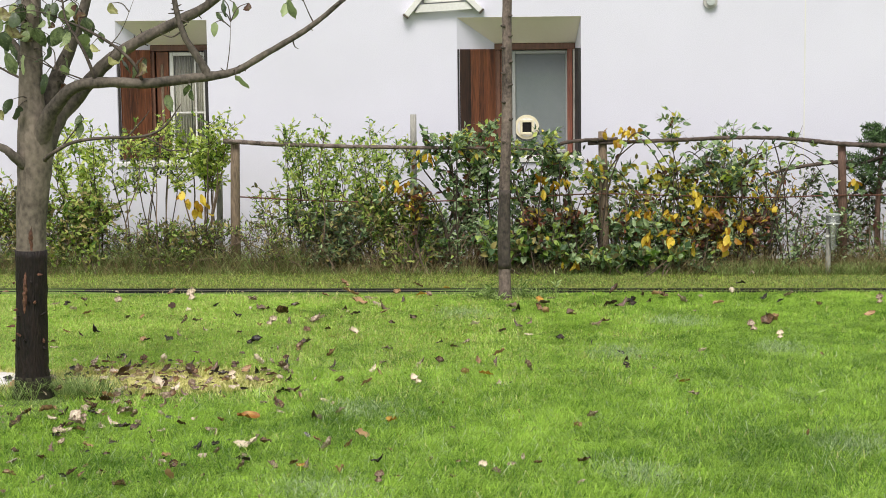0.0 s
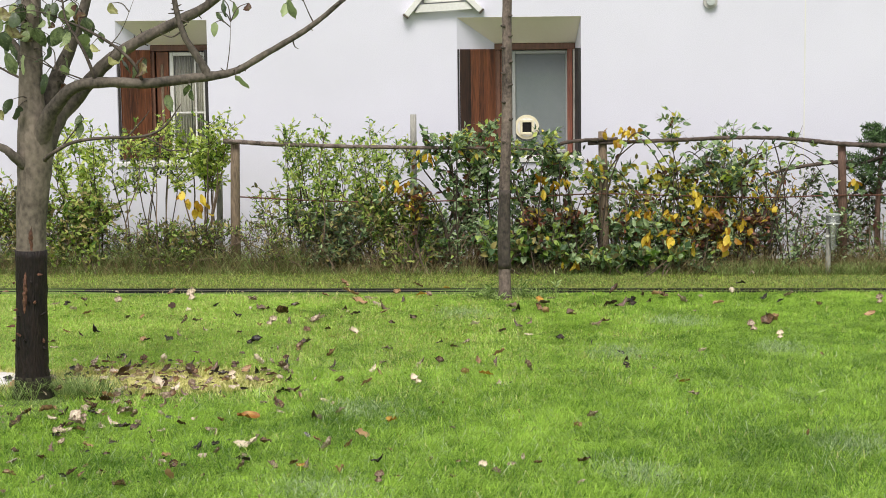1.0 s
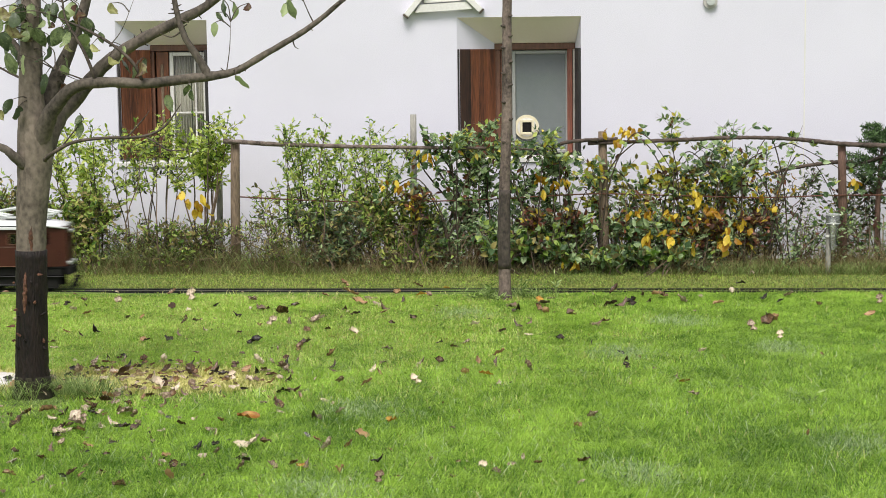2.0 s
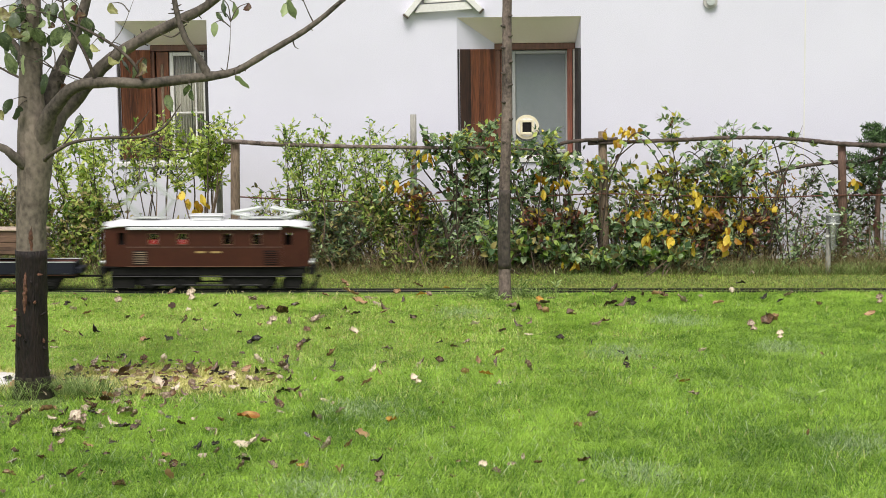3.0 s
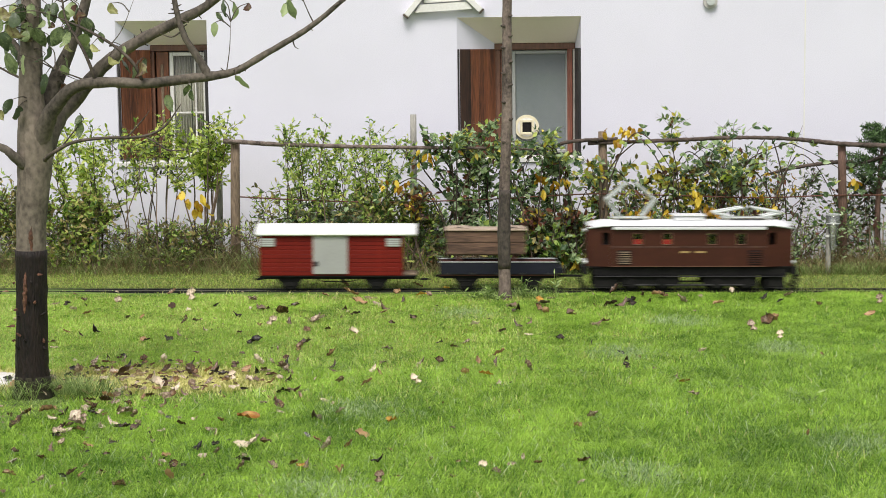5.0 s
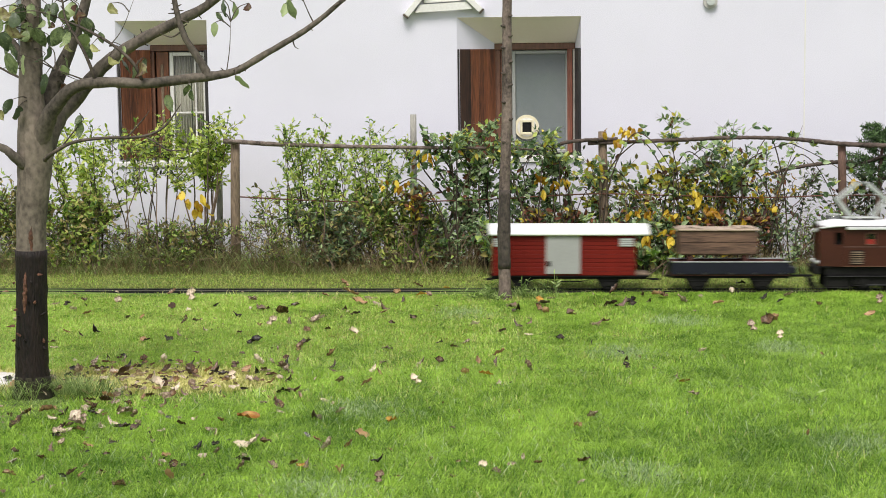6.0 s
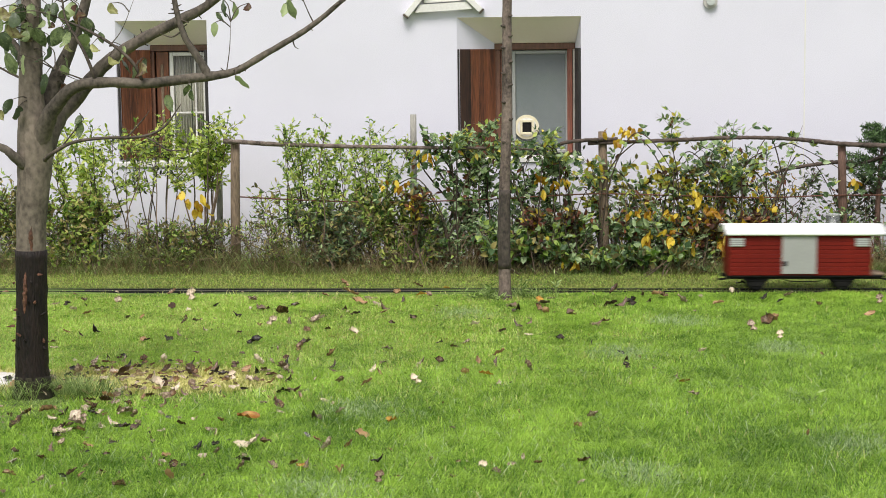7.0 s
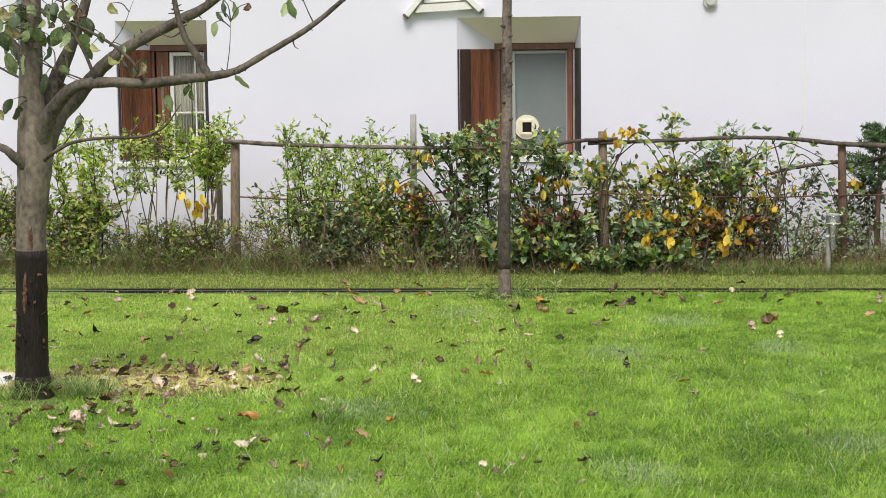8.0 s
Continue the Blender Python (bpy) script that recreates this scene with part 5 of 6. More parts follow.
def make_left_tree():
    rng, nr = random.Random(3), np.random.default_rng(3)
    t = empty("fruit_tree", pose(0, 0, 0), "grey-barked fruit tree with a dark coated trunk foot and few leaves", "tree")
    trunk = part("trunk", tube(bmesh.new(), [(-2.078, 8.1, -0.03), (-2.08, 8.1, 0.2), (-2.068, 8.1, 0.6), (-2.055, 8.1, 0.9), (-2.03, 8.1, 1.15), (-2.02, 8.1, 1.33), (-2.032, 8.1, 1.52), (-2.026, 8.12, 1.75), (-2.02, 8.13, 2.02), (-2.0, 8.15, 2.5), (-1.97, 8.15, 3.1)],
                             [0.086, 0.076, 0.072, 0.074, 0.084, 0.088, 0.062, 0.054, 0.047, 0.034, 0.012], 18, 6, 0.03, rng), M_TRUNK, t, "grey-brown bark", True)
    bm = tube(bmesh.new(), [(-2.078, 8.1, 0.05), (-2.08, 8.1, 0.2), (-2.068, 8.1, 0.5), (-2.061, 8.1, 0.765)], [0.088, 0.081, 0.078, 0.078], 22, 8, 0.035, rng)
    part("dark_coat", bm, M_TAR, trunk, "black flaking coat on the trunk foot", True)
    part("mossy_foot", tube(bmesh.new(), [(-2.078, 8.1, -0.03), (-2.08, 8.1, 0.05), (-2.08, 8.1, 0.13)], [0.118, 0.098, 0.084], 22, 5, 0.05, rng), M_MOSS, trunk, "mossy greenish bark at the ground", True)
    for p, r in (([(-2.075, 8.03, 0.66), (-2.08, 8.024, 0.6), (-2.084, 8.024, 0.52), (-2.09, 8.03, 0.44)], [0.006, 0.012, 0.01, 0.003]),
                 ([(-2.04, 8.036, 0.9), (-2.045, 8.034, 0.83), (-2.042, 8.034, 0.77)], [0.006, 0.012, 0.006])):
        part("bark_scar", tube(bmesh.new(), p, r, 7, 5, 0.35, rng), M_RAW, trunk, "torn reddish bark")
    for k in range(16):
        a = rng.uniform(math.pi * 1.0, math.pi * 2.0)
        q = Vector((-2.075 + 0.082 * math.cos(a), 8.1 + 0.082 * math.sin(a), rng.uniform(0.25, 0.68)))
        e = q + Vector((0.02 * math.cos(a) + rng.uniform(-0.02, 0.02), 0.012 * math.sin(a), rng.uniform(-0.02, 0.03)))
        part("bark_flake", tube(bmesh.new(), [q, q.lerp(e, 0.5), e], [0.006, 0.007, 0.002], 5, 2, 0.3, rng), M_RAW if k % 2 else M_TAR, trunk)
    limbs = [
        ("limb", [(-2.05, 8.1, 1.0), (-2.03, 8.1, 1.2), (-1.965, 8.05, 1.37), (-1.871, 7.98, 1.5), (-1.758, 7.94, 1.583), (-1.593, 7.94, 1.595), (-1.429, 7.94, 1.588), (-1.236, 7.95, 1.608), (-1.112, 7.95, 1.62), (-0.988, 7.96, 1.647), (-0.849, 7.97, 1.725), (-0.71, 7.98, 1.803), (-0.599, 8.0, 1.877), (-0.474, 8.0, 1.978), (-0.2, 8.0, 2.2), (0.05, 8.0, 2.5)],
         [0.045, 0.055, 0.048, 0.04, 0.033, 0.03, 0.03, 0.029, 0.027, 0.021, 0.019, 0.017, 0.015, 0.013, 0.009, 0.004]),
        ("limb", [(-1.13, 7.95, 1.615), (-1.15, 7.95, 1.665), (-1.191, 7.95, 1.73), (-1.243, 7.95, 1.825), (-1.285, 7.96, 1.988), (-1.32, 7.97, 2.3)], [0.024, 0.02, 0.018, 0.018, 0.015, 0.006]),
        ("limb", [(-2.04, 8.12, 1.0), (-2.0, 8.15, 1.24), (-1.95, 8.24, 1.41), (-1.867, 8.3, 1.5), (-1.718, 8.3, 1.668), (-1.615, 8.3, 1.746), (-1.484, 8.3, 1.821), (-1.31, 8.3, 1.904), (-1.136, 8.3, 2.001), (-0.8, 8.3, 2.3), (-0.5, 8.3, 2.8)], [0.045, 0.06, 0.054, 0.047, 0.04, 0.035, 0.034, 0.031, 0.027, 0.018, 0.006]),
        ("limb", [(-2.02, 8.15, 1.36), (-1.985, 8.22, 1.48), (-1.937, 8.25, 1.614), (-1.86, 8.26, 1.782), (-1.78, 8.28, 2.006), (-1.65, 8.3, 2.5), (-1.6, 8.3, 2.9)], [0.05, 0.046, 0.04, 0.035, 0.03, 0.018, 0.006]),
        ("limb", [(-2.06, 8.05, 1.19), (-2.12, 8.0, 1.255), (-2.168, 8.0, 1.287), (-2.4, 7.95, 1.4), (-2.7, 7.9, 1.75)], [0.03, 0.022, 0.018, 0.013, 0.005]),
        ("limb", [(-2.07, 8.15, 1.69), (-2.11, 8.2, 1.75), (-2.158, 8.2, 1.813), (-2.25, 8.2, 1.87), (-2.6, 8.2, 2.15)], [0.03, 0.025, 0.021, 0.018, 0.006]),
        ("twig", [(-1.95, 8.0, 1.22), (-1.882, 7.9, 1.261), (-1.785, 7.9, 1.309), (-1.647, 7.9, 1.327), (-1.455, 7.9, 1.333), (-1.344, 7.9, 1.378), (-1.259, 7.9, 1.486)], [0.018, 0.014, 0.012, 0.011, 0.01, 0.008, 0.003]),
        ("twig", [(-1.44, 7.9, 1.335), (-1.38, 7.9, 1.3), (-1.32, 7.9, 1.265), (-1.224, 7.9, 1.267)], [0.007, 0.006, 0.006, 0.002]),
        ("twig", [(-1.84, 7.9, 1.29), (-1.79, 7.9, 1.35), (-1.73, 7.9, 1.42)], [0.006, 0.005, 0.002]),
        ("twig", [(-1.52, 7.9, 1.335), (-1.44, 7.9, 1.42), (-1.41, 7.9, 1.46)], [0.007, 0.005, 0.002]),
        ("twig", [(-1.67, 7.93, 1.6), (-1.714, 7.9, 1.736), (-1.765, 7.9, 1.831), (-1.803, 7.9, 1.912), (-1.82, 7.9, 2.1)], [0.014, 0.011, 0.01, 0.008, 0.004]),
        ("twig", [(-1.446, 7.93, 1.6), (-1.484, 7.9, 1.687), (-1.577, 7.9, 1.774), (-1.71, 7.9, 1.852), (-1.844, 7.9, 1.912)], [0.013, 0.012, 0.011, 0.01, 0.004]),
        ("twig", [(-2.07, 8.18, 1.61), (-2.109, 8.2, 1.622), (-2.206, 8.2, 1.674), (-2.3, 8.2, 1.75)], [0.012, 0.009, 0.007, 0.003]),
        ("twig", [(-1.71, 7.95, 1.6), (-1.78, 7.92, 1.56 + 0.07), (-1.86, 7.9, 1.66)], [0.006, 0.005, 0.002]),
        ("twig", [(-1.6, 7.93, 1.77), (-1.53, 7.9, 1.85), (-1.47, 7.9, 1.99)], [0.004, 0.003, 0.0015]),
        ("twig", [(-1.04, 7.95, 1.64), (-1.02, 7.93, 1.75), (-1.01, 7.92, 1.88)], [0.004, 0.003, 0.0015]),
        ("twig", [(-0.72, 7.98, 1.8), (-0.71, 7.98, 1.76), (-0.69, 7.98, 1.745)], [0.006, 0.004, 0.002]),
        ("twig", [(-0.615, 8.0, 1.87), (-0.64, 8.0, 1.92), (-0.68, 8.0, 2.02)], [0.006, 0.004, 0.003]),
        ("twig", [(-1.25, 7.95, 1.84), (-1.3, 7.94, 1.81), (-1.36, 7.94, 1.83)], [0.007, 0.005, 0.002]),
    ]
    for name, p, r in limbs:
        part(name, tube(bmesh.new(), p, [(0.7 if name == "twig" else 1.0 if i < 3 else 0.84) * k for i, k in enumerate(r)], 12 if name == "limb" else 7, 5, 0.085, rng), M_LIMB if name == "limb" else M_TWIG, t, "", True)
    # spurs on the long limbs
    spurs = bmesh.new()
    for name, p, r in limbs[:4]:
        for k in range(15):
            i = rng.randrange(4, len(p) - 1)
            q = Vector(p[i]).lerp(Vector(p[i - 1]), rng.random())
            dirn = Vector((rng.uniform(-1, 1), rng.uniform(-0.6, 0.6), rng.uniform(-0.8, 1))).normalized()
            tube(spurs, [q, q + dirn * (r[i] + rng.uniform(0.008, 0.03) * (1.7 if k % 6 == 0 else 0.8))], [0.0055, 0.0018], 5, 1)
    part("spur", spurs, M_TWIG, t)["kind"] = "stuff"
    # large leaves: those in sight, then the crown above
    kinds = [leaf_mesh("leaf", 0.12, 0.068 + 0.012 * (k % 3), (-0.5, 0.4, -0.9)[k % 3], (0.6, 0.3, 1.0)[k % 3], M_TREE_BROWN if k % 3 == 2 else M_TREE_LEAF, 60 + k, 0.6) for k in range(8)]
    low_spots = [(-0.99, 1.62), (-0.93, 1.97), (-0.76, 1.97), (-0.73, 1.98), (-1.24, 1.55), (-2.1, 1.99), (-2.08, 1.97), (-2.04, 1.98), (-2.12, 1.92), (-2.03, 1.93), (-2.07, 1.88), (-2.1, 1.84), (-2.01, 1.89), (-1.99, 1.98), (-1.96, 1.96), (-2.02, 1.85), (-1.91, 1.95), (-1.89, 1.89), (-2.12, 1.79), (-2.06, 1.79), (-1.85, 1.98), (-1.82, 1.86), (-1.94, 1.83), (-1.98, 1.93), (-2.05, 1.85), (-1.94, 1.9), (-1.89, 1.98), (-1.84, 1.95), (-1.8, 1.99), (-1.83, 1.79), (-1.75, 1.8), (-2.12, 1.86), (-2.1, 1.96), (-2.0, 1.73), (-1.87, 1.87), (-1.79, 1.94), (-1.72, 1.97), (-1.22, 1.58), (-1.55, 1.77), (-1.35, 1.53)]
    high_spots = [(-2.09, 1.92), (-2.01, 1.81), (-2.08, 1.74), (-1.93, 1.98), (-1.88, 1.94), (-1.97, 1.86), (-1.86, 1.83), (-1.81, 1.9), (-1.9, 1.78), (-1.78, 1.84), (-1.93, 1.74), (-2.06, 1.94), (-2.02, 1.96), (-1.86, 1.72), (-1.92, 1.64), (-1.81, 1.61), (-1.85, 1.68), (-1.88, 1.59), (-1.76, 1.97), (-1.73, 1.91), (-1.71, 1.83), (-1.68, 1.84), (-1.67, 1.78), (-1.6, 1.72), (-1.57, 1.73), (-1.45, 1.69), (-1.48, 1.68), (-1.44, 1.71), (-2.08, 1.52), (-2.12, 1.47), (-2.06, 1.48), (-2.04, 1.44), (-2.14, 1.66), (-1.75, 1.41), (-1.74, 1.44), (-1.61, 1.98), (-1.1, 1.93), (-1.1, 1.88), (-1.05, 1.99), (-1.02, 1.98)]
    wood = [q for name, p, r in limbs for q in smooth_path(p, r, 5)[0]] + [Vector((-2.03, 8.1, 1.2 + 0.05 * k)) for k in range(20)]
    stalks = bmesh.new()
    for x, z in high_spots + low_spots:
        q = Vector((x, 7.95 + rng.uniform(-0.12, 0.2), z))
        near = min(wood, key=lambda w: (w - q).length + 0.4 * max(0.0, w.z - q.z - 0.02))
        tube(stalks, [near, near.lerp(q, 0.5) + Vector((rng.uniform(-0.015, 0.015), 0, 0.02)), q], [0.0035, 0.0028, 0.0016], 5, 3)
        ob = new("leaf", kinds[rng.randrange(8)])
        ob.parent = t
        ob.matrix_basis = pose(q.x, q.y, q.z, rng.uniform(-130, -60), rng.uniform(-35, 35), rng.uniform(-80, 80)) @ Matrix.Scale(rng.uniform(0.45, 0.95), 4)
    part("leaf_twig", stalks, M_TWIG, t)["kind"] = "stuff"
    tips = [(-2.0, 8.15, 2.6), (-1.6, 8.3, 2.6), (-0.6, 8.3, 2.6), (0.0, 8.0, 2.4), (-1.3, 8.0, 2.3), (-2.6, 8.1, 2.0), (-2.2, 8.1, 2.4)]
    at, way = [], []
    crown = bmesh.new()
    for c in tips:
        for _ in range(4):
            e = Vector(c) + Vector((nr.normal() * 0.22, nr.normal() * 0.3, abs(nr.normal()) * 0.25))
            tube(crown, [c, e], [0.006, 0.002], 4, 1)
            for k in range(4):
                at.append(Vector(c).lerp(e, 0.4 + 0.15 * k))
                way.append(Vector((nr.normal() * 0.5, nr.normal() * 0.5, -0.8)))
    part("crown_twigs", crown, M_TWIG, t)["kind"] = "stuff"
    leaves("crown", np.array(at), np.array(way), nr.uniform(0.06, 0.12, len(at)), 0.55, M_TREE_LEAF, t, nr)["kind"] = "stuff"


make_left_tree()


def make_mid_tree():
    rng, nr = random.Random(6), np.random.default_rng(6)
    t = empty("young_tree", pose(0, 0, 0), "slender young tree with grey ringed bark beside the track", "tree")
    path = [(0.44, 11.5, -0.03), (0.438, 11.5, 0.06), (0.436, 11.5, 0.2), (0.434, 11.5, 0.52), (0.446, 11.5, 0.926), (0.462, 11.5, 1.324), (0.466, 11.5, 1.719), (0.47, 11.5, 2.111), (0.5, 11.5, 2.8), (0.52, 11.5, 3.6)]
    rad = [0.058, 0.047, 0.043, 0.041, 0.038, 0.036, 0.035, 0.033, 0.022, 0.008]
    trunk = part("trunk", tube(bmesh.new(), path, rad, 16, 8, 0.04, rng), M_BARK_MID, t, "grey-brown bark with dark ring marks", True)
    part("dark_coat", tube(bmesh.new(), [(0.436, 11.5, 0.22), (0.434, 11.5, 0.52), (0.441, 11.5, 0.78)], [0.0455, 0.0465, 0.0415], 16, 7, 0.06, rng), surface("thin_dark_coat", (0.006, 0.005, 0.004), (0.1, 0.078, 0.062), 16, 0.8, 0.9, 60, stretch=(1, 1, 0.6), depth=0.008), trunk, "dark patchy coat", True)
    for z, s in ((1.12, -1), (1.28, 1), (1.4, -1), (1.52, 1), (1.6, -1), (1.68, 1), (1.78, -1), (1.86, 1), (1.93, -1), (2.0, 1)):
        x = 0.463 + s * 0.022
        bm = bmesh.new()
        tube(bm, [(x - s * 0.012, 11.472, z - 0.004), (x + s * 0.008, 11.466, z), (x + s * 0.019, 11.464, z + 0.006)], [0.008, 0.011, 0.004], 8, 3)
        part("bud_scar", bm, M_TWIG, trunk)
    at, way = [], []
    for k in range(9):
        z = 2.35 + 0.14 * k
        a = k * 2.4
        e = Vector((0.5 + math.cos(a) * 0.5, 11.5 + math.sin(a) * 0.5, z + 0.45))
        part("limb", tube(bmesh.new(), [(0.49, 11.5, z), Vector((0.49, 11.5, z)).lerp(e, 0.5) + Vector((0, 0, -0.04)), e], [0.016, 0.011, 0.004], 8, 4), M_BARK_MID, t, "", True)
        for j in range(6):
            at.append(Vector((0.49, 11.5, z)).lerp(e, 0.3 + 0.11 * j))
            way.append(Vector((nr.normal(), nr.normal(), -0.4)))
    leaves("crown", np.array(at), np.array(way), nr.uniform(0.05, 0.1, len(at)), 0.5, M_TREE_LEAF, t, nr)["kind"] = "stuff"


make_mid_tree()

# ---- lawn blades and tufts ----


def blades(name, at, height, width, lean, material, rng, parent=None, comb=None):
    """Bent, tapering blades standing at (n, 3)."""
    n = len(at)
    a = rng.uniform(0, 2 * math.pi, n)
    side = np.stack([np.cos(a), np.sin(a), np.zeros(n)], 1)
    b = rng.uniform(0, 2 * math.pi, n) if comb is None else comb + rng.normal(0, 1.0, n)
    tilt = np.stack([np.cos(b), np.sin(b), np.zeros(n)], 1) * (lean * rng.uniform(0.35, 1.0, n))[:, None]
    H, W = height[:, None], width[:, None] * 0.5
    up = np.array([0, 0, 1.0])
    mid = at + up * H * 0.6 + tilt * H * 0.35
    tip = at + up * H * (1 - 0.3 * lean) + tilt * H
    v = np.stack([at - side * W, at + side * W, mid - side * W * 0.85, mid + side * W * 0.85, tip], 1).reshape(-1, 3)
    t = np.array([[0, 1, 3], [0, 3, 2], [2, 3, 4]])
    f = (t[None] + (np.arange(n) * 5)[:, None, None]).reshape(-1, 3)
    return raw_mesh(name, v, f, material, parent)


def patch(x, y):
    """How far a spot lies in the worn, yellowed strip beside the tree (1 in its middle)."""
    d = ((x + 1.6) / 0.74) ** 2 + ((y - 8.5) / 0.36) ** 2
    e = ((x + 2.5) / 0.35) ** 2 + ((y - 8.45) / 0.32) ** 2
    return np.maximum(np.clip(1.3 - d, 0, 1), np.clip(1.3 - e, 0, 1))


def trodden(x, y):
    """True on the bare foot of the tree, where the sward stays low."""
    return ((x + 2.06) / 0.2) ** 2 + ((y - 7.8) / 0.34) ** 2 < 1


def lawn_points(rng, n, y0, y1):
    y = np.sqrt(rng.uniform(y0 * y0, y1 * y1, n))
    x = rng.uniform(-1, 1, n) * (0.29 * y + 0.25)
    return x, y


def make_lawn():
    rng = np.random.default_rng(2)
    x, y = lawn_points(rng, 480000, 5.7, 11.87)
    keep = rng.uniform(size=len(x)) > 0.6 * patch(x, y)
    keep &= (y < 11.79) | ((x > 0.2) & (y < 11.84))
    x, y = x[keep], y[keep]
    clump = np.array([noise.noise((a * 4.0, b * 4.0, 1.0)) + 0.5 * noise.noise((a * 13.0, b * 13.0, 5.0)) for a, b in zip(x, y)])
    comb = np.array([5.0 * noise.noise((a * 2.2, b * 2.2, 9.0)) for a, b in zip(x, y)])
    z = -0.012 * x - 0.008
    hollow = np.array([noise.noise((a * 2.2, b * 1.7, 17.0)) for a, b in zip(x, y)])
    h = (0.047 + (0.03 * clump + 0.034 * hollow) * np.clip(0.8 + 0.25 * x, 0.35, 1) + rng.normal(0, 0.009, len(x))).clip(0.013, 0.12)
    h *= 1 - np.clip((y - 11.5) / 0.3, 0, 1) * (0.72 - 0.42 * np.clip((x - 0.4) / 1.6, 0, 1))
    # shorter in and before the worn strip, and worn down at the foot of the tree
    h *= 1 - 0.7 * np.clip(patch(x, y + 0.2) + patch(x, y + 0.4) + patch(x, y), 0, 1)
    h *= np.where(trodden(x, y), 0.3, 1.0)
    h *= np.where(((x - 0.44) / 0.12) ** 2 + ((y - 11.36) / 0.16) ** 2 < 1, 0.3, 1.0)
    g = blades("grass", np.stack([x, y, z], 1), h, rng.uniform(0.0019, 0.0044, len(x)), 1.75, M_GRASS, rng, None, comb)
    tagged(g, "short dense bright green lawn grass", "grass", kind="stuff")
    # long arching blades; the pale share carries whitish sheen in its colour
    x, y = lawn_points(rng, 52000, 5.7, 11.4)
    fade = np.clip((11.6 - y) / 3, 0.5, 1)
    off = (patch(x, y) + patch(x, y + 0.3) < 0.2) & ~trodden(x, y)
    x, y, fade = x[off], y[off], fade[off]
    pale = rng.uniform(size=len(x)) < 0.13
    h = rng.uniform(0.06, 0.105, len(x)) * fade
    for sel, m, lab in ((pale, M_SHEEN_GRASS, "long arching blades painted pale for sheen"), (~pale, M_GRASS, "long green arching blades in the lawn")):
        g = blades("grass", np.stack([x, y, -0.012 * x - 0.006], 1)[sel], h[sel], rng.uniform(0.0018, 0.0036, sel.sum()), 1.9, m, rng)
        tagged(g, lab, "grass", kind="stuff")
    # thinner lawn outside the middle of the garden
    n = 70000
    x, y = rng.uniform(-9, 9, n), rng.uniform(0.5, 13.2, n)
    keep = (np.abs(x) > 0.29 * y + 0.25) | (y < 5.7)
    keep &= np.abs(y - TRACK_Y) > 0.1
    x, y = x[keep], y[keep]
    g = blades("grass", np.stack([x, y, -0.012 * x - 0.008], 1), rng.uniform(0.03, 0.06, len(x)), rng.uniform(0.004, 0.008, len(x)), 1.1, M_GRASS, rng)
    tagged(g, "green lawn grass round the garden", "grass", kind="stuff")
    # pale dry blades among the green
    x, y = lawn_points(rng, 5000, 5.7, 11.8)
    g = blades("grass", np.stack([x, y, -0.012 * x - 0.005], 1), rng.uniform(0.03, 0.065, len(x)), rng.uniform(0.0025, 0.005, len(x)), 1.2, M_STRAW, rng)
    tagged(g, "scattered pale dry blades in the lawn", "grass", kind="stuff")
    n = 40000
    x, y = rng.uniform(-3.4, 1.4, n), rng.uniform(7.8, 11.75, n)
    keep = rng.uniform(size=n) < np.clip(0.7 - 0.4 * x, 0, 1) * np.clip((y - 7.6) / 1.2, 0, 1)
    keep &= ~trodden(x, y) & (y < 11.55) & (patch(x, y + 0.12) < 0.7)
    x, y = x[keep], y[keep]
    g = blades("grass", np.stack([x, y, -0.012 * x - 0.005], 1), rng.uniform(0.042, 0.068, len(x)), rng.uniform(0.0025, 0.0045, len(x)), 1.4, M_STRAW, rng)
    tagged(g, "yellowing blades in the lawn near the tree", "grass", kind="stuff")
    # lime blades mixed in to brighten the shaded lawn by colour
    n = 80000
    x, y = rng.uniform(-3.4, 2.4, n), rng.uniform(7.5, 11.4, n)
    keep = rng.uniform(size=n) < np.clip(0.55 - 0.28 * x, 0.05, 1) * np.clip((y - 7.5) / 1.0, 0, 1)
    keep &= ~trodden(x, y) & (patch(x, y) + patch(x, y + 0.18) < 0.3)
    x, y = x[keep], y[keep]
    g = blades("grass", np.stack([x, y, -0.012 * x - 0.005], 1), rng.uniform(0.05, 0.075, len(x)), rng.uniform(0.002, 0.004, len(x)), 1.6, M_LIFT_GRASS, rng)
    tagged(g, "pale lime blades that lift the shaded lawn near the tree", "grass", kind="stuff")
    # strip beyond the track
    n = 75000
    y = rng.uniform(11.87, 13.35, n)
    x = rng.uniform(-1, 1, n) * (0.29 * y + 0.25)
    keep = np.abs(np.abs(y - TRACK_Y) - GAUGE / 2) > 0.012
    keep &= (y > TRACK_Y + 0.1) | (rng.uniform(size=n) < 0.05 + 0.4 * np.clip(x, 0, 1))
    x, y = x[keep], y[keep]
    h = rng.uniform(0.015, 0.038, len(x)) + 0.05 * np.clip(y - 12.9, 0, 1)
    near = (y < TRACK_Y + 0.1)
    h[near] *= 0.6 + 0.2 * np.clip(x[near] - 0.2, 0, 1)
    half = rng.uniform(size=len(x)) < 0.2
    z = -0.012 * x - 0.008
    for sel, m, nm in ((half, M_GRASS, "green"), (~half, M_STRIP, "yellowing")):
        g = blades("grass", np.stack([x, y, z], 1)[sel], h[sel], rng.uniform(0.0025, 0.005, sel.sum()), 1.8, m, rng)
        tagged(g, f"short {nm} grass between the track and the fence", "grass", kind="stuff")
    # worn strip
    n = 60000
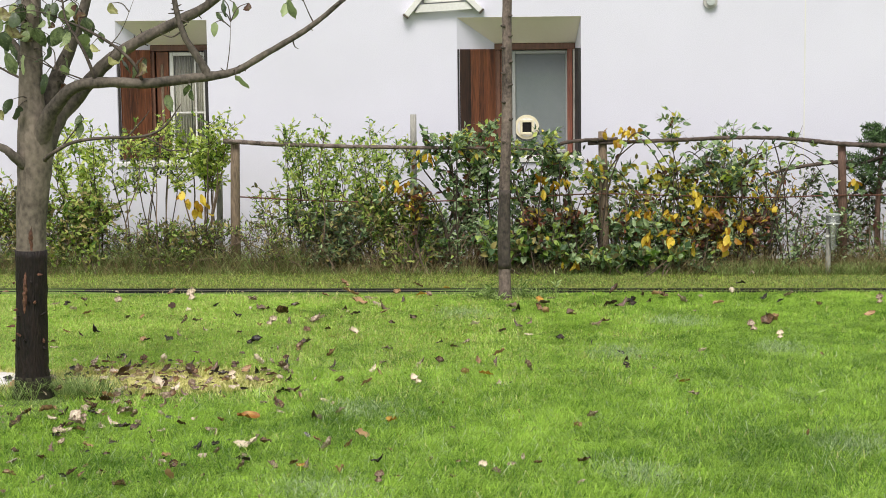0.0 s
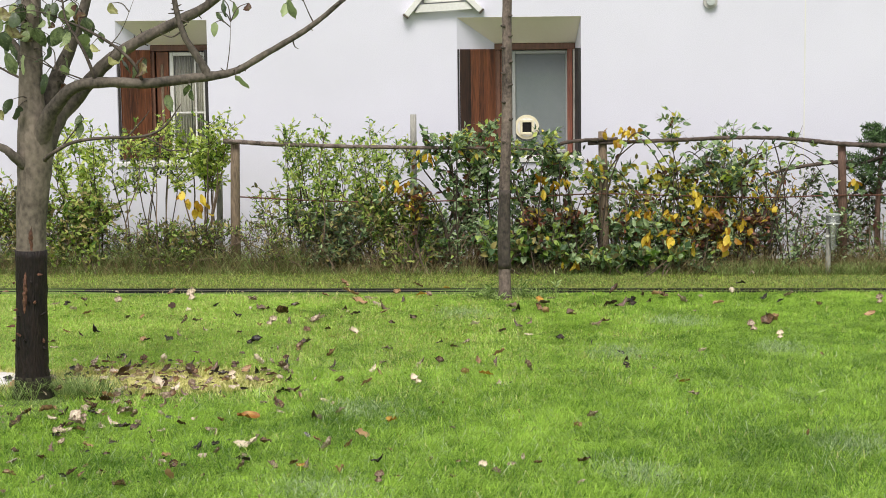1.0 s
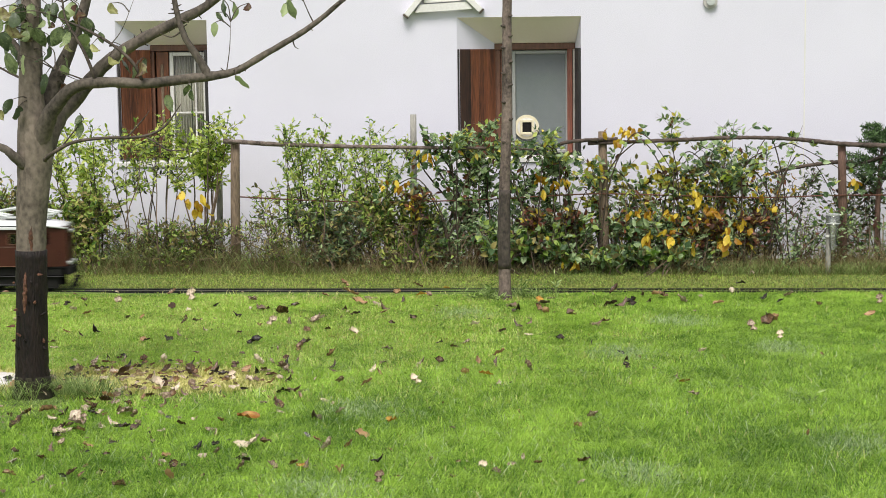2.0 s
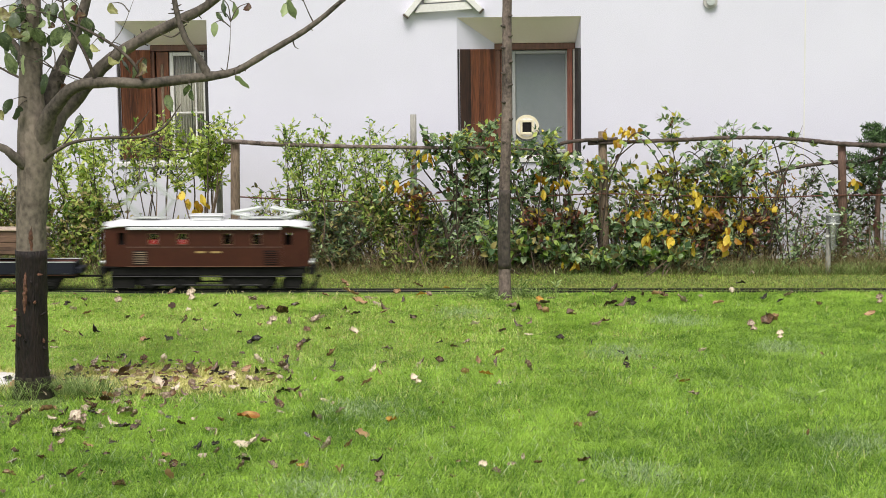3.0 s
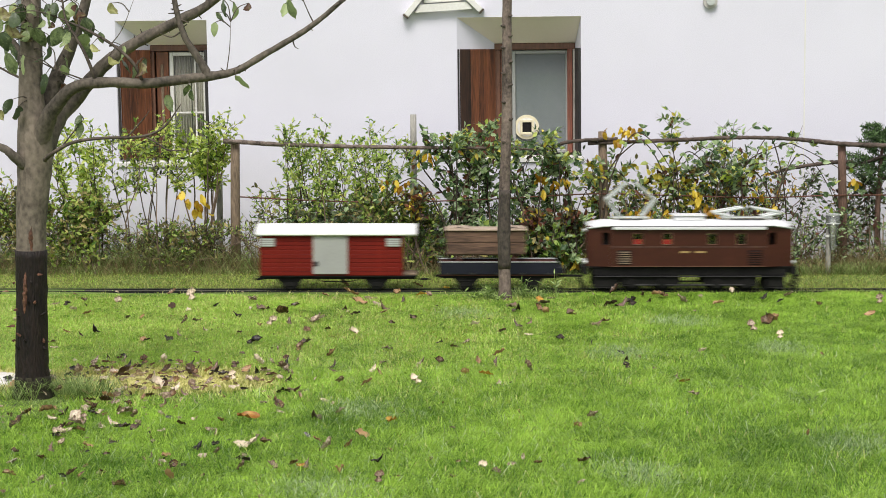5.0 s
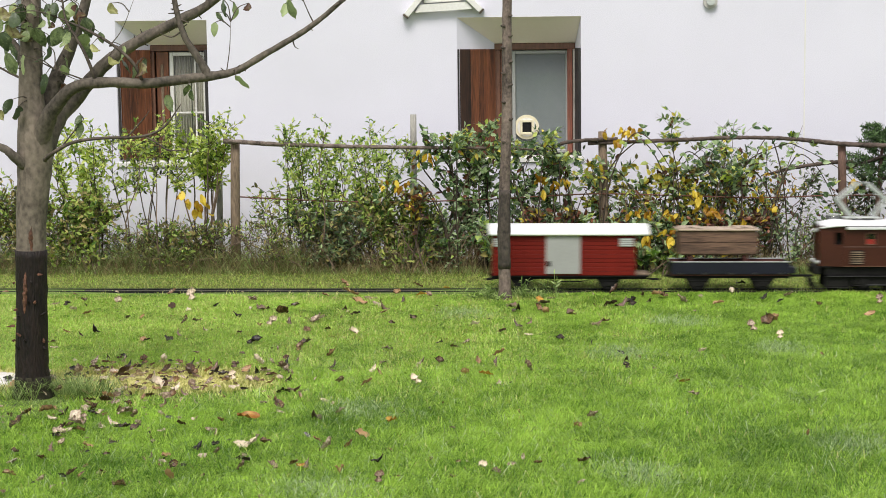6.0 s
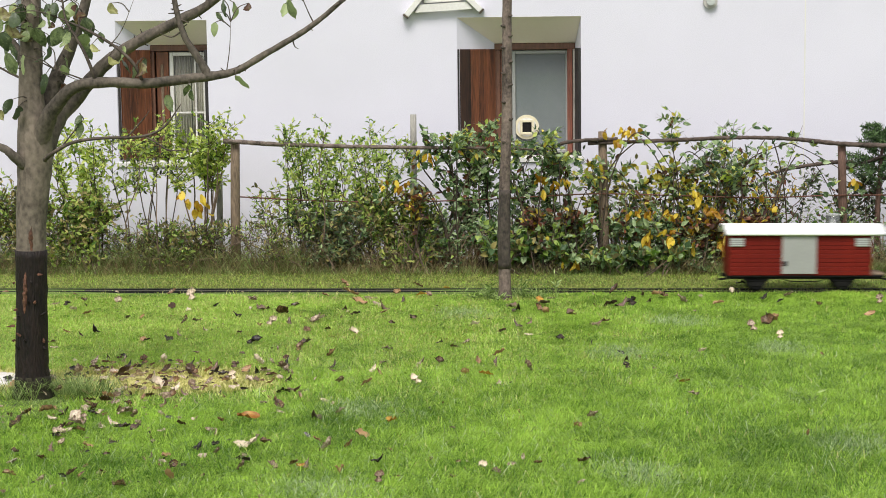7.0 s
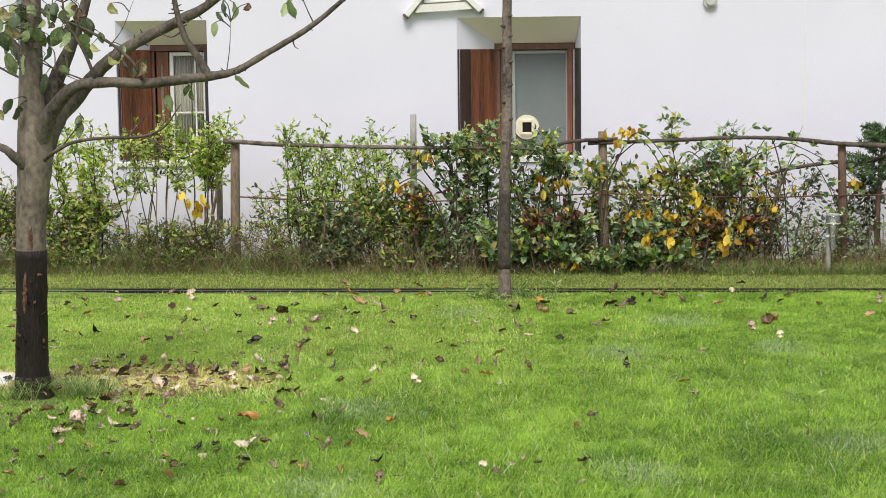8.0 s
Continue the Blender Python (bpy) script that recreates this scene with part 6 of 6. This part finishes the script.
    x, y = rng.uniform(-2.9, -0.7, n), rng.uniform(8.05, 9.15, n)
    keep = rng.uniform(size=n) < patch(x, y)
    x, y = x[keep], y[keep]
    g = blades("grass", np.stack([x, y, -0.012 * x - 0.008], 1), rng.uniform(0.018, 0.045, len(x)), rng.uniform(0.003, 0.005, len(x)), 1.3, M_STRAW, rng)
    tagged(g, "thin yellowed grass on the worn patch by the tree", "grass", kind="stuff")
    # longer grass round the trunk feet
    for cx, cy, n, r, hh in ((-2.0, 8.02, 1500, 0.2, 0.16), (0.44, 11.48, 700, 0.2, 0.13)):
        a, q = rng.uniform(0, 2 * math.pi, n), 0.07 + r * np.abs(rng.normal(size=n)) * 0.5
        px, py = cx + np.cos(a) * q * 1.3 + 0.05, cy + np.sin(a) * q * np.where(np.sin(a) < 0, 0.8, 1.0)
        hh = hh * np.where((np.sin(a) < 0.0) & (np.abs(np.cos(a)) < 0.9), 0.15, 1.0)
        g = blades("grass_tuft", np.stack([px, py, -0.012 * px - 0.01], 1), hh * rng.uniform(0.4, 1.2, n), rng.uniform(0.002, 0.004, n), 1.6, M_WEED, rng)
        tagged(g, "long pale grass round the trunk foot", "grass tuft", kind="stuff")
    # pale tufts that paint patches of whitish sheen onto the lawn
    for cx, cy, r in [(a, b, 0.22) for a, b in [(1.78, 6.98), (1.51, 10.36), (1.02, 9.23), (-0.51, 6.22), (0.77, 6.4), (0.13, 10.72), (-0.4, 7.63), (1.97, 9.41)]]:
        n = 650
        px, py = cx + rng.normal(size=n) * r * 0.5, cy + rng.normal(size=n) * r * 0.6
        g = blades("grass_tuft", np.stack([px, py, -0.012 * px - 0.006], 1), rng.uniform(0.04, 0.085, n), rng.uniform(0.002, 0.0035, n), 1.8, M_SHEEN_GRASS, rng)
        tagged(g, "grass tuft painted pale for sheen on the lawn", "grass tuft", kind="stuff")
    # rank grass and dry stalks at the fence
    for m, n, lab, x0, x1, hh in ((M_DRY_GRASS, 2200, "dry tan grass at the fence foot", -3.9, 1.0, 0.12), (M_WEED, 3600, "rank green grass at the fence foot", -3.9, 4.0, 0.085), (M_DRY_GRASS, 1300, "dry tan grass at the fence foot", 1.8, 4.0, 0.16), (M_WEED, 2200, "rank green grass at the fence foot", 2.2, 4.0, 0.13), (M_DRY_GRASS, 2600, "tall dry grass tangled in the hedge", -3.9, 0.3, 0.26), (M_WEED, 2000, "tall thin grass tangled in the hedge", -3.9, -1.1, 0.26), (M_DRY_GRASS, 420, "tall dry grass tangled in the hedge", 2.1, 2.65, 0.27), (M_DRY_GRASS, 800, "tall dry grass tangled in the hedge", 3.05, 3.9, 0.27)):
        px, py = rng.uniform(x0, x1, n), (13.02 if hh > 0.2 else 12.86) + np.abs(rng.normal(size=n)) * 0.2
        tall = 0.55 + 0.6 * np.array([noise.noise((a * 2.2, n, 3.0)) for a in px])
        g = blades("rank_grass", np.stack([px, py, -0.012 * px - 0.01], 1), hh * rng.uniform(0.4, 1.3, n) * (0.6 + tall), rng.uniform(0.002, 0.004, n), 1.9, m, rng)
        tagged(g, lab, "grass", kind="stuff")


make_lawn()


def make_sand():
    bm = bmesh.new()
    rng = random.Random(9)
    rings = []
    for r, z in ((0.34, -0.012), (0.3, 0.012), (0.2, 0.022), (0.08, 0.028)):
        rings.append([bm.verts.new((-2.55 + r * 1.1 * math.cos(a) * (1 + rng.uniform(-0.1, 0.1)), 8.48 + r * 0.75 * math.sin(a), gz(-2.5) + z)) for a in [2 * math.pi * k / 24 for k in range(24)]])
    for a, b in zip(rings, rings[1:]):
        for k in range(24):
            bm.faces.new((a[k], a[(k + 1) % 24], b[(k + 1) % 24], b[k]))
    bm.faces.new(rings[-1])
    s = part("sand_patch", bm, M_SAND, None, "", True)
    tagged(s, "pale bare sand patch on the lawn beside the tree", "sand")


make_sand()


def make_worn_patch():
    """Thin tan turf with a ragged edge beside the tree."""
    rng = random.Random(14)
    bm = bmesh.new()
    rings = []
    for k in (1.0, 0.75, 0.4):
        rings.append([bm.verts.new((-1.62 + 0.62 * k * math.cos(a) * rng.uniform(0.8, 1.1), 8.48 + 0.27 * k * math.sin(a) * rng.uniform(0.75, 1.1), 0)) for a in [2 * math.pi * i / 30 for i in range(30)]])
    for r, z in zip(rings, (-0.012, 0.008, 0.011)):
        for v in r:
            v.co.z = gz(v.co.x) + z
    for a, b in zip(rings, rings[1:]):
        for k in range(30):
            bm.faces.new((a[k], a[(k + 1) % 30], b[(k + 1) % 30], b[k]))
    bm.faces.new(rings[-1])
    tagged(part("worn_turf", bm, M_EARTH, None, "", True), "thin tan worn turf on the lawn by the tree", "worn turf", kind="structure")


make_worn_patch()


def make_weeds():
    """Small leafy weeds by the slender tree."""
    rng = np.random.default_rng(33)
    for x, y, h, n in ((0.32, 11.44, 0.12, 50), (0.22, 11.4, 0.08, 44), (0.56, 11.44, 0.15, 40), (0.8, 11.5, 0.18, 14), (0.68, 11.46, 0.1, 24), (0.36, 11.36, 0.06, 30), (1.78, 7.83, 0.06, 10)):
        t = empty("weed", pose(x, y, gz(x)), "small pale green leafy weed in the lawn", "weed", "weeds in the lawn")
        wood, at, way = bmesh.new(), [], []
        for _ in range(5):
            e = Vector((rng.normal() * 0.05, rng.normal() * 0.04, h * rng.uniform(0.6, 1.1)))
            tube(wood, [(0, 0, -0.01), e], [0.003, 0.001], 4, 1)
            for k in range(n // 4):
                at.append(e * rng.uniform(0.3, 1.0))
                way.append(Vector((rng.normal(), rng.normal(), 0.5)))
        part("stalk", wood, M_WEED, t)["kind"] = "stuff"
        leaves("leafage", np.array(at), np.array(way), rng.uniform(0.02, 0.06, len(at)), 0.26, M_WEED, t, rng)["kind"] = "stuff"


make_weeds()

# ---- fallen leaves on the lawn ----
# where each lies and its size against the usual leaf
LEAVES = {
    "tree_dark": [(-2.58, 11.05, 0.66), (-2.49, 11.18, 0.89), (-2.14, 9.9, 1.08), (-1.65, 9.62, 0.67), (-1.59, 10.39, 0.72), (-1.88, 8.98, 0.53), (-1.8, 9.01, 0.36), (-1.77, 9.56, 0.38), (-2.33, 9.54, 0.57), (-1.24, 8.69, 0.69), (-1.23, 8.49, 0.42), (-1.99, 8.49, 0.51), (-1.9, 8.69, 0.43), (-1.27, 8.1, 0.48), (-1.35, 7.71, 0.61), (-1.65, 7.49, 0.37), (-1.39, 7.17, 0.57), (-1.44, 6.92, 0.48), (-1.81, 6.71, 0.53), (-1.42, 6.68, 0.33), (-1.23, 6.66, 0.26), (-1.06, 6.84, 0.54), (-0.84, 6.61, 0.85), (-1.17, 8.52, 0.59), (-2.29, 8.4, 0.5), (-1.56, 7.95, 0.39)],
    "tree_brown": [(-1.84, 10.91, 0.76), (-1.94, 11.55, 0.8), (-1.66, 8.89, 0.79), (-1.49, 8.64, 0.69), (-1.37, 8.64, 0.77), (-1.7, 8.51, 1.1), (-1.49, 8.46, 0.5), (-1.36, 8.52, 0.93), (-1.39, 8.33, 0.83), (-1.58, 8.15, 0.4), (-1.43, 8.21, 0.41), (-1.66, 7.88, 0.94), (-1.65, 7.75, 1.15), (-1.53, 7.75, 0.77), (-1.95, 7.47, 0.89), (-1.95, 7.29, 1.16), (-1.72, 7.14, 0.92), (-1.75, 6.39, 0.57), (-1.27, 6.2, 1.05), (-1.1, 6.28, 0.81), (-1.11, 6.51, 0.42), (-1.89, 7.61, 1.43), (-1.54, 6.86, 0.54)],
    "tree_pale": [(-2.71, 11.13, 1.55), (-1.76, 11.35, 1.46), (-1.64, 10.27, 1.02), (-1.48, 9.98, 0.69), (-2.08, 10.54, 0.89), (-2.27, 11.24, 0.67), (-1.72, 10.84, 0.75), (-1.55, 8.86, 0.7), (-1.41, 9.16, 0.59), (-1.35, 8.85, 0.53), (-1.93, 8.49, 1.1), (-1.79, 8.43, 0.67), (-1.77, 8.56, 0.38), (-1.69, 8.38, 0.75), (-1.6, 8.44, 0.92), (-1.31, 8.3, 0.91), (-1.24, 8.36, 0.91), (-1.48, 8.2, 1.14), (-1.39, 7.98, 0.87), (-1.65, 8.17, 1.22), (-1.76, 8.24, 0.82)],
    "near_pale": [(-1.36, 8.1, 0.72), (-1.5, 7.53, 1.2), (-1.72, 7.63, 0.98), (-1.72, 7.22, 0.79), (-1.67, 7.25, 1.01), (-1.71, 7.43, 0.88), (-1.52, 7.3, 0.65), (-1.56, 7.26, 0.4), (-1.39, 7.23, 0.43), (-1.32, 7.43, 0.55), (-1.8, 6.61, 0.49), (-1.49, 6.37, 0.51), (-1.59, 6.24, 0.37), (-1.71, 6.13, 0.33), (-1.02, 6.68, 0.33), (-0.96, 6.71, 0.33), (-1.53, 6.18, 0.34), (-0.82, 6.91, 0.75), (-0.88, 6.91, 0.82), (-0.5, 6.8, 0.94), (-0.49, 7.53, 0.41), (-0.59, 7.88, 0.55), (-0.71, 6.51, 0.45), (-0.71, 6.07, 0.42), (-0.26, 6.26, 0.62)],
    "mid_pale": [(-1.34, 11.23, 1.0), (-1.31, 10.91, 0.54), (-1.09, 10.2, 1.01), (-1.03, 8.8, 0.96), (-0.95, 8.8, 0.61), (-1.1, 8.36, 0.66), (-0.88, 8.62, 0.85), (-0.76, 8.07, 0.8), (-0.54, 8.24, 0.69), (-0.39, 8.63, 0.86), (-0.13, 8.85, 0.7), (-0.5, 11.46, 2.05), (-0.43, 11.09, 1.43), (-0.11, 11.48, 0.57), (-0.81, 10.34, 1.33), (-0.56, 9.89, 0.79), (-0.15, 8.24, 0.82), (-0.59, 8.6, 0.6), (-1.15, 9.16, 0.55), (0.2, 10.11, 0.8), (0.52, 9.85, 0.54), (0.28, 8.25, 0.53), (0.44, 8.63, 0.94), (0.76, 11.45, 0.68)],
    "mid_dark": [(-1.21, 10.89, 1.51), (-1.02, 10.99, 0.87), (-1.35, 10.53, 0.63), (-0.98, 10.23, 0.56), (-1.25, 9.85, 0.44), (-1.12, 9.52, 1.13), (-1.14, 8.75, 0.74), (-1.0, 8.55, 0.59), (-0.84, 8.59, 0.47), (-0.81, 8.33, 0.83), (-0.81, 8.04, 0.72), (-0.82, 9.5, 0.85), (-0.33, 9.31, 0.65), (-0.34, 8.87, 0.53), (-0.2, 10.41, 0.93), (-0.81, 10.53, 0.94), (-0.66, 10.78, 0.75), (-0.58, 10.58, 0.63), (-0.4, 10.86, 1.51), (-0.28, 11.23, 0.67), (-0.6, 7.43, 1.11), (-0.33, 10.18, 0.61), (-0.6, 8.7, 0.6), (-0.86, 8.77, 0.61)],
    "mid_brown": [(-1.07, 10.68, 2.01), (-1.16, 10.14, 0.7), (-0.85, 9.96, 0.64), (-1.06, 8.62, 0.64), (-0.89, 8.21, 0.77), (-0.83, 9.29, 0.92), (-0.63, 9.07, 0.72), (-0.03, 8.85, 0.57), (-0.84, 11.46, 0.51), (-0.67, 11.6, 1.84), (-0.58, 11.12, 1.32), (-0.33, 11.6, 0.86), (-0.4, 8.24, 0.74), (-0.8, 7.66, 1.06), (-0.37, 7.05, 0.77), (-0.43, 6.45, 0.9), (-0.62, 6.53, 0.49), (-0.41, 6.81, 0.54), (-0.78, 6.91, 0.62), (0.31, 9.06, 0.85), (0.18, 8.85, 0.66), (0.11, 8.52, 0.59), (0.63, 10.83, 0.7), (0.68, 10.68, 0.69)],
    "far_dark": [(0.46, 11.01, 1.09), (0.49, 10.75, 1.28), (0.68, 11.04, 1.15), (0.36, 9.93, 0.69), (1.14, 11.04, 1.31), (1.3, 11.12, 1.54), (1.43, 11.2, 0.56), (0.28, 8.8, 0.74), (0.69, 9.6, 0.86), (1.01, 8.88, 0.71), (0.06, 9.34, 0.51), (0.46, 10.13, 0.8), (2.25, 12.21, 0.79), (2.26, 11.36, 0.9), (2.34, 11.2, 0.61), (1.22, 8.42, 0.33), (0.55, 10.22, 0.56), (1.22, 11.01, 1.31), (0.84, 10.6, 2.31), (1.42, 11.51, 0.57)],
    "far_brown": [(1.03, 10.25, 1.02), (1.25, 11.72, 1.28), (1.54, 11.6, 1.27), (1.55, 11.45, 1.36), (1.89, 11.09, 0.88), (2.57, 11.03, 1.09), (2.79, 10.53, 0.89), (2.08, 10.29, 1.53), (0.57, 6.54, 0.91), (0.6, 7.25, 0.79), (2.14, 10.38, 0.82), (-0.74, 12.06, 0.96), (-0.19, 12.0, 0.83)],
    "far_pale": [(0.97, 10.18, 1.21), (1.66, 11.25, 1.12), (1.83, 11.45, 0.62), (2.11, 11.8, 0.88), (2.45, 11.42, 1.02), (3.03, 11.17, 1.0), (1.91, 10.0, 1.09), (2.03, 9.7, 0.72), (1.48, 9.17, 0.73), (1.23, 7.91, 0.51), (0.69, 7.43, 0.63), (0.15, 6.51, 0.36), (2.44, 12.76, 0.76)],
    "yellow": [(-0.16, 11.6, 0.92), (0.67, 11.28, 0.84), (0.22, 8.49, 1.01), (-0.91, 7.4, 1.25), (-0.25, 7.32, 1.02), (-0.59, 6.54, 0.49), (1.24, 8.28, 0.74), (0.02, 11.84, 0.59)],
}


def make_fallen_leaves():
    rng = random.Random(21)
    shapes = {}
    for kind, m in M_FALLEN.items():
        shapes[kind] = [leaf_mesh("fallen_leaf", 0.086, 0.054 + 0.01 * (k % 3), rng.uniform(-0.4, 1.0), rng.choice((-1.3, 0.8, 1.3, 1.8)), m, 80 + k, 0.9) for k in range(5)]
    words = {"pale": "pale dry curled leaf lying on the lawn", "brown": "brown dry curled leaf lying on the lawn", "dark": "dark withered leaf lying on the lawn", "yellow": "yellow fallen leaf lying on the lawn"}

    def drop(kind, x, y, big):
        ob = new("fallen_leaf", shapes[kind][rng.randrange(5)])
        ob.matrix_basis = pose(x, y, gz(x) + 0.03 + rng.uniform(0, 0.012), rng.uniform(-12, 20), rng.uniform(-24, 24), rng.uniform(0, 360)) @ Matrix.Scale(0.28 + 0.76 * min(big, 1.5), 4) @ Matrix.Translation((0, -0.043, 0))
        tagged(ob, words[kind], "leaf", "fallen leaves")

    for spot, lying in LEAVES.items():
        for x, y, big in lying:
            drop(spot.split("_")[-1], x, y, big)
    names = ["pale", "pale", "brown", "brown", "dark"]
    for _ in range(46):
        drop(rng.choice(names), -1.62 + rng.gauss(0, 0.42), 8.5 + rng.gauss(0, 0.18), rng.uniform(0.35, 0.65))
    for _ in range(34):
        drop(rng.choice(names), -1.7 + rng.gauss(0, 0.3), 7.5 + rng.gauss(0, 0.3), rng.uniform(0.3, 0.6))
    for _ in range(44):
        y = rng.uniform(6.3, 10.8)
        drop(rng.choice(names), -0.27 * y + abs(rng.gauss(0, 0.16)) * y, y, rng.uniform(0.3, 0.6))
    nr = np.random.default_rng(77)
    for m, n, lab in ((M_FALLEN["brown"], 170, "small brown leaf scraps on the lawn"), (M_FALLEN["dark"], 150, "small dark leaf scraps on the lawn"), (M_FALLEN["pale"], 230, "small pale leaf scraps on the lawn")):
        y = nr.uniform(6.2, 11.8, n)
        x = (-0.28 + np.abs(nr.normal(0, 0.24, n))) * y
        k = n // 3
        x[:k], y[:k] = nr.normal(-1.6, 0.42, k), nr.normal(8.48, 0.2, k)
        at = np.stack([x, y, -0.012 * x + 0.022], 1)
        way = nr.normal(size=(n, 3)) * np.array([1, 1, 0.4])
        tagged(leaves("leaf_litter", at, way, nr.uniform(0.02, 0.05, n), 0.45, m, None, nr, "", 0.9), lab, "leaf litter", kind="stuff")


make_fallen_leaves()

# ---- motion: the train passes from one side to the other at an even pace ----
# seconds and the van's middle along x
RUN = [(0.0, -9.65), (2.8, -4.69), (3.5, -3.445), (4.0, -2.565), (4.5, -1.662), (5.8, 0.585), (6.0, 0.927), (6.5, 1.808), (7.0, 2.66), (7.5, 3.55), (8.0, 4.43)]
SLOPE = 0.012


def van_x(t):
    for (a, xa), (b, xb) in zip(RUN, RUN[1:]):
        if t <= b:
            return xa + (xb - xa) * (t - a) / (b - a)
    return RUN[-1][1]


def motions():
    steps = [i / 30 for i in range(241)]
    tilt = math.degrees(math.atan(SLOPE))
    for thing, ahead in ((VAN, 0.0), (LOW, 1.192), (SEAT, 1.094), (LOCO, 2.592)):
        walk(thing, [(t, pose(van_x(t) + ahead, TRACK_Y, -SLOPE * (van_x(t) + ahead) + RAIL_TOP + LIFT, 0, tilt, 0)) for t in [q for q, _ in RUN]])
    for ax, x, r in WHEELS:
        walk(ax, [(t, pose(x, 0, r - LIFT, 0, math.degrees((van_x(t) - van_x(0)) / r) % 360, 0)) for t in steps])


motions()
